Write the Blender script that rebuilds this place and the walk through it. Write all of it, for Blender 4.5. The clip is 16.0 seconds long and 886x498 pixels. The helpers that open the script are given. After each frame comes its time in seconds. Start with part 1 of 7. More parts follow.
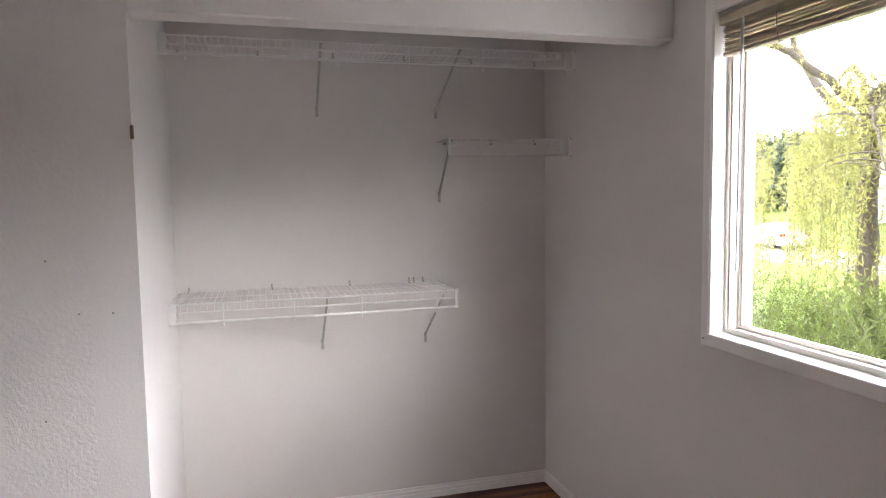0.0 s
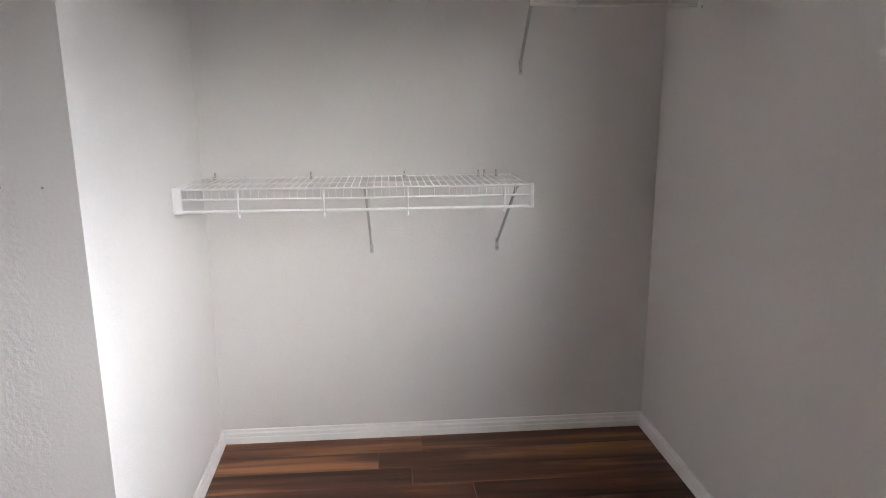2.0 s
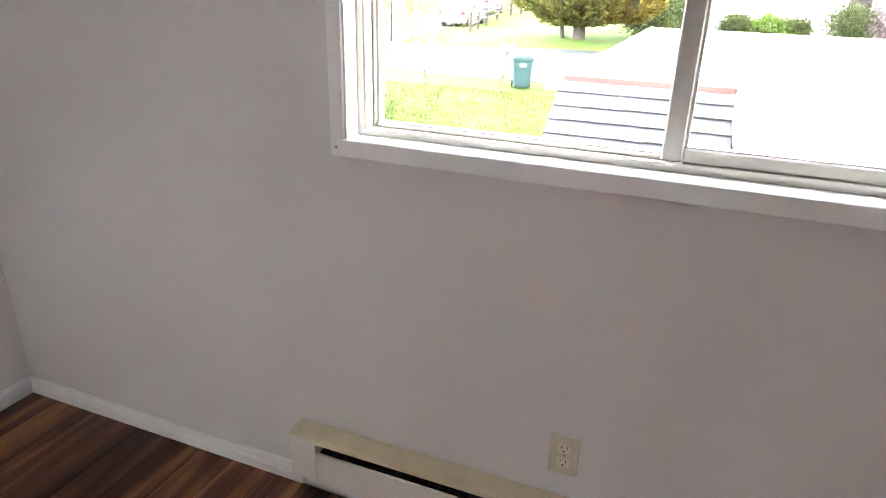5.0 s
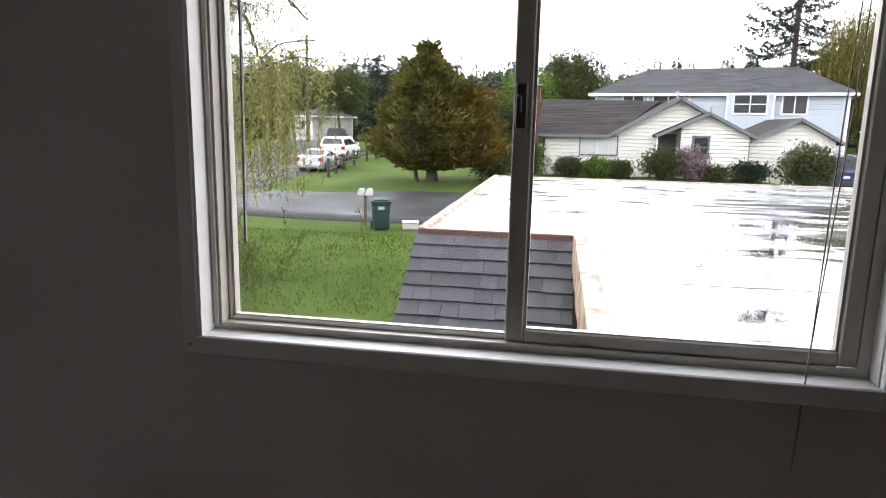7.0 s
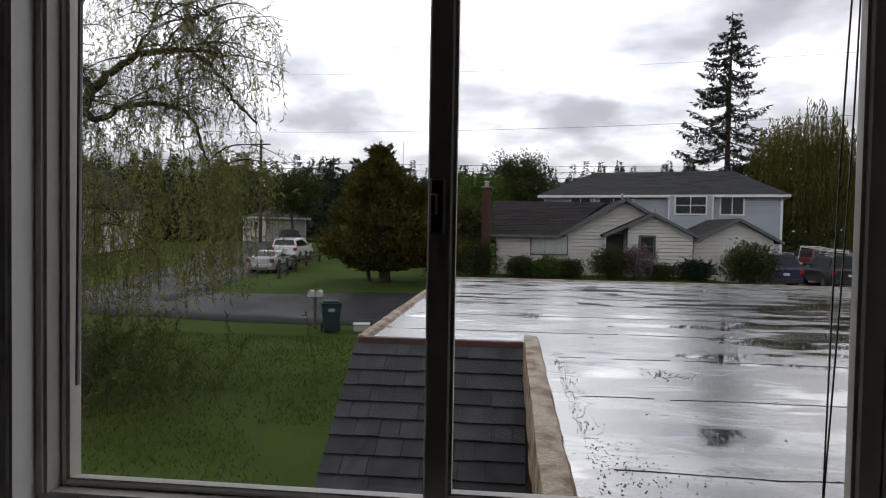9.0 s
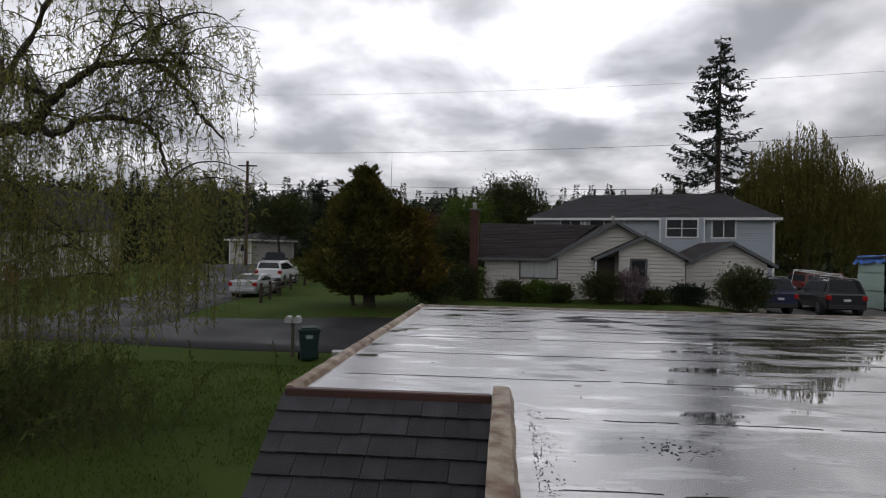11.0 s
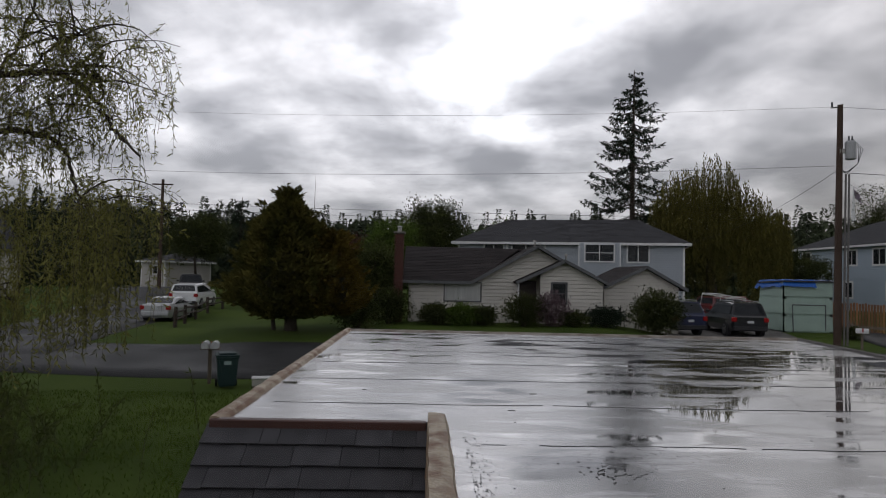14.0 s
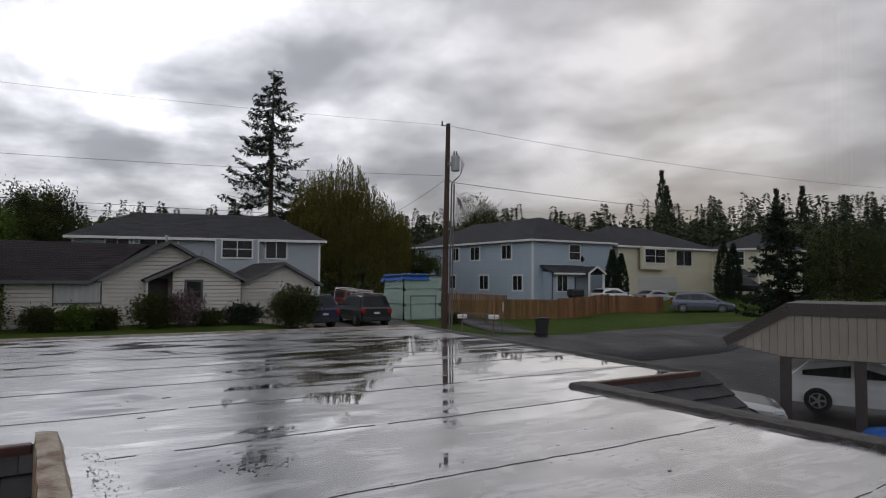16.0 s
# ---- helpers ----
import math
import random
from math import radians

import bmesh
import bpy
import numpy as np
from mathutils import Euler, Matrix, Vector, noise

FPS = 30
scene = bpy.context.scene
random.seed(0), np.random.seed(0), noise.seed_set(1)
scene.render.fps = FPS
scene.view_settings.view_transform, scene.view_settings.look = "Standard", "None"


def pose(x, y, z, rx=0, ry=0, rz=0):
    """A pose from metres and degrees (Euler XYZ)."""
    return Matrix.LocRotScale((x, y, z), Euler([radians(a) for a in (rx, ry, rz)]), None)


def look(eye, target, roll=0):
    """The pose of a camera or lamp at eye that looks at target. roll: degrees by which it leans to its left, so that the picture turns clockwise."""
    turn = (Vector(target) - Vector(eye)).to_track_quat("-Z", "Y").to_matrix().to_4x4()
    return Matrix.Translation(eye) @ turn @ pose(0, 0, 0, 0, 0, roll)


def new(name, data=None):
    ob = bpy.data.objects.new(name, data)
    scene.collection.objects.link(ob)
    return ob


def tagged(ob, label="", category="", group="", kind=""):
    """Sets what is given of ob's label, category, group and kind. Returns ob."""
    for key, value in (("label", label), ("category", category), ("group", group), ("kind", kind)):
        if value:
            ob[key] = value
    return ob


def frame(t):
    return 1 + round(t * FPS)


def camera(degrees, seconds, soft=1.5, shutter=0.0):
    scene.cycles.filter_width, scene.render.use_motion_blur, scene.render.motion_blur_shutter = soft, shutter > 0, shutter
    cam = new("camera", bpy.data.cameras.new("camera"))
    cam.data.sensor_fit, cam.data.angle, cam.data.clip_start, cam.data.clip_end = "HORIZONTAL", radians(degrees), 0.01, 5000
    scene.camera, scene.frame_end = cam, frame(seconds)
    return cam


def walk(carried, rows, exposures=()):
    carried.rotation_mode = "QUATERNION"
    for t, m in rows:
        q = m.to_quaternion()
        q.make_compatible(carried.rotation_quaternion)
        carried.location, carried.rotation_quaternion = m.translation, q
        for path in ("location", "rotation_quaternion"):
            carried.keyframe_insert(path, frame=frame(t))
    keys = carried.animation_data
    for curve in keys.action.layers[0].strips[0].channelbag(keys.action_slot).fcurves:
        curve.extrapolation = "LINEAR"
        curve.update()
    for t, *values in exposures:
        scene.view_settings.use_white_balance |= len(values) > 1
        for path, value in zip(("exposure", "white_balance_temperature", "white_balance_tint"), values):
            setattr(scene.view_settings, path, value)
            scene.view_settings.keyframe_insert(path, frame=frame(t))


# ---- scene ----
cam = camera(68.2, 16.0, 1.0)
EXPO = [(0, 5.35, 6500, 16), (0.8, 5.35, 6500, 15), (1.5, 5.35, 6450, 13), (2.5, 5.35, 6350, 11), (3.5, 5.55, 6350, 11), (4.2, 6.35, 6450, 15), (4.6, 6.4, 6400, 15), (5.0, 5.98, 6300, 13), (5.2, 5.85, 6300, 13), (7.3, 2.6, 6450, 15), (8.0, 1.8, 6450, 15), (8.5, 1.2, 6450, 15), (9.0, 0.65, 6450, 16), (11.3, 0.15, 6500, 17), (13.0, 0.12, 6500, 17), (14.3, -0.08, 6500, 17), (15.2, 0.0, 6450, 17), (16, 0.12, 6450, 17)]
PATH = [
    (0, (-1.423, -3.159, 1.53), (-0.895, -1.236, 1.373), -0.9),
    (0.5, (-1.286, -3.052, 1.527), (-0.91, -1.094, 1.365), -0.9),
    (1, (-1.138, -2.898, 1.478), (-0.855, -0.924, 1.321), -0.8),
    (1.5, (-1.088, -2.742, 1.417), (-0.85, -0.768, 1.199), -0.6),
    (2, (-1.097, -2.598, 1.378), (-0.932, -0.649, 0.957), -0.3),
    (2.5, (-1.133, -2.425, 1.345), (-0.995, -0.528, 0.727), -0.3),
    (3, (-1.147, -2.268, 1.303), (-1.001, -0.423, 0.544), -0.4),
    (3.5, (-1.153, -2.145, 1.309), (-0.831, -0.348, 0.493), 0.1),
    (4, (-1.177, -2.126, 1.324), (-0.279, -0.528, 0.525), 1.3),
    (4.5, (-1.237, -2.103, 1.379), (0.228, -0.999, 0.582), 1.6),
    (5, (-1.299, -2.087, 1.416), (0.418, -1.41, 0.648), 1.6),
    (5.2, (-1.314, -2.095, 1.431), (0.438, -1.502, 0.67), 1.2),
    (7.3, (-1.325, -2.113, 1.547), (0.632, -1.817, 1.259), 1.1),
    (7.5, (-1.337, -2.104, 1.541), (0.63, -1.824, 1.311), 1.2),
    (8, (-1.32, -2.101, 1.547), (0.661, -1.851, 1.426), 1.1),
    (8.5, (-1.22, -2.114, 1.549), (0.766, -1.891, 1.473), 1.1),
    (9, (-1.006, -2.153, 1.554), (0.982, -1.945, 1.493), 1.0),
    (11.3, (-0.077, -2.357, 1.567), (1.914, -2.164, 1.589), 1.1),
    (11.5, (-0.087, -2.398, 1.575), (1.899, -2.168, 1.604), 1.2),
    (12, (-0.079, -2.384, 1.584), (1.89, -2.037, 1.633), 1.4),
    (12.5, (-0.07, -2.369, 1.586), (1.884, -1.944, 1.651), 1.5),
    (13, (-0.067, -2.335, 1.576), (1.882, -1.892, 1.648), 1.5),
    (13.5, (-0.07, -2.26, 1.567), (1.897, -1.906, 1.641), 1.7),
    (14, (-0.071, -2.223, 1.57), (1.926, -2.272, 1.654), 1.3),
    (14.5, (-0.083, -2.204, 1.571), (1.853, -2.698, 1.664), 0.9),
    (15, (-0.078, -2.194, 1.573), (1.75, -3.0, 1.668), 0.6),
    (15.5, (-0.066, -2.197, 1.567), (1.681, -3.166, 1.659), 0.4),
    (16, (-0.08, -2.201, 1.555), (1.607, -3.27, 1.645), 0.4),
]
walk(cam, [(t, look(eye, target, roll)) for t, eye, target, roll in PATH], EXPO)

# ---- light ----
SUN_DIR = Vector((0.56, -0.76, 0.36)).normalized()
THIN_CLOUD = Vector((0.935, -0.10, 0.35)).normalized()
world = bpy.data.worlds.new("overcast_sky")
scene.world = world
world.use_nodes = True


def link_world():
    nt = world.node_tree
    nt.nodes.clear()
    n = nt.nodes.new
    ln = nt.links.new
    out = n("ShaderNodeOutputWorld")
    add = n("ShaderNodeAddShader")
    sky = n("ShaderNodeTexSky")
    sky.sky_type = "NISHITA"
    sky.sun_disc = False
    sky.sun_elevation = math.asin(SUN_DIR.z)
    sky.sun_rotation = math.atan2(SUN_DIR.x, SUN_DIR.y)
    b1 = n("ShaderNodeBackground")
    b1.inputs[1].default_value = 0.05
    veil = n("ShaderNodeVectorMath")
    veil.operation = "SCALE"
    veil.inputs["Scale"].default_value = 0.12
    ln(sky.outputs[0], veil.inputs[0])
    ln(veil.outputs[0], b1.inputs[0])
    co = n("ShaderNodeTexCoord")
    sep = n("ShaderNodeSeparateXYZ")
    ln(co.outputs["Generated"], sep.inputs[0])

    def m(op, a, b=None, c=None, clamp=False):
        k = n("ShaderNodeMath")
        k.operation = op
        k.use_clamp = clamp
        for i, v in enumerate((a, b, c)):
            if v is None:
                continue
            if isinstance(v, (int, float)):
                k.inputs[i].default_value = v
            else:
                ln(v, k.inputs[i])
        return k.outputs[0]

    zz = m("ADD", m("MAXIMUM", sep.outputs[2], 0.0), 0.24)
    cmb = n("ShaderNodeCombineXYZ")
    ln(m("DIVIDE", sep.outputs[0], zz), cmb.inputs[0])
    ln(m("DIVIDE", sep.outputs[1], zz), cmb.inputs[1])
    n1 = n("ShaderNodeTexNoise")
    n1.inputs["Scale"].default_value = 2.0
    n1.inputs["Detail"].default_value = 9
    n1.inputs["Roughness"].default_value = 0.52
    n1.inputs["Distortion"].default_value = 0.12
    ln(cmb.outputs[0], n1.inputs["Vector"])
    ramp = n("ShaderNodeValToRGB")
    e = ramp.color_ramp.elements
    e[0].position, e[0].color = 0.38, (0.41, 0.42, 0.447, 1)
    e[1].position, e[1].color = 0.64, (1.0, 1.0, 1.02, 1)
    k = ramp.color_ramp.elements.new(0.5)
    k.color = (0.65, 0.66, 0.685, 1)
    ln(n1.outputs[0], ramp.inputs[0])
    dot = n("ShaderNodeVectorMath")
    dot.operation = "DOT_PRODUCT"
    ln(co.outputs["Generated"], dot.inputs[0])
    dot.inputs[1].default_value = THIN_CLOUD
    d = m("MAXIMUM", dot.outputs["Value"], 0.0)
    glow = m("ADD", m("MULTIPLY", m("POWER", d, 70.0), 0.8), m("MULTIPLY", m("POWER", d, 8.0), 0.22))
    thin = m("MULTIPLY", glow, m("ADD", m("MULTIPLY", n1.outputs[0], 3.2), -1.0, clamp=True))
    high = n("ShaderNodeMapRange")
    high.interpolation_type = "SMOOTHSTEP"
    high.inputs[1].default_value, high.inputs[2].default_value = 0.34, 0.72
    high.inputs[3].default_value, high.inputs[4].default_value = 1.0, 0.55
    ln(sep.outputs[2], high.inputs[0])
    low = n("ShaderNodeMapRange")
    low.interpolation_type = "SMOOTHSTEP"
    low.inputs[1].default_value, low.inputs[2].default_value = 0.02, 0.24
    low.inputs[3].default_value, low.inputs[4].default_value = 0.48, 1.0
    ln(sep.outputs[2], low.inputs[0])
    tot = m("MULTIPLY", m("MULTIPLY", m("ADD", thin, 0.98), low.outputs[0]), high.outputs[0])
    # the cloud deck is thinner to the north than to the south
    deck = m("MINIMUM", m("MAXIMUM", m("MULTIPLY_ADD", sep.outputs[1], 0.5, 1.0), 0.68), 1.15)
    tot = m("MULTIPLY", tot, deck)
    mix = n("ShaderNodeVectorMath")
    mix.operation = "SCALE"
    ln(ramp.outputs[0], mix.inputs[0])
    ln(tot, mix.inputs["Scale"])
    b2 = n("ShaderNodeBackground")
    b2.inputs[1].default_value = 1.0
    ln(mix.outputs[0], b2.inputs[0])
    ln(b1.outputs[0], add.inputs[0])
    ln(b2.outputs[0], add.inputs[1])
    ln(add.outputs[0], out.inputs[0])


link_world()
sun_data = bpy.data.lights.new("sun", "SUN")
sun_data.energy = 0.125
sun_data.angle = radians(62)
sun_data.color = (1.0, 0.96, 0.9)
sun = new("sun", sun_data)
sun.matrix_world = look(SUN_DIR * 50, (0, 0, 0))


# ---- materials ----
MATS = {}


def mat(name, col, rough=0.6, var=0.15, scale=6.0, fine=60.0, bump=0.1, metal=0.0, rand=0.0, col2=None, stretch=(1, 1, 1), ior=1.45, rough_var=0.0, trans=0.0, island=0.0, coat=0.0, bscale=0.01, spec=0.5, hard=0.18):
    """Procedural paint, wood, stone or leaf: two scales of noise in the colour, fine relief, per-piece variation."""
    if name in MATS:
        return MATS[name]
    mt = bpy.data.materials.new(name)
    mt.use_nodes = True
    nt = mt.node_tree
    n, ln = nt.nodes.new, nt.links.new
    bs = nt.nodes["Principled BSDF"]
    co = n("ShaderNodeTexCoord")
    mp = n("ShaderNodeMapping")
    mp.inputs["Scale"].default_value = stretch
    ln(co.outputs["Object"], mp.inputs[0])
    if rand > 0:
        oi = n("ShaderNodeObjectInfo")
        sc = n("ShaderNodeMath")
        sc.operation = "MULTIPLY"
        sc.inputs[1].default_value = 37.0
        ln(oi.outputs["Random"], sc.inputs[0])
        va = n("ShaderNodeVectorMath")
        va.operation = "ADD"
        ln(mp.outputs[0], va.inputs[0])
        ln(sc.outputs[0], va.inputs[1])
        vec = va.outputs[0]
    else:
        vec = mp.outputs[0]
    big = n("ShaderNodeTexNoise")
    big.inputs["Scale"].default_value = scale
    big.inputs["Detail"].default_value = 5
    ln(vec, big.inputs["Vector"])
    sm = n("ShaderNodeTexNoise")
    sm.inputs["Scale"].default_value = fine
    sm.inputs["Detail"].default_value = 3
    ln(vec, sm.inputs["Vector"])
    c2 = col2 or tuple(c * (1 - var) for c in col)
    c1 = col if col2 else tuple(min(1, c * (1 + var)) for c in col)
    rp = n("ShaderNodeValToRGB")
    rp.color_ramp.elements[0].position = 0.5 - hard
    rp.color_ramp.elements[1].position = 0.5 + hard
    rp.color_ramp.elements[0].color = (*c2, 1)
    rp.color_ramp.elements[1].color = (*c1, 1)
    ln(big.outputs[0], rp.inputs[0])
    hs = n("ShaderNodeHueSaturation")
    ln(rp.outputs[0], hs.inputs["Color"])
    ma = n("ShaderNodeMapRange")
    ma.inputs[1].default_value, ma.inputs[2].default_value = 0.3, 0.7
    ma.inputs[3].default_value, ma.inputs[4].default_value = 1 - var * 0.6, 1 + var * 0.6
    ln(sm.outputs[0], ma.inputs[0])
    val = ma.outputs[0]
    for amount, src in ((rand, "oi"), (island, "ge")):
        if amount > 0:
            s = oi.outputs["Random"] if src == "oi" else n("ShaderNodeNewGeometry").outputs["Random Per Island"]
            mr = n("ShaderNodeMapRange")
            mr.inputs[3].default_value, mr.inputs[4].default_value = 1 - amount, 1 + amount
            ln(s, mr.inputs[0])
            mu = n("ShaderNodeMath")
            mu.operation = "MULTIPLY"
            ln(val, mu.inputs[0])
            ln(mr.outputs[0], mu.inputs[1])
            val = mu.outputs[0]
    ln(val, hs.inputs["Value"])
    ln(hs.outputs[0], bs.inputs["Base Color"])
    bs.inputs["Metallic"].default_value = metal
    bs.inputs["IOR"].default_value = ior
    bs.inputs["Specular IOR Level"].default_value = spec
    bs.inputs["Coat Weight"].default_value = coat
    if rough_var > 0:
        mr = n("ShaderNodeMapRange")
        mr.inputs[1].default_value, mr.inputs[2].default_value = 0.35, 0.65
        mr.inputs[3].default_value, mr.inputs[4].default_value = max(0.02, rough - rough_var), rough + rough_var
        ln(big.outputs[0], mr.inputs[0])
        ln(mr.outputs[0], bs.inputs["Roughness"])
    else:
        bs.inputs["Roughness"].default_value = rough
    if bump > 0:
        bp = n("ShaderNodeBump")
        bp.inputs["Strength"].default_value = bump
        bp.inputs["Distance"].default_value = bscale
        ln(sm.outputs[0], bp.inputs["Height"])
        ln(bp.outputs[0], bs.inputs["Normal"])
    if trans > 0:
        tr = n("ShaderNodeBsdfTranslucent")
        ln(hs.outputs[0], tr.inputs[0])
        mx = n("ShaderNodeMixShader")
        mx.inputs[0].default_value = trans
        ln(bs.outputs[0], mx.inputs[1])
        ln(tr.outputs[0], mx.inputs[2])
        ln(mx.outputs[0], nt.nodes["Material Output"].inputs[0])
    MATS[name] = mt
    return mt


def glass_mat(name, tint=(1, 1, 1), gloss=1.0):
    if name in MATS:
        return MATS[name]
    mt = bpy.data.materials.new(name)
    mt.use_nodes = True
    nt = mt.node_tree
    nt.nodes.remove(nt.nodes["Principled BSDF"])
    n, ln = nt.nodes.new, nt.links.new
    tr, gl, mx, fr = n("ShaderNodeBsdfTransparent"), n("ShaderNodeBsdfGlossy"), n("ShaderNodeMixShader"), n("ShaderNodeLayerWeight")
    tr.inputs[0].default_value = (*tint, 1)
    gl.inputs["Roughness"].default_value = 0.01
    pw, sc = n("ShaderNodeMath"), n("ShaderNodeMath")
    pw.operation, sc.operation = "POWER", "MULTIPLY_ADD"
    fr.inputs[0].default_value = 0.5
    ln(fr.outputs["Facing"], pw.inputs[0])
    pw.inputs[1].default_value = 5.0
    ln(pw.outputs[0], sc.inputs[0])
    sc.inputs[1].default_value, sc.inputs[2].default_value = 0.6 * gloss, 0.03 * gloss
    ln(sc.outputs[0], mx.inputs[0])
    ln(tr.outputs[0], mx.inputs[1])
    ln(gl.outputs[0], mx.inputs[2])
    ln(mx.outputs[0], nt.nodes["Material Output"].inputs[0])
    MATS[name] = mt
    return mt


PAINT = mat("wall_paint", (0.745, 0.725, 0.715), 0.7, 0.025, 1.3, 110, 0.22, bscale=0.004)
PAINT_T = mat("textured_wall_paint", (0.745, 0.725, 0.715), 0.7, 0.03, 1.3, 95, 0.6, bscale=0.0035)
PAINT_C = mat("ceiling_paint", (0.86, 0.845, 0.83), 0.85, 0.03, 1.5, 90, 0.4, bscale=0.005)
TRIM = mat("trim_paint", (0.91, 0.905, 0.90), 0.42, 0.02, 3, 40, 0.06, bscale=0.004)
BRACKET = mat("grey_white_bracket", (0.50, 0.495, 0.49), 0.4, 0.05, 20, 100, 0)
WIRE = mat("white_coated_wire", (0.80, 0.80, 0.795), 0.35, 0.03, 20, 100, 0)
CLIP = mat("clip_plastic", (0.50, 0.47, 0.43), 0.4, 0.08, 60, 200, 0)
STEEL = mat("dull_steel", (0.35, 0.34, 0.32), 0.4, 0.1, 30, 200, 0, metal=0.9)
VINYL = mat("window_vinyl", (0.56, 0.53, 0.48), 0.38, 0.05, 5, 60, 0.05)
CREAM = mat("heater_enamel", (0.74, 0.65, 0.47), 0.4, 0.06, 8, 120, 0.05)
IVORY = mat("outlet_ivory", (0.64, 0.60, 0.48), 0.3, 0.03, 20, 100, 0)
DARK = mat("dark_gap", (0.015, 0.014, 0.013), 0.7, 0.1, 20, 100, 0)
BLIND = mat("blind_slat", (0.62, 0.52, 0.40), 0.45, 0.06, 12, 90, 0)
CORD = mat("cord", (0.45, 0.42, 0.38), 0.8, 0.05, 50, 100, 0)
ACRYL = mat("clear_wand", (0.80, 0.82, 0.84), 0.12, 0.02, 20, 50, 0)
BRASS = mat("hinge_metal", (0.20, 0.15, 0.10), 0.45, 0.1, 40, 90, 0, metal=0.8)
GLASS = glass_mat("window_glass", (0.97, 0.985, 0.98))
GLASS_D = mat("dark_window_glass", (0.022, 0.025, 0.028), 0.06, 0.3, 1.2, 9, 0, ior=1.5, spec=0.3)
GLASS_C = mat("curtained_glass", (0.52, 0.53, 0.51), 0.08, 0.12, 2.0, 9, 0, ior=1.5, stretch=(9, 9, 0.3))


def plank_mat():
    mt = bpy.data.materials.new("laminate_plank")
    mt.use_nodes = True
    nt = mt.node_tree
    n, ln = nt.nodes.new, nt.links.new
    bs = nt.nodes["Principled BSDF"]
    co, oi, va = n("ShaderNodeTexCoord"), n("ShaderNodeObjectInfo"), n("ShaderNodeVectorMath")
    sc = n("ShaderNodeMath")
    sc.operation = "MULTIPLY"
    sc.inputs[1].default_value = 53.0
    ln(oi.outputs["Random"], sc.inputs[0])
    va.operation = "ADD"
    ln(co.outputs["Object"], va.inputs[0])
    ln(sc.outputs[0], va.inputs[1])

    def nz(stretch, scale, det, dist=0.0):
        mp, t = n("ShaderNodeMapping"), n("ShaderNodeTexNoise")
        mp.inputs["Scale"].default_value = stretch
        t.inputs["Scale"].default_value = scale
        t.inputs["Detail"].default_value = det
        t.inputs["Distortion"].default_value = dist
        ln(va.outputs[0], mp.inputs[0])
        ln(mp.outputs[0], t.inputs["Vector"])
        return t.outputs[0]

    broad = nz((0.30, 4.2, 1), 2.4, 3, 0.9)
    grain = nz((0.35, 9, 1), 14, 6, 0.6)
    rp = n("ShaderNodeValToRGB")
    e = rp.color_ramp.elements
    e[0].position, e[0].color = 0.24, (0.038, 0.015, 0.010, 1)
    e[1].position, e[1].color = 0.78, (0.40, 0.18, 0.082, 1)
    k = e.new(0.50)
    k.color = (0.125, 0.050, 0.029, 1)
    ad = n("ShaderNodeMath")
    ad.operation = "MULTIPLY_ADD"
    ln(grain, ad.inputs[0])
    ad.inputs[1].default_value = 0.22
    sh = n("ShaderNodeMath")
    sh.operation = "MULTIPLY_ADD"
    ln(oi.outputs["Random"], sh.inputs[0])
    sh.inputs[1].default_value = 0.16
    bm_ = n("ShaderNodeMath")
    bm_.operation = "MULTIPLY_ADD"
    ln(broad, bm_.inputs[0])
    bm_.inputs[1].default_value = 1.3
    bm_.inputs[2].default_value = -0.325
    ln(bm_.outputs[0], sh.inputs[2])
    ln(sh.outputs[0], ad.inputs[2])
    ln(ad.outputs[0], rp.inputs[0])
    ln(rp.outputs[0], bs.inputs["Base Color"])
    bs.inputs["Roughness"].default_value = 0.42
    bs.inputs["Specular IOR Level"].default_value = 0.3
    bp = n("ShaderNodeBump")
    bp.inputs["Strength"].default_value = 0.12
    bp.inputs["Distance"].default_value = 0.003
    ln(grain, bp.inputs["Height"])
    ln(bp.outputs[0], bs.inputs["Normal"])
    return mt


PLANK = plank_mat()


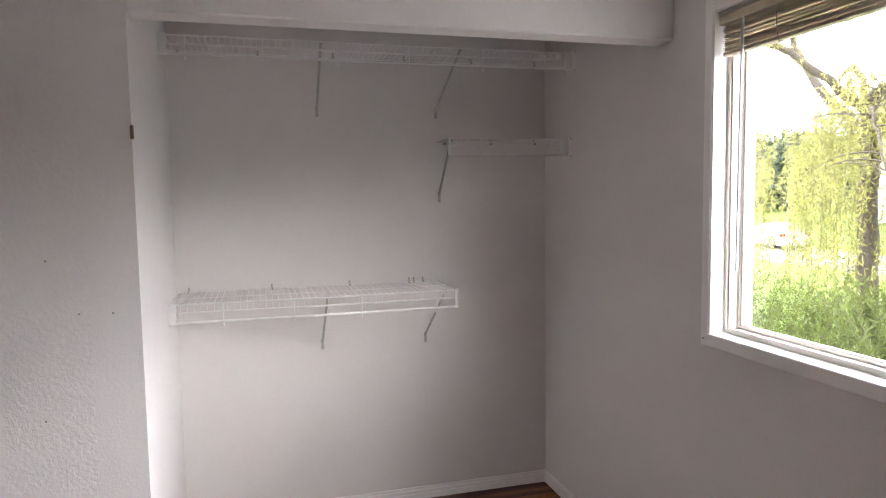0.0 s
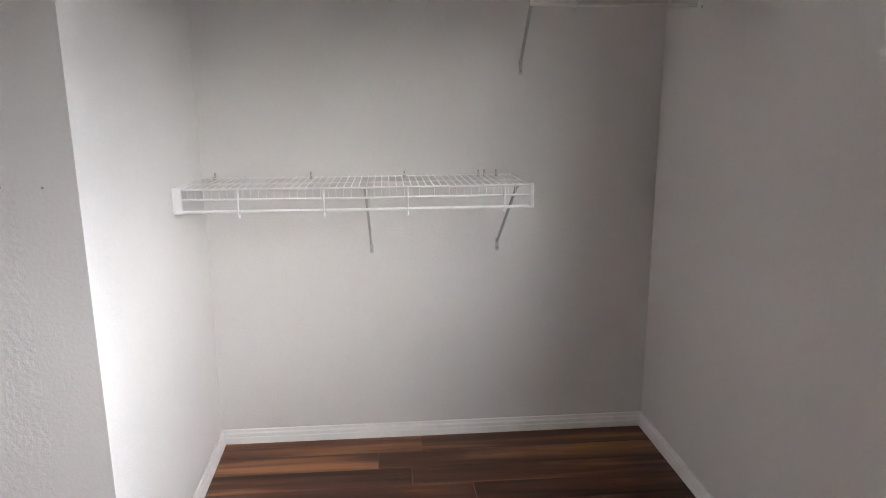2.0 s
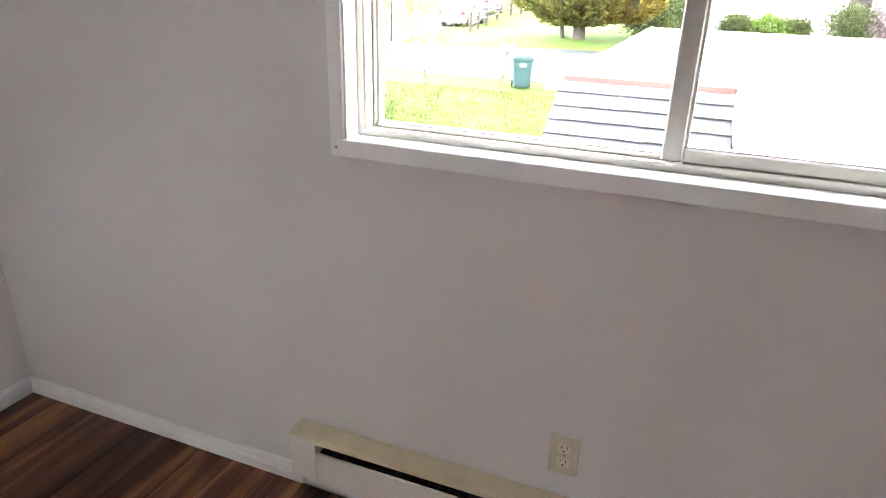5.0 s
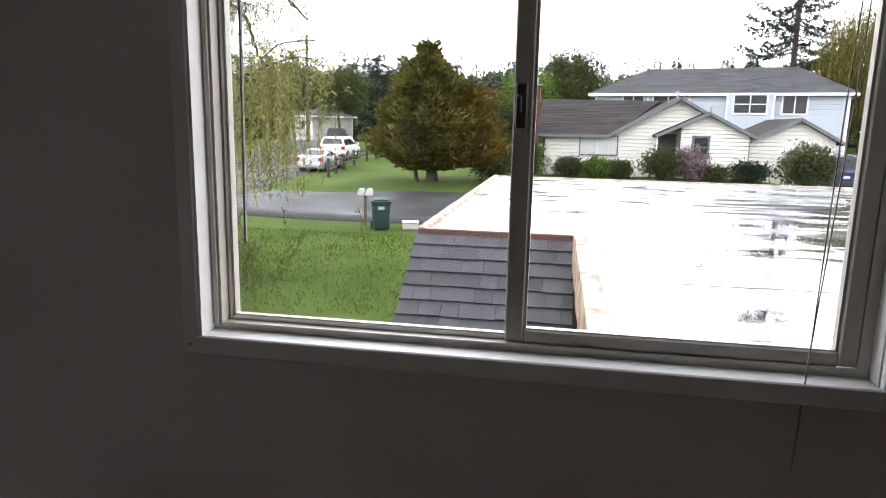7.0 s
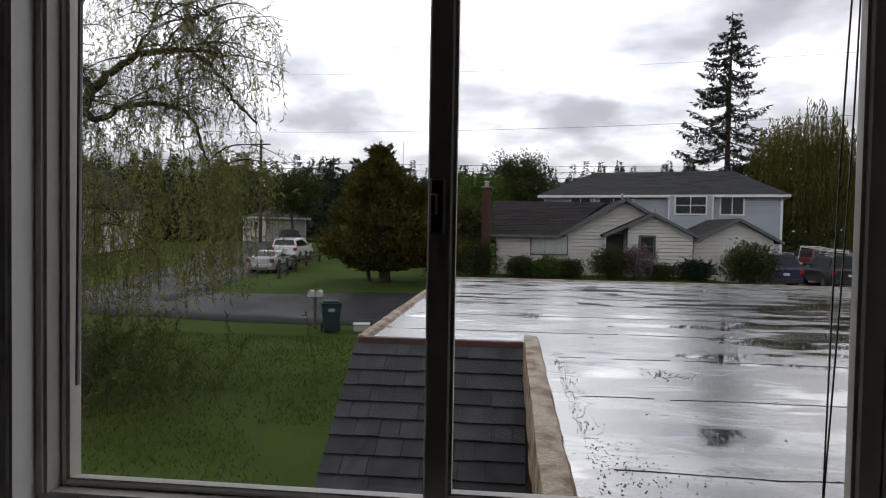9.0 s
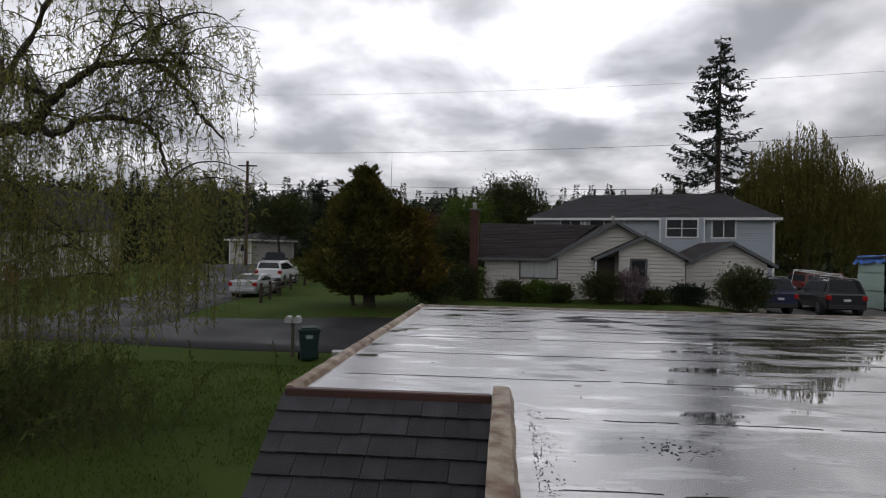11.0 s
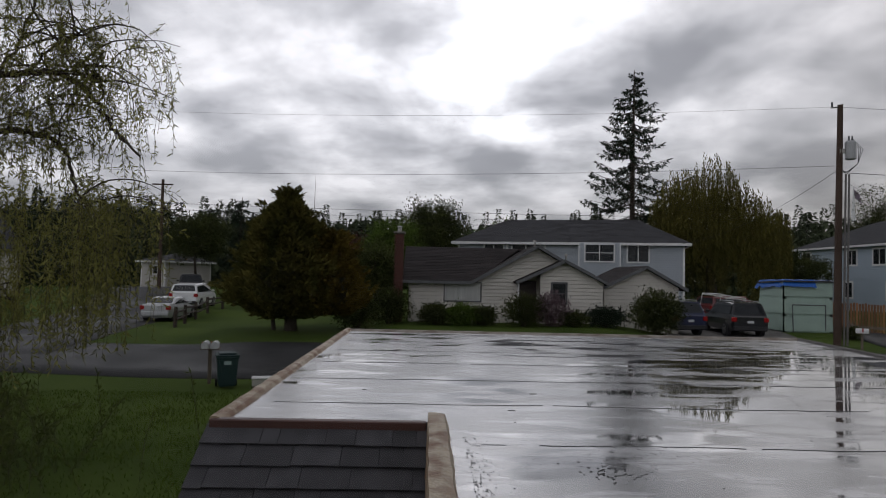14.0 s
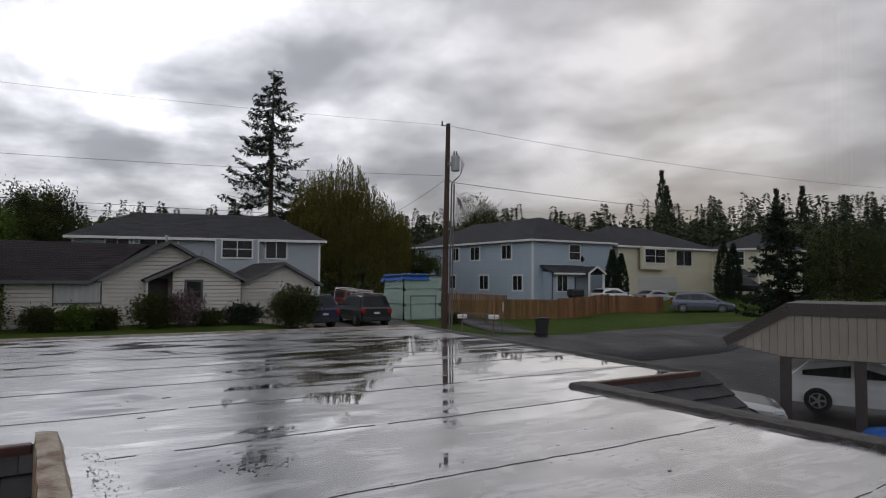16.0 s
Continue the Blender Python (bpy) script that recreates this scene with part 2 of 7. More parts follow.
# ---- mesh helpers ----
class Geo:
    """A growing mesh: vertices and faces, turned into one mesh object."""

    def __init__(self):
        self.v, self.f, self.smooth = [], [], False

    def add(self, vs, fs):
        o = len(self.v)
        self.v += [tuple(p) for p in vs]
        self.f += [tuple(i + o for i in f) for f in fs]
        return self

    def box(self, x0, x1, y0, y1, z0, z1):
        vs = [(x, y, z) for z in (z0, z1) for y in (y0, y1) for x in (x0, x1)]
        return self.add(vs, [(0, 2, 3, 1), (4, 5, 7, 6), (0, 1, 5, 4), (2, 6, 7, 3), (0, 4, 6, 2), (1, 3, 7, 5)])

    def cbox(self, x0, x1, y0, y1, z0, z1, c=0.004):
        """A box with chamfered edges."""
        bm = bmesh.new()
        bmesh.ops.create_cube(bm, size=1)
        for w in bm.verts:
            w.co = Vector(((x0 + x1) / 2 + w.co.x * (x1 - x0), (y0 + y1) / 2 + w.co.y * (y1 - y0), (z0 + z1) / 2 + w.co.z * (z1 - z0)))
        bmesh.ops.bevel(bm, geom=bm.edges[:], offset=c, segments=1, affect="EDGES", profile=0.5)
        bm.verts.index_update()
        self.add([w.co[:] for w in bm.verts], [[w.index for w in f.verts] for f in bm.faces])
        bm.free()
        return self

    def prism(self, poly, h):
        """A polygon (3D points) swept along the vector h."""
        k, h = len(poly), Vector(h)
        a = [Vector(p) for p in poly]
        vs = a + [p + h for p in a]
        fs = [tuple(range(k)), tuple(range(2 * k - 1, k - 1, -1))] + [(i, i + k, (i + 1) % k + k, (i + 1) % k) for i in range(k)]
        return self.add(vs, fs)

    def tube(self, pts, r, n=6, caps=True):
        """A round bar along a path; r is a radius or one a point."""
        pts = [Vector(p) for p in pts]
        rs = r if isinstance(r, (list, tuple)) else [r] * len(pts)
        rings = []
        for i, p in enumerate(pts):
            d = (pts[min(i + 1, len(pts) - 1)] - pts[max(i - 1, 0)]).normalized()
            up = Vector((0, 0, 1)) if abs(d.z) < 0.9 else Vector((1, 0, 0))
            a = d.cross(up).normalized()
            b = d.cross(a)
            rings.append([p + (a * math.cos(6.28319 * j / n) + b * math.sin(6.28319 * j / n)) * rs[i] for j in range(n)])
        vs = [p for ring in rings for p in ring]
        fs = [(i * n + j, i * n + (j + 1) % n, (i + 1) * n + (j + 1) % n, (i + 1) * n + j) for i in range(len(pts) - 1) for j in range(n)]
        if caps:
            fs += [tuple(range(n - 1, -1, -1)), tuple(range((len(pts) - 1) * n, len(pts) * n))]
        return self.add(vs, fs)

    def quad(self, a, b, c, d):
        return self.add([a, b, c, d], [(0, 1, 2, 3)])

    def loft(self, rings, close=True):
        """Rings of equal length joined side by side."""
        n = len(rings[0])
        vs = [p for ring in rings for p in ring]
        fs = [(i * n + j, i * n + (j + 1) % n, (i + 1) * n + (j + 1) % n, (i + 1) * n + j) for i in range(len(rings) - 1) for j in range(n)]
        if close:
            fs += [tuple(range(n - 1, -1, -1)), tuple(range((len(rings) - 1) * n, len(rings) * n))]
        return self.add(vs, fs)

    def mesh(self, name, material):
        me = bpy.data.meshes.new(name)
        me.from_pydata(self.v, [], self.f)
        me.materials.append(material)
        bm = bmesh.new()
        bm.from_mesh(me)
        if len(bm.faces) < 60000:
            bmesh.ops.recalc_face_normals(bm, faces=bm.faces[:])
        bm.to_mesh(me)
        bm.free()
        if self.smooth:
            me.polygons.foreach_set("use_smooth", [True] * len(me.polygons))
        me.update()
        return me


def thing(name, m, label, category, group=""):
    """An Empty at a thing's base, to parent its parts."""
    ob = new(name)
    ob.empty_display_size = 0.1
    ob.matrix_world = m
    return tagged(ob, label, category, group)


def part(name, geo, material, parent, label=""):
    ob = new(name, geo.mesh(name, material))
    ob.parent = parent
    return tagged(ob, label)


def whole(name, geo, material, label, category, kind="", m=None, group=""):
    """A thing that is one mesh."""
    ob = new(name, geo.mesh(name, material))
    if m is not None:
        ob.matrix_world = m
    return tagged(ob, label, category, group, kind)


def structure(name, geo, material, label, category):
    return whole(name, geo, material, label, category, "structure")


def empty_structure(name, label, category):
    ob = new(name)
    return tagged(ob, label, category, "", "structure")


def piece(name, me, parent, m):
    ob = new(name, me)
    ob.parent = parent
    ob.matrix_local = m
    return ob

# ---- the room ----
CLX, CLF, CLY, HDR, CEIL = -1.81, -1.775, -1.10, 2.07, 2.42
RX, RY = -3.7, -5.0
WY0, WY1, WZ0, WZ1 = -1.338, -2.742, 1.070, 2.10

g = Geo()
g.box(RX - 0.1, 0.0, RY - 0.1, 0.1, -0.28, -0.013)
floor_ob = structure("floor", g, DARK, "dark brown wood laminate floor of long planks", "floor")
g = Geo()
g.box(RX - 0.1, 0.16, RY - 0.1, 0.1, CEIL, CEIL + 0.15)
structure("ceiling", g, PAINT_C, "plain off-white ceiling", "ceiling")
g = Geo()
g.box(CLX - 0.1, 0.0, 0.0, 0.1, -0.28, CEIL)
structure("wall_back", g, PAINT, "off-white closet back wall", "wall")
g = Geo()
g.prism([(CLX - 0.1, 0, -0.28), (CLX, 0, -0.28), (CLF, CLY, -0.28), (CLX - 0.1, CLY, -0.28)], (0, 0, CEIL + 0.28))
structure("wall_closet_side", g, PAINT, "off-white closet side wall", "wall")
g = Geo()
g.box(RX - 0.1, CLX - 0.1, CLY, CLY + 0.1, -0.28, CEIL)
structure("wall_partition", g, PAINT_T, "off-white textured wall beside the closet opening", "wall")
g = Geo()
g.cbox(CLF - 0.004, 0.0, CLY - 0.002, CLY + 0.1, HDR, CEIL + 0.02, 0.006)
structure("wall_header", g, PAINT, "off-white header over the closet opening", "wall")
g = Geo()
g.box(RX - 0.1, RX, RY, CLY, -0.28, CEIL)
structure("wall_west", g, PAINT, "plain off-white wall", "wall")
g = Geo()
g.box(RX - 0.1, 0.16, RY - 0.1, RY, -0.28, CEIL)
structure("wall_south", g, PAINT, "plain off-white wall", "wall")
# window wall with its opening
g = Geo()
T = 0.14
g.box(0, T, WY0, 0.1, -0.28, CEIL)
g.box(0, T, RY, WY1, -0.28, CEIL)
g.box(0, T, WY1, WY0, -0.28, WZ0 - 0.01)
g.box(0, T, WY1, WY0, WZ1, CEIL)
structure("wall_window", g, PAINT, "off-white wall with a wide sliding window", "wall")
# reveal boards and casing
g = Geo()
g.box(-0.017, 0.0395, WY0 - 0.003, WY0 + 0.012, WZ0 + 0.0005, WZ1 - 0.001)
g.cbox(-0.02, 0.0, WY0 + 0.003, WY0 + 0.042, WZ0 - 0.042, WZ1 + 0.05, 0.003)
structure("trim_side", g, TRIM, "white painted window casing", "trim")
g = Geo()
g.cbox(-0.02, 0.0, WY1 - 0.042, WY1 - 0.003, WZ0 - 0.042, WZ1 + 0.05, 0.003)
structure("trim_side_2", g, TRIM, "white painted window casing", "trim")
g = Geo()
g.cbox(-0.02, 0.0, WY1, WY0, WZ1 + 0.003, WZ1 + 0.05, 0.003)
structure("trim_head", g, TRIM, "white painted window casing", "trim")
g = Geo()
g.cbox(-0.021, 0.155, WY1 - 0.002, WY0 + 0.002, WZ0 - 0.012, WZ0, 0.003)
g.cbox(-0.0215, 0.0, WY1 - 0.04, WY0 + 0.04, WZ0 - 0.044, WZ0 - 0.001, 0.003)
structure("window_sill", g, TRIM, "white painted window stool and apron", "sill")

# baseboards with a stepped profile
PROF = [(0, 0), (0.013, 0), (0.013, 0.027), (0.0105, 0.030), (0.0105, 0.044), (0.007, 0.049), (0.006, 0.060), (0, 0.062)]


def baseboard(p0, p1, n):
    p0, p1, n = Vector(p0), Vector(p1), Vector(n)
    g = Geo()
    g.prism([p0 + n * (a + 0.0005) + Vector((0, 0, b)) for a, b in PROF], p1 - p0)
    return structure("baseboard", g, TRIM, "white painted ridged baseboard", "baseboard")


baseboard((CLX, 0, 0), (0, 0, 0), (0, -1, 0))
baseboard((0, -0.0135, 0), (0, -1.15, 0), (-1, 0, 0))
baseboard((0, -3.1, 0), (0, RY, 0), (-1, 0, 0))
baseboard((CLF, CLY, 0), (CLX, -0.0135, 0), (1, 0, 0))
baseboard((RX, CLY, 0), (CLF, CLY, 0), (0, -1, 0))
baseboard((RX, RY, 0), (RX, CLY - 0.0135, 0), (1, 0, 0))
baseboard((RX, RY, 0), (0, RY, 0), (0, 1, 0))

# ---- the window: frame, fixed outer pane, sliding inner sash ----
win = empty_structure("window_1", "tan vinyl sliding window with two panes", "window")
FZ0, FZ1 = WZ0, WZ1
g = Geo()
for y0, y1, z0, z1 in ((WY0 - 0.022, WY0, FZ0, FZ1), (WY1, WY1 + 0.022, FZ0, FZ1), (WY1 + 0.022, WY0 - 0.022, FZ0, FZ0 + 0.014), (WY1 + 0.022, WY0 - 0.022, FZ1 - 0.02, FZ1)):
    g.box(0.04, 0.13, y0, y1, z0, z1)
for y0, y1, z0, z1 in ((WY0 - 0.016, WY0 - 0.004, FZ0 + 0.014, FZ1), (WY1 + 0.022, WY0 - 0.03, FZ0 + 0.014, FZ0 + 0.019)):
    g.box(0.034, 0.0395, y0, y1, z0, z1)
part("window_frame", g, VINYL, win)
MY = -2.035


def sash(name, y0, y1, z0, z1, xa, xb, w0, w1, wz):
    """One sash: four beaded bars round a pane. w0, w1: stile widths at y0 and y1."""
    g = Geo()
    for a, b, c, d in ((y0 - w0, y0, z0, z1), (y1, y1 + w1, z0, z1), (y1 + w1, y0 - w0, z0, z0 + wz), (y1 + w1, y0 - w0, z1 - wz, z1)):
        g.cbox(xa, xb, a, b, c, d, 0.003)
        g.box(xa + 0.006, xb - 0.003, a - (0.006 if a == y0 - w0 else 0), b + (0.006 if b == y1 + w1 else 0), c + (0.0 if d - c > 0.5 else -0.003), d + (0 if d - c > 0.5 else 0.003))
    s = part(name, g, VINYL, win)
    p = Geo()
    xm = (xa + xb) / 2
    p.box(xm - 0.002, xm + 0.002, y1 + w1 + 0.0, y0 - w0 - 0.0, z0 + wz, z1 - wz)
    pane = part("pane", p, GLASS, s, "clear glass pane")
    pane.visible_shadow = False
    return s


sash("fixed_sash", WY0 - 0.0225, MY - 0.02, FZ0 + 0.0145, FZ1 - 0.0205, 0.072, 0.098, 0.008, 0.03, 0.010)
slide = sash("sliding_sash", MY + 0.018, WY1 + 0.0225, FZ0 + 0.0195, FZ1 - 0.0205, 0.042, 0.070, 0.040, 0.035, 0.029)
g = Geo()
g.cbox(0.028, 0.0415, MY - 0.012, MY + 0.014, 1.545, 1.635, 0.004)
g.cbox(0.016, 0.028, MY + 0.0, MY + 0.012, 1.575, 1.61, 0.003)
part("latch", g, mat("latch_bronze", (0.10, 0.08, 0.06), 0.4, 0.1, 30, 90, 0), slide, "dark sash latch")

# ---- raised blind ----
blind = thing("window_blind", pose(0.005, (WY0 + WY1) / 2, WZ1 - 0.012), "tan mini blind raised to the top of the window", "blind")
W2 = (WY0 - WY1) / 2 - 0.008
g = Geo()
g.cbox(-0.012, 0.03, -W2, W2, -0.030, -0.002, 0.003)
part("headrail", g, BLIND, blind)
sl = Geo()
sl.add([(-0.012, -W2 + 0.01, 0), (0.0, -W2 + 0.01, 0.0035), (0.0125, -W2 + 0.01, 0), (-0.012, W2 - 0.01, 0), (0.0, W2 - 0.01, 0.0035), (0.0125, W2 - 0.01, 0), (-0.012, -W2 + 0.01, -0.0008), (0.0125, -W2 + 0.01, -0.0008), (-0.012, W2 - 0.01, -0.0008), (0.0125, W2 - 0.01, -0.0008)],
       [(0, 1, 4, 3), (1, 2, 5, 4), (6, 8, 9, 7), (0, 3, 8, 6), (2, 7, 9, 5), (0, 6, 7, 2, 1), (3, 4, 5, 9, 8)])
slm = sl.mesh("slat", BLIND)
for i in range(22):
    piece("slat", slm, blind, pose(0.01 + random.uniform(-0.003, 0.003), 0, -0.0350 - i * 0.0036, random.uniform(-0.5, 0.5), 0, random.uniform(-0.15, 0.15)))
g = Geo()
g.cbox(-0.004, 0.022, -W2 + 0.01, W2 - 0.01, -0.128, -0.1145, 0.003)
part("bottom_rail", g, BLIND, blind)
for y in (-0.45, 0.0, 0.45):
    g = Geo()
    g.tube([(-0.006, y, -0.004), (-0.010, y + 0.004, -0.06), (-0.006, y - 0.002, -0.129)], 0.0016, 5)
    g.cbox(0.000, 0.014, y - 0.006, y + 0.006, -0.134, -0.1275, 0.002)
    part("ladder_cord", g, CORD, blind)
g = Geo()
g.tube([(-0.012, 0.585, -0.02), (-0.014, 0.586, -0.4), (-0.013, 0.59, -0.80)], 0.0042, 6)
part("tilt_wand", g, ACRYL, blind, "clear plastic tilt wand")
for dy, sway in ((0.0, 0.004), (0.006, -0.004)):
    g = Geo()
    g.tube([(-0.022, -0.592 - dy + 0.034 * t + sway * math.sin(t * 5), -0.02 - t * 1.18) for t in [i / 14 for i in range(15)]], 0.0014, 5)
    part("lift_cord", g, CORD, blind, "thin pull cord")

# ---- wire shelves ----


def wire_shelf(name, x0, x1, z, depth, brackets, end_cap, wall_plate, label, ties=(), spare=()):
    """A ventilated wire shelf with front ladder lip and hanging rod; local x along the wall, y = 0 the wall, z its deck."""
    th = thing(name, pose(0, -0.002, z), label, "shelf", "closet wire shelves")
    g = Geo()
    ya, yb = -0.014, -depth
    k = int((x1 - x0) / 0.0254)
    me = g.tube([(0, ya, 0.003), (0, yb + 0.002, 0.003), (0, yb, -0.001), (0, yb, -0.030)], 0.0015, 5).mesh("deck_wire", WIRE)
    for i in range(k + 1):
        piece("deck_wire", me, th, Matrix.Translation((x0 + 0.006 + i * (x1 - x0 - 0.012) / k, 0, 0)))
    for nm, y, zz, r in (("back_rail", ya, 0.0, 0.004), ("middle_rail", (ya + yb) / 2, -0.001, 0.0035), ("front_rail", yb, 0.003, 0.0042), ("lip_rail", yb, -0.031, 0.0042), ("hanging_rod", yb - 0.001, -0.071, 0.0058)):
        g = Geo()
        g.tube([(x0, y, zz), ((x0 + x1) / 2, y, zz - 0.002), (x1, y, zz)], r, 6)
        part(nm, g, WIRE, th)
    for x in ties:
        g = Geo()
        g.tube([(x, yb - 0.003, -0.002), (x, yb - 0.004, -0.034), (x, yb - 0.008, -0.07), (x, yb - 0.006, -0.086), (x, yb + 0.006, -0.094), (x, yb + 0.013, -0.084)], 0.003, 6)
        g.cbox(x - 0.004, x + 0.004, yb - 0.0055, yb - 0.0015, -0.036, 0.004, 0.001)
        part("rod_hook", g, WIRE, th)
    for x, xt, drop in brackets:
        g = Geo()
        a, b = Vector((x, -0.004, -drop)), Vector((xt, yb + 0.012, -0.004))
        g.tube([a, a.lerp(b, 0.5), b], 0.0062, 6)
        g.cbox(xt - 0.008, xt + 0.008, yb + 0.004, yb + 0.02, -0.008, 0.006, 0.002)
        g.cbox(x - 0.007, x + 0.007, -0.0045, -0.0005, -drop - 0.04, -drop + 0.012, 0.001)
        br = part("bracket", g, BRACKET, th)
        s = Geo()
        s.tube([(x, -0.0035, -drop - 0.028), (x, -0.0075, -drop - 0.028)], [0.0042, 0.003], 8)
        part("screw", s, STEEL, br)
    n = max(2, int((x1 - x0) / 0.32))
    for x in [x0 + 0.05 + i * (x1 - x0 - 0.11) / n for i in range(n + 1)] + list(spare):
        g = Geo()
        g.cbox(x - 0.006, x + 0.006, -0.021, -0.001, -0.006, 0.007, 0.002)
        g.cbox(x - 0.0035, x + 0.0035, -0.008, -0.001, 0.007, 0.022, 0.001)
        c = part("wall_clip", g, CLIP, th)
        s = Geo()
        s.tube([(x, -0.0085, 0.015), (x, -0.012, 0.015)], [0.0034, 0.0026], 7)
        part("screw", s, STEEL, c)
    if end_cap is not None:
        g = Geo()
        g.cbox(end_cap - 0.007, end_cap + 0.007, yb - 0.006, yb + 0.004, -0.077, 0.009, 0.003)
        part("end_cap", g, WIRE, th)
    for x, sgn in wall_plate:
        g = Geo()
        g.cbox(min(x, x + sgn * 0.003), max(x, x + sgn * 0.003), yb - 0.045, yb + 0.05, -0.088, 0.012, 0.001)
        g.cbox(min(x, x + sgn * 0.04), max(x, x + sgn * 0.04), yb - 0.008, yb + 0.004, -0.078, 0.009, 0.003)
        p = part("wall_plate", g, WIRE, th)
        for dz in (-0.08, 0.004):
            s = Geo()
            s.tube([(x + sgn * 0.003, yb - 0.038, dz), (x + sgn * 0.006, yb - 0.038, dz)], [0.0042, 0.003], 7)
            part("screw", s, STEEL, p)
    return th


wire_shelf("wire_shelf", CLX + 0.003, -0.605, 1.118, 0.40, ((-1.165, -1.17, 0.27), (-0.655, -0.655, 0.27)), -0.605, ((CLX + 0.002, 1),), "long white wire shelf with a hanging rod on the closet wall", (-1.59, -1.31, -1.03, -0.70), (-0.735, -0.712))
wire_shelf("wire_shelf", -0.592, -0.003, 1.795, 0.27, ((-0.572, -0.58, 0.25),), -0.592, ((-0.002, -1),), "short white wire shelf fixed high on the closet wall", (-0.44, -0.12))
wire_shelf("wire_shelf", CLX + 0.003, -0.003, 2.19, 0.31, ((-1.16, -1.16, 0.235), (-0.585, -0.545, 0.235)), None, ((CLX + 0.002, 1), (-0.002, -1)), "full-width white wire shelf under the closet ceiling", (-1.70, -1.40, -1.09, -0.78, -0.44, -0.14))

# ---- baseboard heater ----
heater = thing("baseboard_heater", pose(0, -1.152, 0.0), "cream electric baseboard heater under the window, paint worn", "heater")
L = 1.92
g = Geo()
g.prism([(-0.001, -0.0, 0.10), (-0.012, 0, 0.10), (-0.012, 0, 0.225), (-0.001, 0, 0.228)], (0, -L, 0))
part("back_plate", g, CREAM, heater)
g = Geo()
g.prism([(-0.001, 0, 0.232), (-0.001, 0, 0.2285), (-0.060, 0, 0.2215), (-0.063, 0, 0.211), (-0.066, 0, 0.211), (-0.066, 0, 0.2235), (-0.060, 0, 0.2265)], (0, -L, 0))
part("top_cover", g, CREAM, heater)
g = Geo()
g.prism([(-0.066, -0.086, 0.180), (-0.060, -0.086, 0.182), (-0.060, -0.086, 0.09), (-0.050, -0.086, 0.075), (-0.066, -0.086, 0.080)], (0, -L + 0.17, 0))
part("front_panel", g, mat("heater_panel", (0.78, 0.74, 0.66), 0.4, 0.06, 8, 120, 0.05), heater)
# solid near-black block put in for the shade inside the slot
g = Geo()
g.box(-0.056, -0.012, -L + 0.02, -0.02, 0.10, 0.17)
part("slot_shade", g, DARK, heater)
# fins coloured near-black as well, to sink into that shade
fm = Geo().box(-0.012, 0.008, -0.0006, 0.0006, -0.004, 0.02).mesh("fin", DARK)
for i in range(60):
    piece("fin", fm, heater, pose(-0.040, -0.11 - i * 0.028, 0.162))
for y in (0.0, -L + 0.085):
    g = Geo()
    g.cbox(-0.067, -0.001, y - 0.085, y, 0.078, 0.222, 0.004)
    part("end_box", g, mat("heater_panel", (0.68, 0.64, 0.55)), heater)

# ---- outlet ----
outlet = thing("wall_outlet", pose(-0.0005, -1.905, 0.357), "ivory duplex wall outlet above the heater", "outlet")
g = Geo()
g.cbox(-0.006, 0, -0.036, 0.036, -0.058, 0.058, 0.003)
part("plate", g, IVORY, outlet)
for dz in (0.02, -0.02):
    g = Geo()
    g.prism([(-0.008, 0.017 * math.cos(a), dz + max(-0.0125, min(0.0125, 0.017 * math.sin(a)))) for a in [i * 6.28319 / 20 for i in range(20)]], (0.002, 0, 0))
    r = part("receptacle", g, mat("receptacle_ivory", (0.76, 0.71, 0.58), 0.35, 0.03, 20, 90, 0), outlet)
    s = Geo()
    s.box(-0.0086, -0.008, -0.0075, -0.0055, dz + 0.000, dz + 0.009)
    s.box(-0.0086, -0.008, 0.0055, 0.0075, dz + 0.001, dz + 0.008)
    s.tube([(-0.0086, 0, dz - 0.006), (-0.008, 0, dz - 0.006)], 0.0025, 8)
    part("slots", s, DARK, r)
g = Geo()
g.tube([(-0.006, 0, 0), (-0.0075, 0, 0)], [0.003, 0.002], 8)
part("screw", g, STEEL, outlet)

# ---- small marks on the jamb ----
g = Geo()
g.cbox(-0.004, 0.006, -0.005, 0.004, -0.02, 0.02, 0.002)
whole("strike_plate", g, BRASS, "small dark metal catch on the closet jamb edge", "hardware", m=pose(CLF + 0.0, CLY - 0.003, 1.73))

# nails in the wall beside the closet and below the window
random.seed(17)
for x, z in ((-2.038, 0.911), (-2.015, 1.369), (-1.938, 1.214), (-1.849, 1.212)):
    g = Geo()
    g.tube([(0, 0.002, 0), (0, -0.0015, 0), (0, -0.0025, 0)], [0.0022, 0.0034, 0.002], 8)
    whole("nail", g, STEEL, "small dark nail head in the wall beside the closet", "nail", m=pose(x, CLY, z), group="nails in the wall")
g = Geo()
g.tube([(0.002, 0, 0), (-0.002, 0, 0), (-0.003, 0, 0)], [0.0022, 0.0034, 0.002], 8)
whole("nail", g, STEEL, "small dark nail head in the window apron", "nail", m=pose(-0.0215, WY0 + 0.024, WZ0 - 0.02), group="nails in the wall")

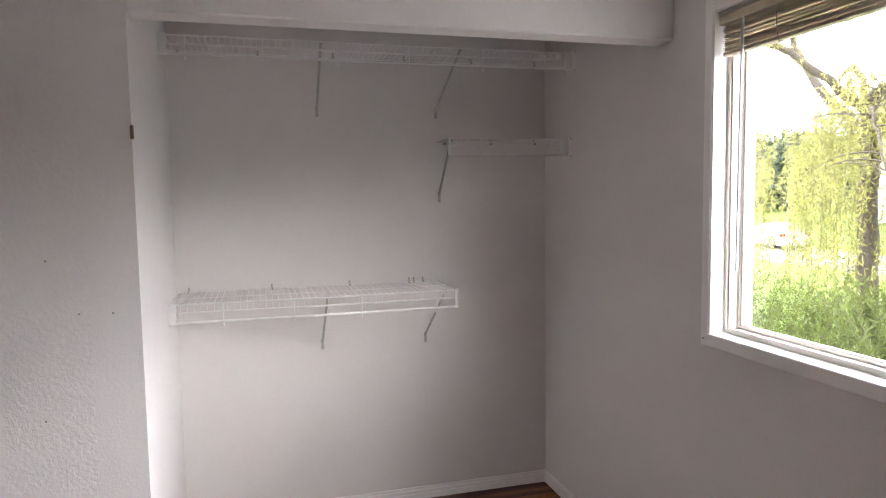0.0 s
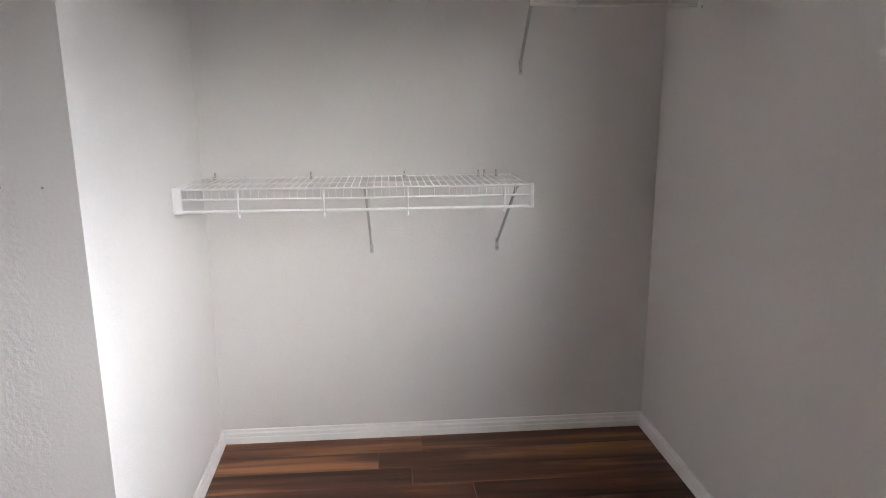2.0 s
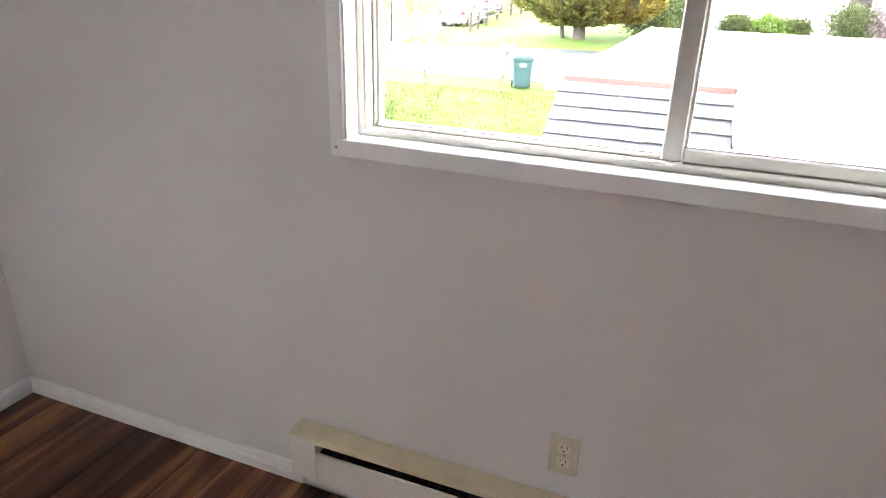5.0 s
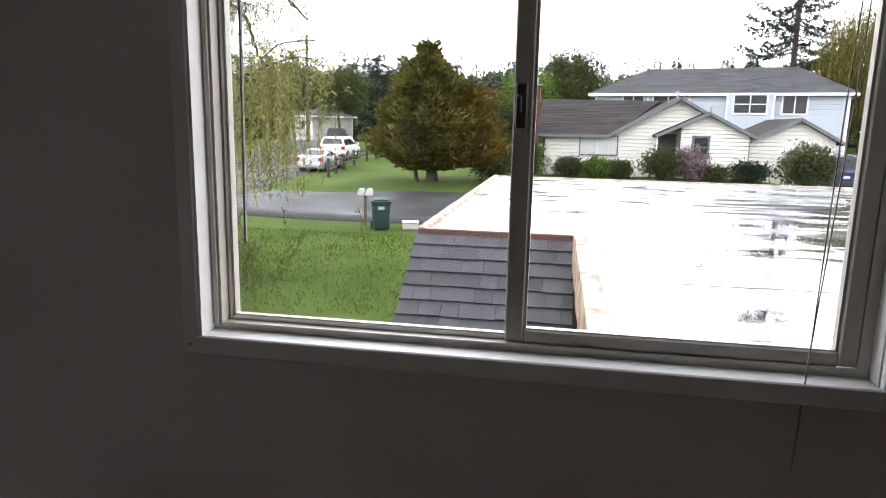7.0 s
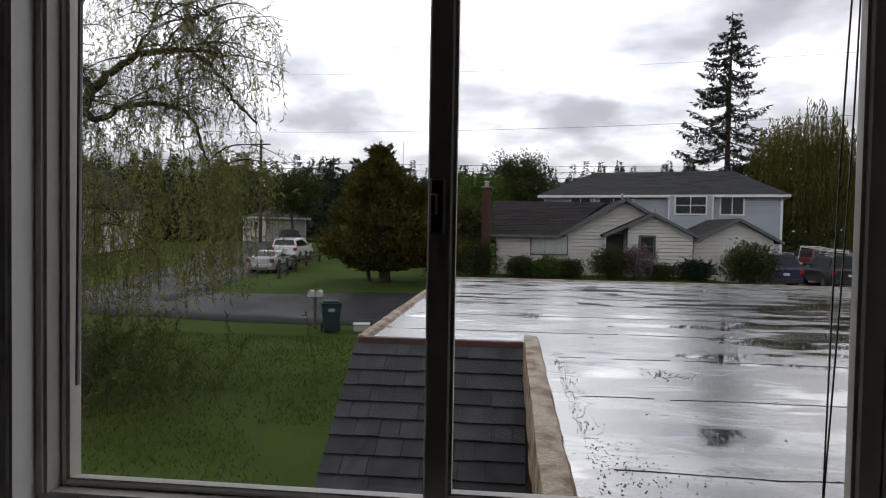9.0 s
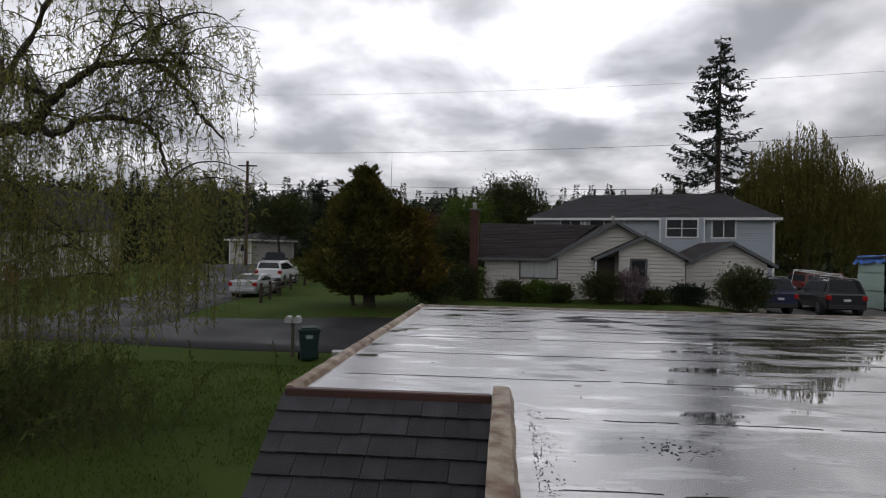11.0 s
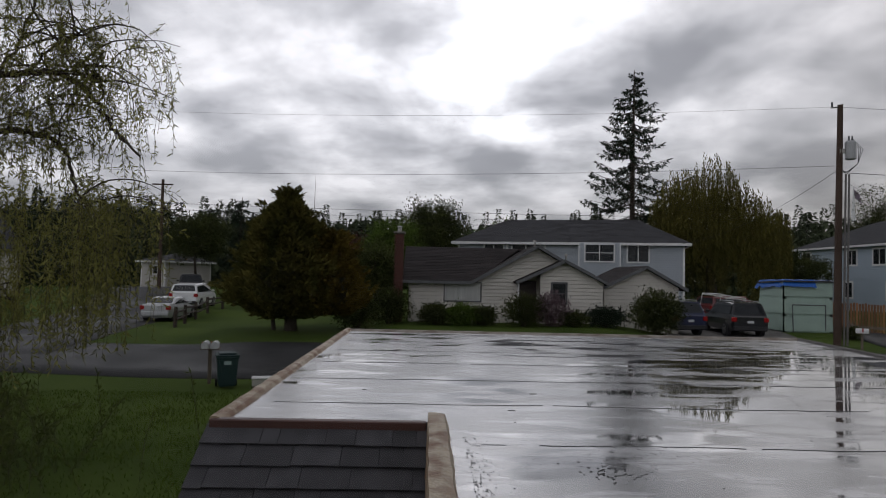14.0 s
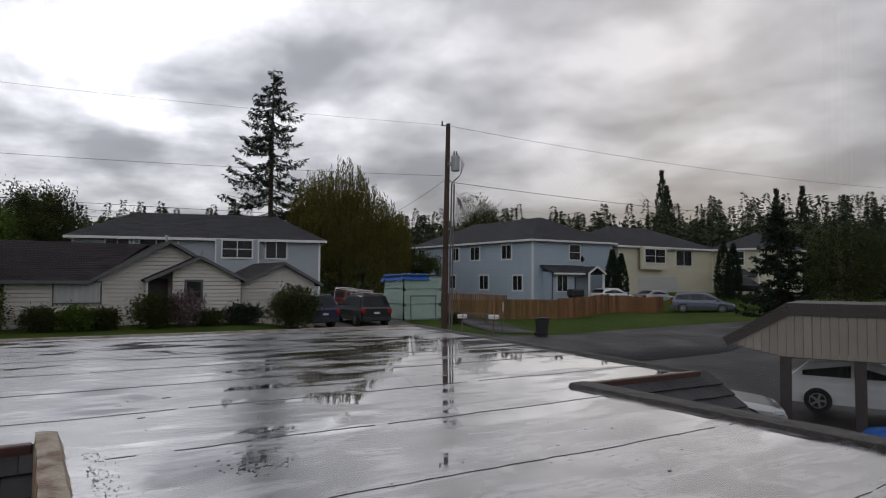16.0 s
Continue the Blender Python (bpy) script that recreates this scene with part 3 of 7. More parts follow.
# ---- outdoors: ground, road ----
LEVELS = [(0, 0, -1.95), (8, 3, -1.95), (19, 4, -1.86), (21, 6, -1.88), (27, 8, -1.55), (30, 5, -0.95), (34, -2, -0.75), (34, -10, -0.6), (34, -17, -1.3),
          (30, -21, -1.2), (36, -23, -1.0), (35, -34, -1.35), (45, -42, -0.3), (45, -60, 0.3), (38, -48, -1.3), (28, -26, -1.6), (12, -20, -2.4), (5, -14, -2.3), (40, 14, -1.45), (46, 14, -0.95), (60, 21, 0.0), (14, 12, -2.0), (70, -10, 0.3), (26, 19, -1.7)]


def gz(x, y):
    """Ground height: a gentle slope up from the yard to the houses across the road."""
    a = b = 0.0
    for px, py, pz in LEVELS:
        w = 1.0 / ((x - px) ** 2 + (y - py) ** 2 + 6.0) ** 1.5
        a += w * pz
        b += w
    return a / b


GRASS = mat("lawn", (0.080, 0.116, 0.025), 0.95, 0.3, 0.35, 14, 0.5, col2=(0.044, 0.072, 0.015), bscale=0.05, spec=0.05)
ASPH = mat("wet_asphalt", (0.036, 0.0365, 0.037), 0.68, 0.25, 0.5, 40, 0.3, rough_var=0.16, spec=0.35)
CONC = mat("concrete_path", (0.17, 0.16, 0.145), 0.75, 0.15, 1.5, 30, 0.2)


def sheet(xs, ys, lift=0.0):
    g = Geo()
    vs = [(x, y, gz(x, y) + lift) for x in xs for y in ys]
    n = len(ys)
    g.add(vs, [(i * n + j, (i + 1) * n + j, (i + 1) * n + j + 1, i * n + j + 1) for i in range(len(xs) - 1) for j in range(n - 1)])
    g.smooth = True
    return g


def steps(*spans):
    out = []
    for a, b, n in spans:
        out += [a + (b - a) * i / n for i in range(n)]
    return out + [spans[-1][1]]


g = sheet(steps((-400, -20, 6), (-20, 80, 100), (80, 300, 12), (300, 3000, 6)), steps((-3000, -300, 6), (-300, -90, 10), (-90, 50, 140), (50, 300, 12), (300, 3000, 6)))
structure("ground", g, GRASS, "green lawn and open ground rising gently to the street", "ground")


def ribbon(name, path, material, label, category, lift=0.03, thick=0.06, sub=10, across=4):
    """A paved strip draped on the ground along a path of (x, y, half width)."""
    g = Geo()
    cs = []
    for (x0, y0, w0), (x1, y1, w1) in zip(path, path[1:]):
        cs += [(x0 + (x1 - x0) * i / sub, y0 + (y1 - y0) * i / sub, w0 + (w1 - w0) * i / sub) for i in range(sub)]
    cs.append(path[-1])
    rows = []
    for i, (x, y, w) in enumerate(cs):
        a, b = cs[max(i - 1, 0)], cs[min(i + 1, len(cs) - 1)]
        d = Vector((b[0] - a[0], b[1] - a[1])).normalized()
        n = Vector((-d.y, d.x))
        row = []
        for k in range(across + 1):
            s = (k / across * 2 - 1) * w
            row.append((x + n.x * s, y + n.y * s))
        rows.append(row)
    vs = [(x, y, gz(x, y) + lift) for r in rows for x, y in r] + [(x, y, gz(x, y) + lift - thick) for r in rows for x, y in r]
    m = across + 1
    o = len(rows) * m
    fs = []
    for i in range(len(rows) - 1):
        for j in range(across):
            fs.append((i * m + j, i * m + j + 1, (i + 1) * m + j + 1, (i + 1) * m + j))
        fs.append((i * m, (i + 1) * m, o + (i + 1) * m, o + i * m))
        fs.append((i * m + across, o + i * m + across, o + (i + 1) * m + across, (i + 1) * m + across))
    g.add(vs, fs)
    g.smooth = True
    return structure(name, g, material, label, category)


ribbon("road", [(24.5, 60, 3.3), (24.2, 12, 3.2), (24.0, 4, 3.0), (23.8, -8, 3.0), (23.0, -24, 4.4), (21.5, -40, 5.2), (18, -80, 5.2), (5, -160, 5.0)], ASPH, "wet grey asphalt road between lawns", "road")
ribbon("road_side", [(24, 14.5, 3.0), (33, 15.6, 3.2), (42, 17.2, 3.4), (60, 22.5, 3.4), (90, 36, 3.4)], ASPH, "wet grey side street with parked cars", "road", 0.036)
ribbon("driveway", [(14, -40, 8.0), (13, -24, 9.5), (12, -12, 8.0)], ASPH, "dark parking court beside the building", "driveway", 0.033)
ribbon("driveway_2", [(29, -17, 3.2), (33, -17.5, 3.6), (40, -19, 3.6)], mat("gravel_drive", (0.16, 0.15, 0.14), 0.8, 0.25, 1.2, 40, 0.5), "gravel drive beside the beige house", "driveway", 0.04)
ribbon("driveway_3", [(29, -25.5, 1.6), (36, -26.5, 1.6), (52, -33, 1.6)], ASPH, "asphalt drive beside the wooden fence", "driveway", 0.04)
ribbon("path", [(9.0, 0.55, 0.16), (7.6, -0.45, 0.2), (6.6, -1.2, 0.22)], CONC, "concrete path at the edge of the lawn", "path", 0.03)

# ---- the flat roof beside the window ----
RZ = 0.80


def wet_roof():
    mt = bpy.data.materials.new("wet_roof_membrane")
    mt.use_nodes = True
    nt = mt.node_tree
    n, ln = nt.nodes.new, nt.links.new
    bs = nt.nodes["Principled BSDF"]
    co = n("ShaderNodeTexCoord")

    def nz(stretch, scale, det, dist=0.0):
        mp, t = n("ShaderNodeMapping"), n("ShaderNodeTexNoise")
        mp.inputs["Scale"].default_value = stretch
        t.inputs["Scale"].default_value = scale
        t.inputs["Detail"].default_value = det
        t.inputs["Distortion"].default_value = dist
        ln(co.outputs["Object"], mp.inputs[0])
        ln(mp.outputs[0], t.inputs["Vector"])
        return t.outputs[0]

    def ramp(src, p0, c0, p1, c1):
        r = n("ShaderNodeValToRGB")
        r.color_ramp.elements[0].position, r.color_ramp.elements[1].position = p0, p1
        r.color_ramp.elements[0].color, r.color_ramp.elements[1].color = (*c0, 1), (*c1, 1)
        ln(src, r.inputs[0])
        return r.outputs[0]

    dirt_glare = nz((1.7, 0.8, 1), 2.3, 10, 0.9)
    lines = nz((9.0, 0.7, 1), 2.4, 8, 0.4)
    pud = nz((2.0, 0.62, 1), 2.2, 9, 0.5)
    # water stands deepest towards the low corner of the roof
    far = n("ShaderNodeVectorMath")
    far.operation = "DISTANCE"
    far.inputs[1].default_value = (4.9, -6.0, 0.78)
    ln(co.outputs["Object"], far.inputs[0])
    dep = n("ShaderNodeMapRange")
    dep.inputs[1].default_value, dep.inputs[2].default_value = 0.6, 3.9
    dep.inputs[3].default_value, dep.inputs[4].default_value = -0.075, 0.065
    ln(far.outputs["Value"], dep.inputs[0])
    pa = n("ShaderNodeMath")
    pa.operation = "ADD"
    ln(pud, pa.inputs[0])
    ln(dep.outputs[0], pa.inputs[1])
    pud = pa.outputs[0]
    fine = nz((1, 1, 1), 26, 5)
    # membrane dirt with contrast raised: pale blotches paint in clouds mirrored by the water
    base = ramp(dirt_glare, 0.42, (0.06, 0.06, 0.064), 0.55, (0.35, 0.352, 0.362))
    streak = ramp(lines, 0.36, (0.28, 0.28, 0.28), 0.50, (1, 1, 1))
    flecks = ramp(fine, 0.33, (0.25, 0.23, 0.21), 0.40, (1, 1, 1))
    mu = n("ShaderNodeMix")
    mu.data_type, mu.blend_type = "RGBA", "MULTIPLY"
    mu.inputs[0].default_value = 0.8
    ln(base, mu.inputs[6])
    ln(flecks, mu.inputs[7])
    m2 = n("ShaderNodeMix")
    m2.data_type, m2.blend_type = "RGBA", "MULTIPLY"
    m2.inputs[0].default_value = 0.6
    ln(mu.outputs[2], m2.inputs[6])
    ln(streak, m2.inputs[7])
    ln(m2.outputs[2], bs.inputs["Base Color"])
    ro = n("ShaderNodeMapRange")
    ro.inputs[1].default_value, ro.inputs[2].default_value = 0.46, 0.53
    ro.inputs[3].default_value, ro.inputs[4].default_value = 0.02, 0.21
    ln(pud, ro.inputs[0])
    ln(ro.outputs[0], bs.inputs["Roughness"])
    bs.inputs["IOR"].default_value = 1.5
    bs.inputs["Coat Weight"].default_value = 1.0
    ln(ro.outputs[0], bs.inputs["Coat Roughness"])
    bp = n("ShaderNodeBump")
    bp.inputs["Distance"].default_value = 0.03
    rs = n("ShaderNodeMapRange")
    rs.inputs[1].default_value, rs.inputs[2].default_value = 0.42, 0.58
    rs.inputs[3].default_value, rs.inputs[4].default_value = 0.02, 0.32
    ln(pud, rs.inputs[0])
    ln(rs.outputs[0], bp.inputs["Strength"])
    ln(dirt_glare, bp.inputs["Height"])
    ln(bp.outputs[0], bs.inputs["Normal"])
    return mt


ROOFM = wet_roof()
CURB = mat("rusty_curb_flashing", (0.48, 0.40, 0.29), 0.5, 0.4, 8.0, 70, 0.8, col2=(0.19, 0.095, 0.045), hard=0.12)
CURB_F = mat("pale_roof_edge", (0.36, 0.33, 0.29), 0.6, 0.35, 5.0, 40, 0.6, col2=(0.13, 0.09, 0.06))
CURB_D = mat("flaking_dark_curb", (0.040, 0.034, 0.030), 0.5, 0.3, 24.0, 80, 0.8, col2=(0.085, 0.08, 0.075), hard=0.08, spec=0.25, bscale=0.02)
SEAM = mat("roof_seam", (0.10, 0.10, 0.10), 0.35, 0.3, 4, 40, 0.2)
RED = mat("red_brown_flashing", (0.085, 0.038, 0.03), 0.45, 0.15, 3, 40, 0.1)
SHING = mat("asphalt_shingle", (0.058, 0.057, 0.062), 0.85, 0.25, 9, 180, 0.5, rand=0.22, bscale=0.006)
SHING_F = mat("roof_shingle_far", (0.060, 0.060, 0.065), 0.9, 0.25, 2, 30, 0.3, island=0.25, spec=0.2)
SHING_A = mat("dark_roof_shingle", (0.034, 0.029, 0.029), 0.9, 0.25, 2, 30, 0.3, island=0.28, spec=0.2)
SIDEW = mat("brown_siding", (0.20, 0.155, 0.12), 0.7, 0.12, 2, 40, 0.2)

NX, LY, LY2 = 3.41, -1.11, -2.30
RY2, RY3 = -5.645, -7.18
outline = [(0.15, LY2 - 0.02), (NX + 0.02, LY2 - 0.02), (NX + 0.02, LY - 0.02), (9.28, LY - 0.02), (9.19, RY3 - 0.4), (NX + 0.05, RY3 + 0.25), (NX + 0.05, RY2 + 0.02), (0.15, RY2 + 0.02)]
g = Geo()
g.prism([(x, y, RZ - 0.22) for x, y in outline], (0, 0, 0.20))
structure("roof_flat", g, ROOFM, "flat roof with wet pale membrane and puddles", "roof")
# building below the flat roof
g = Geo()
g.prism([(x - (0.3 if x > 5 else -0.02), y + (-0.3 if y > -3 else 0.3), -2.6) for x, y in outline], (0, 0, 2.6 + RZ - 0.23))
structure("wall_lower", g, SIDEW, "brown walls below the flat roof", "wall")


def curb(name, p, q, w, h, label, material=None):
    """A worn raised edge from p to q, of width w to its left and height h, with a dented metal face."""
    p, q = Vector((*p, 0)), Vector((*q, 0))
    d = (q - p)
    ln_ = d.length
    d.normalize()
    n = Vector((-d.y, d.x, 0))
    k = max(2, int(ln_ / 0.09))
    rings = []
    for i in range(k + 1):
        c = p + d * (ln_ * i / k)
        j = lambda a: random.uniform(-a, a)
        rings.append([c + n * (-0.01 + j(0.004)) + Vector((0, 0, RZ - 0.16)), c + n * (0.0 + j(0.004)) + Vector((0, 0, RZ + h + j(0.003))), c + n * (w * 0.5 + j(0.003)) + Vector((0, 0, RZ + h + 0.002 + j(0.003))),
                      c + n * (w + j(0.003)) + Vector((0, 0, RZ + h - 0.006 + j(0.003))), c + n * (w + 0.02 + j(0.004)) + Vector((0, 0, RZ - 0.02))])
    g = Geo()
    g.loft(rings)
    return structure(name, g, material or CURB, label, "roof edge")


curb("trim_curb", (NX + 0.05, LY2 + 0.05), (0.16, LY2 + 0.05), 0.088, 0.040, "rust-stained raised roof curb")
curb("trim_curb_left", (9.29, LY), (NX - 0.0, LY), 0.055, 0.012, "rust-stained roof edge flashing")
curb("trim_curb_far", (9.2, RY3 - 0.4), (9.29, LY), 0.06, 0.002, "worn pale roof edge flashing", CURB_F)
curb("trim_curb_right", (NX, RY3 + 0.25), (9.2, RY3 - 0.4), 0.05, 0.006, "worn dark roof edge flashing", CURB_D)
curb("trim_curb_notch", (0.16, RY2 - 0.05), (NX + 0.05, RY2 - 0.05), 0.15, 0.010, "worn raised roof curb with flaking paint", CURB_D)
for y0, y1 in ((LY - 0.005, LY2 + 0.06), (RY2 - 0.06, RY3 + 0.25)):
    g = Geo()
    g.cbox(NX - 0.03, NX + 0.03, y1, y0, RZ - 0.05, RZ + 0.005, 0.006)
    structure("trim_ridge", g, RED, "red-brown metal flashing over the shingles", "flashing")
# seams of the membrane
g = Geo()
random.seed(5)
for x in (1.15, 2.1, 3.05, 4.0, 4.95, 5.9, 6.85, 7.8, 8.7):
    y, y1 = (LY2 - 0.2, RY2 + 0.15) if x < 3.4 else (LY - 0.2, RY3 + 0.15)
    dx = 0.0
    while y > y1:
        st = random.uniform(0.05, 0.16)
        nx = dx * 0.8 + random.gauss(0, 0.006)
        if random.random() < 0.95:
            w = random.uniform(0.0007, 0.0028)
            g.prism([(x + dx, y, RZ - 0.021), (x + dx + w, y, RZ - 0.021), (x + nx + w, y - st, RZ - 0.021), (x + nx, y - st, RZ - 0.021)], (0, 0, 0.0035))
        dx = nx
        y -= st
whole("roof_seams", g, SEAM, "dark lifted seams in the roof membrane", "seam", "stuff")
# flaked coating and grit
g = Geo()


def fleck(x, y, r):
    a = random.uniform(0, 6.28)
    k = random.randint(5, 7)
    g.prism([(x + math.cos(a + t * 6.28 / k) * r * random.uniform(0.4, 1.0), y + math.sin(a + t * 6.28 / k) * r * random.uniform(0.8, 2.2), RZ - 0.0205) for t in range(k)], (0, 0, 0.003))


for i in range(300):
    x, y = random.uniform(0.4, 9), random.uniform(-6.6, -1.5)
    if x < 3.5 and not (RY2 + 0.2 < y < LY2 - 0.2):
        continue
    fleck(x, y, random.uniform(0.001, 0.004) if random.random() < 0.95 else random.uniform(0.008, 0.02))
for i in range(700):
    x = 0.5 + 2.7 * random.random() ** 1.6
    y = LY2 - 0.12 - abs(random.gauss(0, 0.05 + 0.25 * max(0, 1.6 - x)))
    if y > RY2 + 0.1:
        fleck(x, y, random.uniform(0.0008, 0.0022))
for i in range(60):
    fleck(random.gauss(2.65, 0.06), random.gauss(-3.0, 0.07), random.uniform(0.0015, 0.005))
whole("roof_grit", g, SEAM, "dark grit and flaked coating on the roof", "debris", "stuff")

# sloped shingle skirts down from the roof's inner edge
SL = math.atan2(0.66, 0.96)


def skirt(name, y0, y1):
    ob = empty_structure(name, "weathered grey asphalt shingle slope below the roof edge", "roof")
    ob.location = (NX - 0.02, 0, RZ - 0.02)
    d = Vector((-math.cos(SL), 0, -math.sin(SL)))
    n = Vector((-math.sin(SL), 0, math.cos(SL)))
    g = Geo()
    a, b = Vector((0, y0, 0)) - n * 0.03, Vector((0, y1, 0)) - n * 0.03
    e = d * 1.95
    g.prism([a, b, b + e, a + e], -n * 0.02)
    part("deck", g, SHING, ob)
    exp = 0.132
    for r in range(14):
        y = y0
        while y > y1 + 0.02:
            w = random.choice((0.09, 0.12, 0.15, 0.19, 0.24, 0.3))
            ye = max(y - w, y1)
            if ye - y1 < 0.06:
                ye = y1
            lift = random.uniform(0.0, 0.004)
            s0, s1 = r * exp - 0.05, (r + 1) * exp + random.uniform(-0.004, 0.004)
            gg = Geo()
            c = Vector((0, (y + ye) / 2, 0)) + d * s1
            top = [Vector((0, y - 0.0015, 0)) + d * s0 + n * (-0.016), Vector((0, ye + 0.0015, 0)) + d * s0 + n * (-0.016), Vector((0, ye + 0.0015, 0)) + d * s1 + n * (0.004 + lift), Vector((0, y - 0.0015, 0)) + d * s1 + n * (0.004 + lift)]
            gg.prism([p - c for p in top], -n * 0.009)
            piece("shingle", gg.mesh("shingle", SHING), ob, Matrix.Translation(c))
            y = ye
    return ob


skirt("roof_skirt", LY + 0.01, LY2 + 0.045)
skirt("roof_skirt_2", RY2 - 0.045, RY3 + 0.1)
# the house's own lower wall and porch under the skirts
g = Geo()
g.box(0.145, 0.30, RY - 3.2, 0.15, -2.6, -0.3)
structure("wall_foundation", g, SIDEW, "brown outer wall of the house", "wall")

# ---- outdoors: houses ----
SID_A = mat("cream_siding", (0.63, 0.60, 0.545), 0.6, 0.06, 1.0, 20, 0.1)
SID_B = mat("grey_blue_siding", (0.38, 0.415, 0.455), 0.6, 0.06, 1.0, 20, 0.1)
SID_C = mat("blue_siding", (0.41, 0.49, 0.57), 0.6, 0.06, 1.0, 20, 0.1)
SID_D = mat("yellow_siding", (0.66, 0.62, 0.47), 0.6, 0.06, 1.0, 20, 0.1)
SID_W = mat("white_siding", (0.50, 0.48, 0.44), 0.6, 0.06, 1.0, 20, 0.1)
TRIMW = mat("white_house_trim", (0.76, 0.76, 0.75), 0.5, 0.05, 3, 30, 0)
TRIMG = mat("grey_house_trim", (0.12, 0.125, 0.13), 0.6, 0.1, 3, 30, 0)
BRICK = mat("chimney_brick", (0.11, 0.045, 0.036), 0.8, 0.2, 4, 60, 0.4, island=0.25)
DOORM = mat("dark_door", (0.05, 0.035, 0.035), 0.6, 0.1, 4, 30, 0)
DARKIN = mat("porch_shade", (0.07, 0.065, 0.06), 0.8, 0.1, 4, 30, 0)
GARAGE = mat("garage_door", (0.55, 0.55, 0.53), 0.55, 0.05, 3, 30, 0)


def span_at(poly, z):
    """Extent along s of a convex (s, z) outline at height z."""
    xs = []
    for (a, za), (b, zb) in zip(poly, poly[1:] + poly[:1]):
        if (za - z) * (zb - z) <= 0 and za != zb:
            xs.append(a + (b - a) * (z - za) / (zb - za))
    return (min(xs), max(xs)) if len(xs) > 1 else None


def wall(parent, p0, u, n, poly, material, pitch=0.19, name="wall", thick=0.15):
    """A wall panel with lapped boards. p0: origin, u: along, n: outward, poly: (s, z) outline."""
    p0, u, n, up = Vector(p0), Vector(u).normalized(), Vector(n).normalized(), Vector((0, 0, 1))
    g = Geo()
    g.prism([p0 + u * s + up * z for s, z in poly], -n * thick)
    z0, z1 = min(z for _, z in poly), max(z for _, z in poly)
    k = max(1, round((z1 - z0) / pitch))
    pitch = (z1 - z0) / k
    for i in range(k):
        za, zb = z0 + i * pitch + 0.002, z0 + (i + 1) * pitch
        a, b = span_at(poly, za), span_at(poly, zb - 0.004)
        if not a or not b or a[1] - a[0] < 0.05:
            continue
        za += pitch * 0.17
        lo, hi = p0 + n * 0.064, p0 + n * 0.036
        c = [lo + u * a[0] + up * za, lo + u * a[1] + up * za, hi + u * b[1] + up * zb, hi + u * b[0] + up * zb]
        d = [p0 + u * a[0] + up * za, p0 + u * a[1] + up * za, p0 + u * b[1] + up * zb, p0 + u * b[0] + up * zb]
        g.add(c + d, [(0, 1, 2, 3), (0, 4, 5, 1), (3, 2, 6, 7)])
    return part(name, g, material, parent)


def window(parent, p0, u, n, s0, s1, z0, z1, cols=2, rows=1, material=None, pane=None, fw=0.09, name="window"):
    """A window standing 4 cm proud of a wall: frame, bars, panes."""
    p0, u, n, up = Vector(p0), Vector(u).normalized(), Vector(n).normalized(), Vector((0, 0, 1))
    g = Geo()

    def bar(sa, sb, za, zb, d0=0.0, d1=0.10):
        q = p0 + n * d0
        g.prism([q + u * sa + up * za, q + u * sb + up * za, q + u * sb + up * zb, q + u * sa + up * zb], n * (d1 - d0))

    bar(s0 - fw, s0, z0 - fw, z1 + fw)
    bar(s1, s1 + fw, z0 - fw, z1 + fw)
    bar(s0, s1, z1, z1 + fw)
    bar(s0, s1, z0 - fw, z0, 0, 0.12)
    for i in range(1, cols):
        c = s0 + (s1 - s0) * i / cols
        bar(c - 0.03, c + 0.03, z0, z1)
    for j in range(1, rows):
        c = z0 + (z1 - z0) * j / rows
        bar(s0, s1, c - 0.025, c + 0.025, 0, 0.095)
    w = part(name, g, material or TRIMW, parent)
    for i in range(cols):
        for j in range(rows):
            sa, sb = s0 + (s1 - s0) * i / cols + 0.02, s0 + (s1 - s0) * (i + 1) / cols - 0.02
            za, zb = z0 + (z1 - z0) * j / rows + 0.015, z0 + (z1 - z0) * (j + 1) / rows - 0.015
            gg = Geo()
            q = p0 + n * 0.068
            gg.prism([q + u * sa + up * za, q + u * sb + up * za, q + u * sb + up * zb, q + u * sa + up * zb], n * 0.012)
            part("pane", gg, pane or GLASS_D, w)
    return w


def roof_plane(g, a, b, c, d, thick=0.12):
    """One roof slope, eave a-b to ridge d-c, with courses of shingles standing a little proud."""
    a, b, c, d = (Vector(p) for p in (a, b, c, d))
    n = (b - a).cross(d - a).normalized()
    if n.z < 0:
        n = -n
    g.prism([a, b, c, d], -n * thick)
    k = max(3, int((d - a).length / 0.22))
    for i in range(k):
        t0, t1 = i / k, min(1, (i + 1.05) / k)
        p, q, r, s = a.lerp(d, t0), b.lerp(c, t0), b.lerp(c, t1), a.lerp(d, t1)
        m = max(1, int((q - p).length / 0.9))
        off = random.uniform(0, 0.5)
        cuts = sorted({0.0, 1.0, *[min(1, max(0, (j + off) / m)) for j in range(m)]})
        for x0, x1 in zip(cuts, cuts[1:]):
            e = random.uniform(0.008, 0.015)
            w = [p.lerp(q, x0) + n * e, p.lerp(q, x1) + n * e, s.lerp(r, x1) + n * 0.004, s.lerp(r, x0) + n * 0.004, p.lerp(q, x0), p.lerp(q, x1)]
            g.add(w, [(0, 1, 2, 3), (0, 4, 5, 1)])
    return g


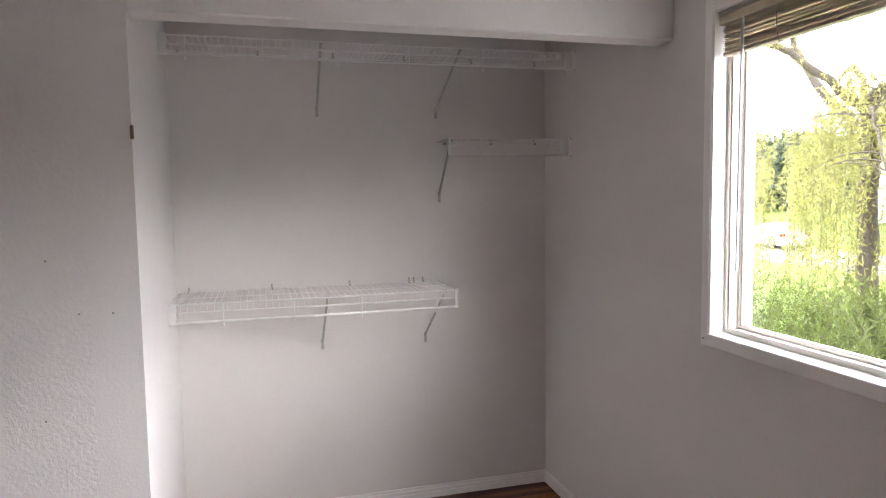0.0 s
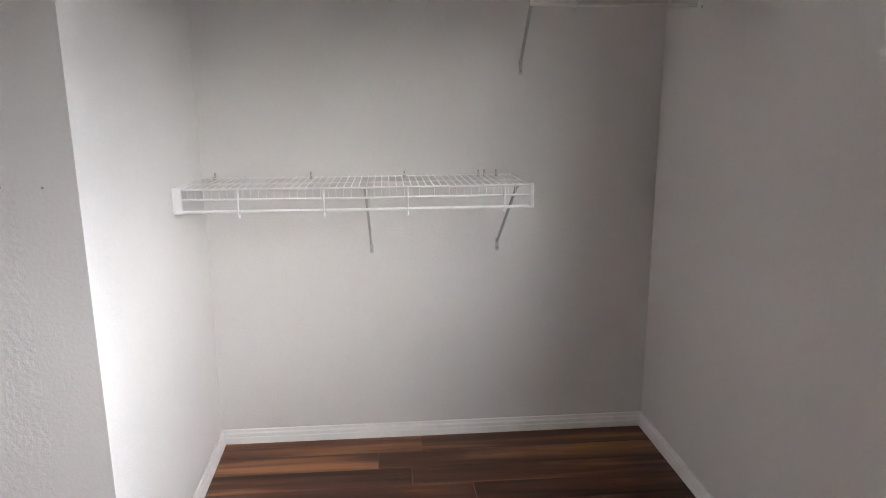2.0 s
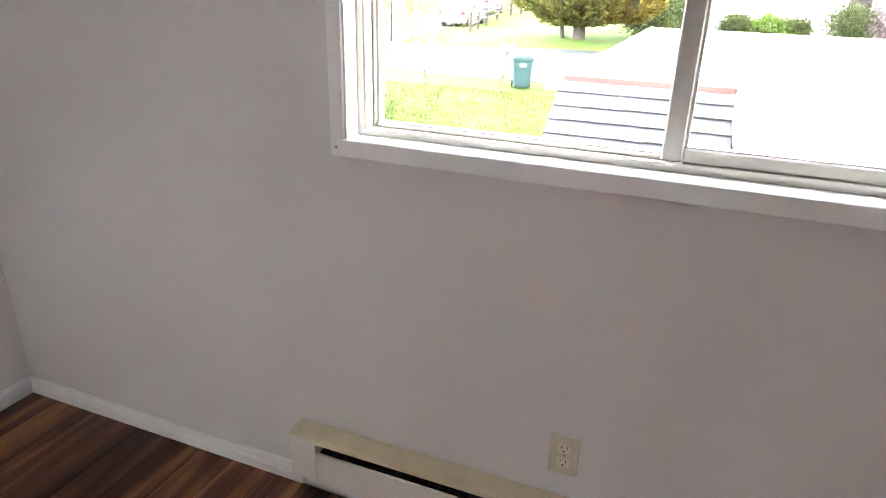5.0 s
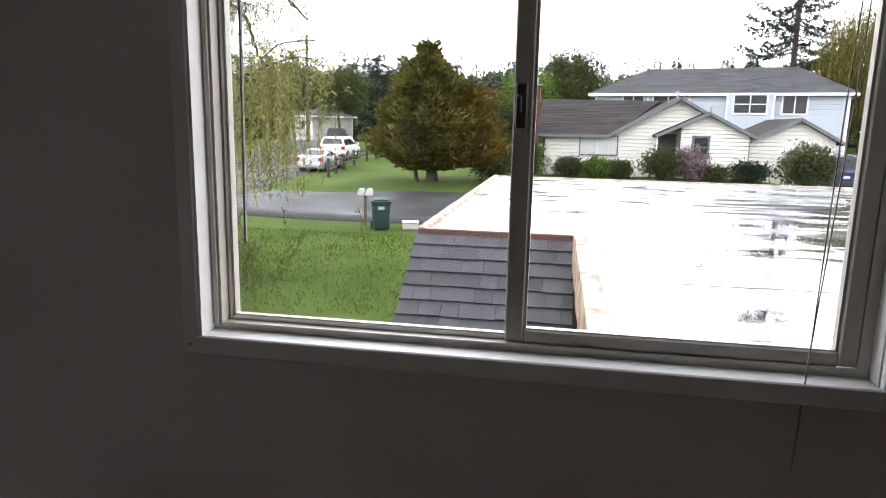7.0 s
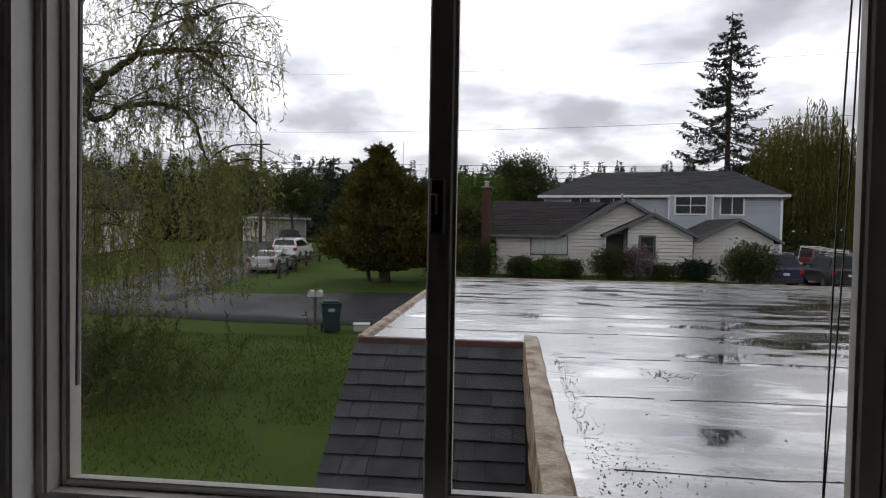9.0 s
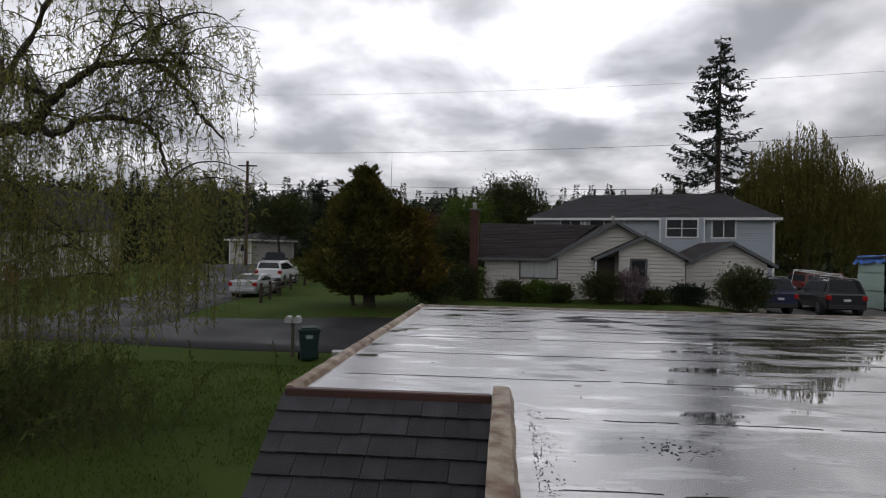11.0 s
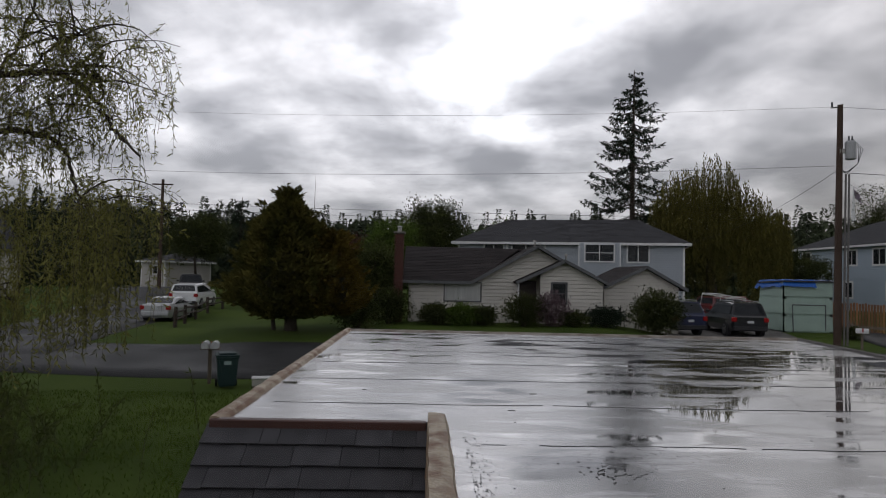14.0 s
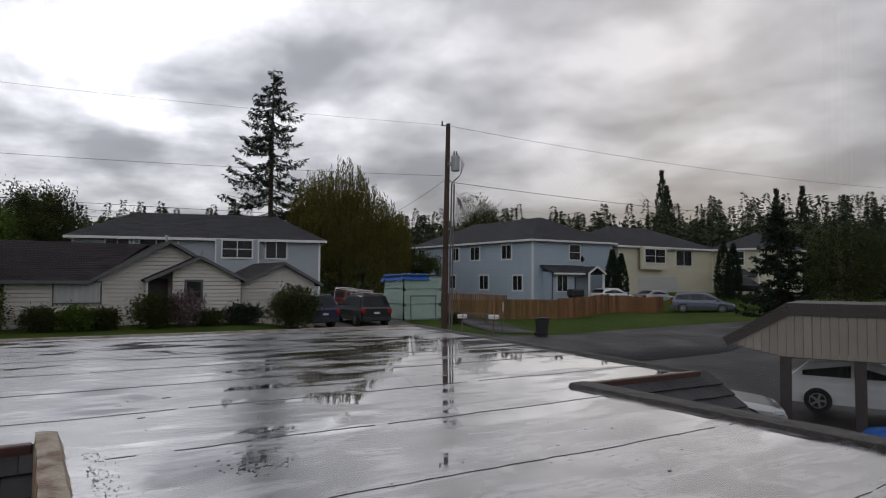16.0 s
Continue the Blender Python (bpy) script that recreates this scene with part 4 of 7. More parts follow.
def strip(parent, p, q, w, h, material, name="trim"):
    """A straight board from p to q."""
    p, q = Vector(p), Vector(q)
    d = (q - p).normalized()
    s = d.cross(Vector((0, 0, 1)))
    s = s.normalized() if s.length > 0.01 else Vector((1, 0, 0))
    t = s.cross(d)
    g = Geo()
    g.prism([p + s * w / 2 + t * h / 2, p - s * w / 2 + t * h / 2, p - s * w / 2 - t * h / 2, p + s * w / 2 - t * h / 2], q - p)
    return part(name, g, material, parent)


def house_a():
    """Single-storey beige house: long roof on the left, three gables, brick chimney."""
    h = thing("house", pose(34, 0, 0), "single-storey cream clapboard house with dark gabled roofs and brick chimney", "house")
    F, R = (0, -1, 0), (-1, 0, 0)
    B = -1.3
    wall(h, (0, 0, 0), F, R, [(1.35, B), (11.3, B), (11.3, 1.55), (11.0, 1.55), (7.97, 3.2), (5.0, 1.55), (1.35, 1.55)][0:2] + [(11.3, 1.5), (1.35, 1.5)], SID_A)
    wall(h, (0.01, 0, 0), F, R, [(4.95, 1.5), (11.0, 1.5), (7.97, 3.2)], SID_A, name="gable")
    wall(h, (0, -1.35, 0), (1, 0, 0), (0, 1, 0), [(0, B), (8, B), (8, 1.5), (4, 3.2), (0, 1.5)], SID_A)
    wall(h, (0, -15.4, 0), (1, 0, 0), (0, -1, 0), [(0, B), (8, B), (8, 1.5), (0, 1.5)], SID_A)
    # porch gable
    wall(h, (-1.0, 0, 0), F, R, [(8.0, B), (11.2, B), (11.2, 1.45), (9.2, 2.42), (8.0, 1.84)], SID_A, name="gable")
    wall(h, (-1.0, -8.0, 0), (1, 0, 0), (0, 1, 0), [(0, B), (1.0, B), (1.0, 1.8), (0, 1.8)], SID_A)
    wall(h, (-1.0, -11.2, 0), (1, 0, 0), (0, -1, 0), [(0, B), (1.0, B), (1.0, 1.4), (0, 1.4)], SID_A)
    # garage gable
    wall(h, (-0.2, 0, 0), F, R, [(11.35, B), (15.38, B), (15.38, 1.3), (13.6, 2.25), (11.35, 1.22)], SID_A, name="gable")
    g = Geo()
    roof_plane(g, (-0.45, -1.0, 1.36), (-0.45, -4.75, 1.36), (4, -7.6, 3.28), (4, -1.0, 3.28))
    roof_plane(g, (8.4, -1.0, 1.36), (8.4, -9.0, 1.36), (4, -9.0, 3.28), (4, -1.0, 3.28))
    roof_plane(g, (-0.5, -4.62, 1.40), (5, -4.62, 1.40), (5, -7.97, 3.30), (-0.5, -7.97, 3.30))
    roof_plane(g, (-0.5, -11.3, 1.40), (5, -11.3, 1.40), (5, -7.97, 3.30), (-0.5, -7.97, 3.30))
    roof_plane(g, (-1.4, -6.75, 1.40), (0.8, -6.75, 1.40), (0.8, -9.2, 2.55), (-1.4, -9.2, 2.55))
    roof_plane(g, (-1.4, -11.45, 1.40), (2.5, -11.45, 1.40), (2.5, -9.2, 2.55), (-1.4, -9.2, 2.55))
    roof_plane(g, (-0.6, -11.2, 1.18), (5, -11.2, 1.18), (5, -13.6, 2.36), (-0.6, -13.6, 2.36))
    roof_plane(g, (-0.6, -15.75, 1.18), (5, -15.75, 1.18), (5, -13.6, 2.36), (-0.6, -13.6, 2.36))
    part("roof", g, SHING_A, h, "dark grey shingle roof")
    for a, b in (((-0.52, -4.62, 1.33), (-0.52, -7.97, 3.23)), ((-0.52, -11.3, 1.33), (-0.52, -7.97, 3.23)), ((-1.42, -6.75, 1.33), (-1.42, -9.2, 2.48)), ((-1.42, -11.45, 1.33), (-1.42, -9.2, 2.48)), ((-0.62, -11.2, 1.11), (-0.62, -13.6, 2.29)), ((-0.62, -15.75, 1.11), (-0.62, -13.6, 2.29)), ((-0.47, -1.0, 1.28), (-0.47, -4.7, 1.28))):
        strip(h, a, b, 0.04, 0.15, TRIMG, "bargeboard")
    window(h, (0, 0, 0), F, R, 3.2, 5.05, 0.34, 1.26, 1, 1, TRIMG, GLASS_C, 0.06)
    window(h, (-1.0, 0, 0), F, R, 8.62, 9.3, 0.36, 1.34, 1, 2, TRIMG, GLASS_D, 0.08)
    g = Geo()
    g.box(-0.075, 0.02, -7.98, -6.98, -1.25, 1.46)
    d = part("door", g, DOORM, h, "dark front door under the porch")
    g = Geo()
    g.tube([(-0.09, -7.75, 0.25), (-0.14, -7.75, 0.25)], 0.03, 6)
    part("handle", g, STEEL, d)
    g = Geo()
    g.box(-0.95, -0.87, -6.95, -6.87, -1.2, 1.42)
    part("porch_post", g, TRIMW, h)
    g = Geo()
    g.box(-1.03, -1.01, -10.35, -10.0, 0.98, 1.08)
    part("number_plate", g, DOORM, h)
    # chimney, in courses
    g = Geo()
    for i in range(46):
        z = B + i * 0.11
        for j in range(2):
            o = 0.11 if i % 2 else 0.0
            g.box(-0.62 + random.uniform(0, 0.012), -0.02, -0.75 - j * 0.22 - o * 0.5, -0.75 - j * 0.22 + 0.2 - o * 0.5, z, z + 0.095)
    g.box(-0.55, -0.03, -1.02, -0.62, B, 3.7)
    c = part("chimney", g, BRICK, h, "red brick chimney")
    g = Geo()
    g.cbox(-0.68, 0.0, -1.1, -0.5, 3.72, 3.82, 0.02)
    part("cap", g, CONC, c)
    g = Geo()
    g.tube([(-0.3, -0.8, 3.8), (-0.3, -0.8, 4.05)], 0.11, 10)
    g.tube([(-0.3, -0.8, 4.08), (-0.3, -0.8, 4.14)], [0.16, 0.05], 10)
    part("flue", g, STEEL, c)
    for x, y, z in ((0.6, -7.95, 3.25), (0.4, -9.6, 2.55)):
        g = Geo()
        g.tube([(x, y, z), (x, y, z + 0.28)], 0.05, 8)
        g.tube([(x, y, z + 0.26), (x, y, z + 0.36)], [0.1, 0.06], 8)
        part("roof_vent", g, STEEL, h)
    return h


def hip_house(name, m, L, W, z0, z1, zr, material, label, over=0.45, ridge=None, pitch=0.16):
    """Two-storey box with a hipped roof: local x from 0 to L, y from 0 to -W; y = 0 the front."""
    h = thing(name, m, label, "house")
    for p, u, n, l in (((0, 0, 0), (1, 0, 0), (0, 1, 0), L), ((L, 0, 0), (0, -1, 0), (1, 0, 0), W), ((0, -W, 0), (1, 0, 0), (0, -1, 0), L), ((0, 0, 0), (0, -1, 0), (-1, 0, 0), W)):
        wall(h, p, u, n, [(0, z0), (l, z0), (l, z1), (0, z1)], material, pitch)
    o = over
    r = ridge or W / 2
    a, b, c, d = (-o, o, z1 - 0.05), (L + o, o, z1 - 0.05), (L + o, -W - o, z1 - 0.05), (-o, -W - o, z1 - 0.05)
    p, q = (r, -W / 2, zr), (L - r, -W / 2, zr)
    g = Geo()
    for e in ((a, b, q, p), (c, d, p, q)):
        roof_plane(g, *e)
    for e in ((b, c, q), (d, a, p)):
        roof_plane(g, e[0], e[1], e[2], e[2])
    part("roof", g, SHING_F, h, "grey shingle hipped roof")
    for e, f in ((a, b), (b, c), (c, d), (d, a)):
        strip(h, Vector(e) - Vector((0, 0, 0.1)), Vector(f) - Vector((0, 0, 0.1)), 0.08, 0.18, TRIMW, "gutter")
    for x, y in ((0, 0), (L, 0), (L, -W), (0, -W)):
        g = Geo()
        g.box(x - 0.07, x + 0.07, y - 0.07, y + 0.07, z0, z1 - 0.1)
        part("corner_board", g, TRIMW, h)
    return h


house_a()
# grey-blue two-storey house behind
hb = hip_house("house", pose(45, -20.1, 0, 0, 0, 73.8), 16.1, 9.0, -0.8, 4.3, 6.3, SID_B, "two-storey grey-blue house with a hipped shingle roof", ridge=3.0)
wall(hb, (4.3, 0.5, 0), (1, 0, 0), (0, 1, 0), [(0, 0.2), (2.8, 0.2), (2.8, 4.2), (0, 4.2)], SID_B, 0.16, "bay")
for x in (4.3, 7.1, 9.6, 12.4):
    g = Geo()
    g.box(x - 0.07, x + 0.07, -0.05, 0.54 if x < 8 else 0.06, 0.2, 4.2)
    part("corner_board", g, TRIMW, hb)
window(hb, (0, 0.5, 0), (1, 0, 0), (0, 1, 0), 4.72, 6.68, 2.92, 4.08, 2, 2)
window(hb, (0, 0, 0), (1, 0, 0), (0, 1, 0), 2.35, 3.75, 2.92, 4.08, 2, 1)
window(hb, (0, 0, 0), (1, 0, 0), (0, 1, 0), 12.7, 14.1, 3.0, 4.05, 2, 1)
window(hb, (0, 0, 0), (1, 0, 0), (0, 1, 0), 10.0, 12.0, 3.0, 4.05, 2, 1)
# blue two-storey house
hc = hip_house("house", pose(45, -40.25, 0), 20.8, 9.9, -0.8, 5.2, 7.7, SID_C, "two-storey light blue house with white trim and a small porch", ridge=4.6)
XP, YP, XM = (1, 0, 0), (0, 1, 0), (-1, 0, 0)
for s0, s1 in ((18.7, 20.0), (11.8, 13.0), (8.1, 9.6), (3.0, 4.4)):
    window(hc, (0, 0, 0), XP, YP, s0, s1, 3.45, 4.7, 2, 1, fw=0.15)
for s0, s1 in ((12.4, 13.5), (6.6, 8.0), (1.4, 2.7)):
    window(hc, (0, 0, 0), XP, YP, s0, s1, 0.55, 1.85, 2, 1, fw=0.15)
window(hc, (0, 0, 0), (0, -1, 0), XM, 4.4, 5.7, 3.4, 4.75, 1, 2)
wall(hc, (-1.3, -1.2, 0), (0, -1, 0), XM, [(0, -0.8), (2.6, -0.8), (2.6, 2.2), (0, 2.2)], SID_C, 0.16, "bay")
wall(hc, (-1.3, -1.2, 0), (1, 0, 0), (0, 1, 0), [(0, -0.8), (1.3, -0.8), (1.3, 2.2), (0, 2.2)], SID_C, 0.16, "bay")
window(hc, (-1.3, -1.2, 0), (0, -1, 0), XM, 0.5, 1.7, 0.5, 1.9, 2, 1)
g = Geo()
roof_plane(g, (-1.9, -0.8, 2.15), (-1.9, -6.2, 2.15), (0.0, -6.2, 2.85), (0.0, -0.8, 2.85))
roof_plane(g, (-2.3, -4.6, 2.1), (0, -4.6, 2.1), (0, -5.7, 2.75), (-2.3, -5.7, 2.75))
roof_plane(g, (-2.3, -6.8, 2.1), (0, -6.8, 2.1), (0, -5.7, 2.75), (-2.3, -5.7, 2.75))
part("porch_roof", g, SHING_F, hc)
for a, b in (((-2.32, -4.55, 2.05), (-2.32, -5.7, 2.72)), ((-2.32, -6.85, 2.05), (-2.32, -5.7, 2.72)), ((-1.92, -0.8, 2.06), (-1.92, -4.6, 2.06))):
    strip(hc, a, b, 0.06, 0.16, TRIMW, "bargeboard")
for y in (-4.8, -6.6):
    g = Geo()
    g.box(-2.25, -2.1, y - 0.08, y + 0.08, -0.8, 2.05)
    part("porch_post", g, TRIMW, hc)
    strip(hc, (-2.2, y, 0.4), (-3.4, y, -0.5), 0.06, 0.08, TRIMW, "stair_rail")
# the porch's shade is put into the door colour
g = Geo()
g.box(-0.06, 0.02, -5.2, -4.2, -0.4, 1.75)
part("door", g, DARKIN, hc, "screen door in a dark porch-shade colour")
g = Geo()
g.prism([(-0.05, -6.0, 2.95), (-0.05, -6.5, 3.45), (-0.05, -6.0, 3.95), (-0.05, -5.5, 3.45)], (0.06, 0, 0))
dw = part("diamond_window", g, TRIMW, hc)
g = Geo()
g.prism([(-0.07, -6.0, 3.1), (-0.07, -6.35, 3.45), (-0.07, -6.0, 3.8), (-0.07, -5.65, 3.45)], (0.015, 0, 0))
part("pane", g, GLASS_D, dw)
g = Geo()
for i in range(9):
    x = 5 + i * 1.3
    g = Geo()
    g.cbox(x - 0.15, x + 0.15, -3.9, -3.6, 6.72, 6.95, 0.03)
    part("roof_vent", g, TRIMG, hc)
# yellow two-storey house
hd = hip_house("house", pose(45, -65.9, 0, 0, 0, 90), 14.7, 11, -0.6, 5.0, 7.4, SID_D, "two-storey pale yellow house with a white garage door", ridge=4.5)
S0 = 14.3
wall(hd, (8.3, 0.6, 0), XP, YP, [(0, 2.6), (3.8, 2.6), (3.8, 4.9), (0, 4.9)], SID_D, 0.16, "bay")
window(hd, (0, 0.6, 0), XP, YP, 8.6, 11.6, 3.3, 4.65, 2, 2)
window(hd, (0, 0, 0), XP, YP, 3.6, 6.1, 3.1, 4.65, 2, 1)
g = Geo()
for i in range(4):
    g.cbox(6.0, 12.0, 0.02, 0.08, -0.3 + i * 0.55, 0.23 + i * 0.55, 0.02)
part("garage_door", g, GARAGE, hd, "white panelled garage door")
he = hip_house("annex", pose(39.6, -66.0, 0), 5.4, 8, -0.6, 5.0, 6.8, SID_D, "projecting two-storey wing of the yellow house", ridge=2.6)
window(he, (0, 0, 0), XP, YP, 1.6, 2.7, 3.2, 4.6, 1, 2)
g = Geo()
roof_plane(g, (0.2, 2.0, 2.0), (0.2, 0, 2.0), (1.6, 0, 2.8), (1.6, 2.0, 2.8))
roof_plane(g, (3.0, 2.0, 2.0), (3.0, 0, 2.0), (1.6, 0, 2.8), (1.6, 2.0, 2.8))
part("porch_roof", g, SHING_F, he)
for x in (0.4, 2.8):
    g = Geo()
    g.box(x - 0.08, x + 0.08, 1.8, 1.96, -0.8, 2.0)
    part("porch_post", g, TRIMW, he)
# white houses beyond the willow and up the side street
hf = hip_house("house", pose(67.3, 24.4, 0, 0, 0, 62), 3.4, 6, -0.6, 2.6, 3.4, SID_W, "low white house along the side street", ridge=1.6)
window(hf, (0, 0, 0), XP, YP, 1.0, 1.6, 1.2, 2.0, 1, 1)
hg = thing("house", pose(44, 34, 0, 0, 0, 60), "white gabled house partly hidden behind the willow", "house")
wall(hg, (0, 0, 0), XP, YP, [(0, -1.6), (9, -1.6), (9, 3.0), (4.5, 6.2), (0, 3.0)], SID_W)
wall(hg, (0, 0, 0), (0, -1, 0), XM, [(0, -1.6), (9, -1.6), (9, 3.0), (0, 3.0)], SID_W)
wall(hg, (9, 0, 0), (0, -1, 0), XP, [(0, -1.6), (9, -1.6), (9, 3.0), (0, 3.0)], SID_W)
g = Geo()
roof_plane(g, (-0.4, 0.4, 2.75), (-0.4, -9.4, 2.75), (4.5, -9.4, 6.3), (4.5, 0.4, 6.3))
roof_plane(g, (9.4, 0.4, 2.75), (9.4, -9.4, 2.75), (4.5, -9.4, 6.3), (4.5, 0.4, 6.3))
part("roof", g, SHING_F, hg)
for a, b in (((-0.4, 0.42, 2.7), (4.5, 0.42, 6.2)), ((9.4, 0.42, 2.7), (4.5, 0.42, 6.2))):
    strip(hg, a, b, 0.05, 0.22, TRIMW, "bargeboard")
for s0 in (1.5, 5.8):
    window(hg, (0, 0, 0), XP, YP, s0, s0 + 1.5, 0.2, 1.5, 2, 1)

# ---- shed, fences, carport ----
SHEDM = mat("green_shed_boards", (0.35, 0.46, 0.40), 0.65, 0.1, 2, 30, 0.1)
TARP = mat("blue_tarp", (0.02, 0.12, 0.45), 0.4, 0.12, 4, 20, 0.3, bscale=0.05)
sh = thing("garden_shed", pose(35.5, -21.9, gz(35.5, -22.5)), "pale green wooden shed with a blue tarp on its roof", "shed")
HZ = 2.75
wall(sh, (0, 0, 0), (0, -1, 0), XM, [(0, -0.1), (2.7, -0.1), (2.7, HZ), (0, HZ)], SHEDM, 0.9)
wall(sh, (0, 0, 0), XP, YP, [(0, -0.1), (2.6, -0.1), (2.6, HZ - 0.1), (0, HZ)], SHEDM, 0.9)
wall(sh, (0, -2.7, 0), XP, (0, -1, 0), [(0, -0.1), (2.6, -0.1), (2.6, HZ - 0.1), (0, HZ)], SHEDM, 0.9)
g = Geo()
g.prism([(-0.15, 0.12, HZ), (2.7, 0.12, HZ - 0.1), (2.7, -2.82, HZ - 0.1), (-0.15, -2.82, HZ)], (0, 0, 0.08))
part("roof", g, SHING_F, sh)
n = 10
vs = [(-0.25 + 3.1 * i / n, 0.2 - 3.2 * j / n, HZ + 0.1 + random.uniform(0, 0.07) - (0.35 + random.uniform(0, 0.2) if i == 0 and j < 7 or j == 0 else 0) - 0.04 * i / n) for i in range(n + 1) for j in range(n + 1)]
g = Geo()
g.add(vs, [(i * (n + 1) + j, (i + 1) * (n + 1) + j, (i + 1) * (n + 1) + j + 1, i * (n + 1) + j + 1) for i in range(n) for j in range(n) if j < 6 or i > 1])
part("tarp", g, TARP, sh, "crumpled blue tarp")
g = Geo()
for a, b in (((-0.05, -0.5, 0), (-0.05, -0.45, 1.5)), ((-0.05, -0.45, 1.5), (-0.05, -2.3, 1.5)), ((-0.05, -2.3, 1.5), (-0.05, -2.3, 0.1))):
    g.tube([a, b], 0.035, 6)
part("door_frame", g, TRIMG, sh)

CEDAR = mat("cedar_fence", (0.22, 0.105, 0.047), 0.75, 0.3, 3, 40, 0.3, rand=0.42, stretch=(1, 1, 0.25))
fence = thing("wooden_fence", pose(0, 0, 0), "tall orange-brown cedar board fence along the drive", "fence")
BOARD = Geo().prism([(0, -0.058, 0), (0, 0.058, 0), (0, 0.058, 1.44), (0, 0.03, 1.5), (0, -0.03, 1.5), (0, -0.058, 1.44)], (0.02, 0, 0)).mesh("board", CEDAR)
random.seed(21)
for (xa, ya), (xb, yb), hh in (((38.6, -26.2), (36.8, -31.0), 1.12), ((36.8, -31.0), (35.5, -34.5), 0.95), ((35.5, -34.5), (36.6, -41.0), 1.0), ((36.6, -41.0), (38.2, -49.4), 0.92)):
    d = Vector((xb - xa, yb - ya))
    k = int(d.length / 0.148)
    a = math.degrees(math.atan2(d.y, d.x)) - 90
    for i in range(k):
        x, y = xa + d.x * (i + 0.5) / k, ya + d.y * (i + 0.5) / k
        ob = piece("board", BOARD, fence, pose(x, y, gz(x, y) + random.uniform(-0.02, 0.05), 0, 0, a + random.uniform(-3, 3)) @ Matrix.Diagonal((1, 1, hh, 1)))
rail = thing("rail_fence", pose(0, 0, 0), "low weathered wooden rail beside the drive", "fence")
for (xa, ya), (xb, yb) in (((33.5, -24.4), (33.2, -26.8)),):
    for y in (ya, yb):
        g = Geo()
        g.cbox(xa - 0.07, xa + 0.07, y - 0.07, y + 0.07, gz(xa, y) - 0.1, gz(xa, y) + 0.75, 0.01)
        part("post", g, mat("grey_wood", (0.16, 0.13, 0.10), 0.8, 0.2, 4, 40, 0.3), rail)
    strip(rail, (xa, ya, gz(xa, ya) + 0.6), (xb, yb, gz(xb, yb) + 0.6), 0.05, 0.14, mat("grey_wood", (0.16, 0.13, 0.10)), "rail")
split = thing("split_rail_fence", pose(0, 0, 0), "dark split rail fence along the side street lawn", "fence")
WOODD = mat("dark_wood", (0.055, 0.04, 0.032), 0.85, 0.2, 5, 40, 0.4)
pp = [(33.4, 10.4), (36.4, 11.0), (40.4, 11.8), (43.2, 12.0), (45.6, 11.8), (48.5, 11.9)]
random.seed(4)
for i, (x, y) in enumerate(pp):
    g = Geo()
    lean = random.uniform(-0.08, 0.08)
    g.tube([(x, y, gz(x, y) - 0.2), (x + lean, y + lean, gz(x, y) + 1.05)], [0.10, 0.085], 7)
    part("post", g, WOODD, split)
    if i + 1 < len(pp):
        x2, y2 = pp[i + 1]
        for h in (0.45, 0.85):
            g = Geo()
            g.tube([(x, y, gz(x, y) + h + random.uniform(-0.1, 0.1)), (x2, y2, gz(x2, y2) + h + random.uniform(-0.1, 0.1))], 0.055, 6)
            part("rail", g, WOODD, split)

# carport on the neighbouring court: sloped roof edge, boarded gable, dark posts
BOARDT = mat("taupe_boards", (0.30, 0.26, 0.22), 0.7, 0.1, 2, 30, 0.15, rand=0.06)
FASC = mat("dark_fascia", (0.06, 0.05, 0.045), 0.6, 0.15, 2, 30, 0.1)
CPA = math.degrees(math.atan2(-0.40, -0.92))
cp = thing("carport", pose(11.08, -18.62, -0.03, 0, 0, CPA), "taupe boarded carport with dark roof edge and posts", "carport")
pr = [(0, -0.06), (1.5, 0.92), (9.0, 0.92)]
g = Geo()
g.prism([(0, 0, -0.06), (1.5, 0, 0.92), (9, 0, 0.92), (9, 0, 1.0), (1.45, 0, 1.0), (-0.08, 0, 0.02)], (0, 3.0, 0))
part("roof", g, FASC, cp)
for (a, za), (b, zb) in (((-0.05, -0.10), (1.5, 0.82)), ((1.5, 0.82), (9, 0.82))):
    strip(cp, (a, -0.05, za), (b, -0.05, zb), 0.06, 0.26, FASC, "fascia")
x = 0.06
while x < 8.9:
    top = min(0.74, -0.06 + x * 0.653 - 0.04)
    bot = max(-0.42, -0.14 - x * 0.22)
    if top - bot > 0.05:
        g = Geo()
        g.cbox(x, x + 0.19, -0.02, 0.0, bot, top, 0.006)
        part("board", g, BOARDT, cp)
    x += 0.2
g = Geo()
g.box(1.3, 9, 0.0, 0.05, -0.44, -0.40)
part("beam", g, FASC, cp)
for x in (1.42, 3.1, 5.6):
    g = Geo()
    g.cbox(x - 0.13, x + 0.13, 0.0, 0.2, -2.75, -0.42, 0.01)
    part("post", g, FASC, cp)
for x in (1.9, 4.3, 7.2):
    g = Geo()
    g.cbox(x - 0.09, x + 0.09, 2.75, 2.93, -2.75, 0.9, 0.01)
    part("post", g, FASC, cp)

# ---- vehicles ----
TYRE = mat("tyre_rubber", (0.02, 0.02, 0.021), 0.8, 0.1, 20, 60, 0.2)
RIM = mat("alloy_rim", (0.45, 0.45, 0.46), 0.35, 0.08, 10, 60, 0, metal=0.8)
CARGL = mat("car_glass", (0.02, 0.023, 0.026), 0.03, 0.2, 2, 9, 0, ior=1.5)
LAMP_R = mat("tail_lamp", (0.35, 0.015, 0.015), 0.15, 0.1, 10, 60, 0)
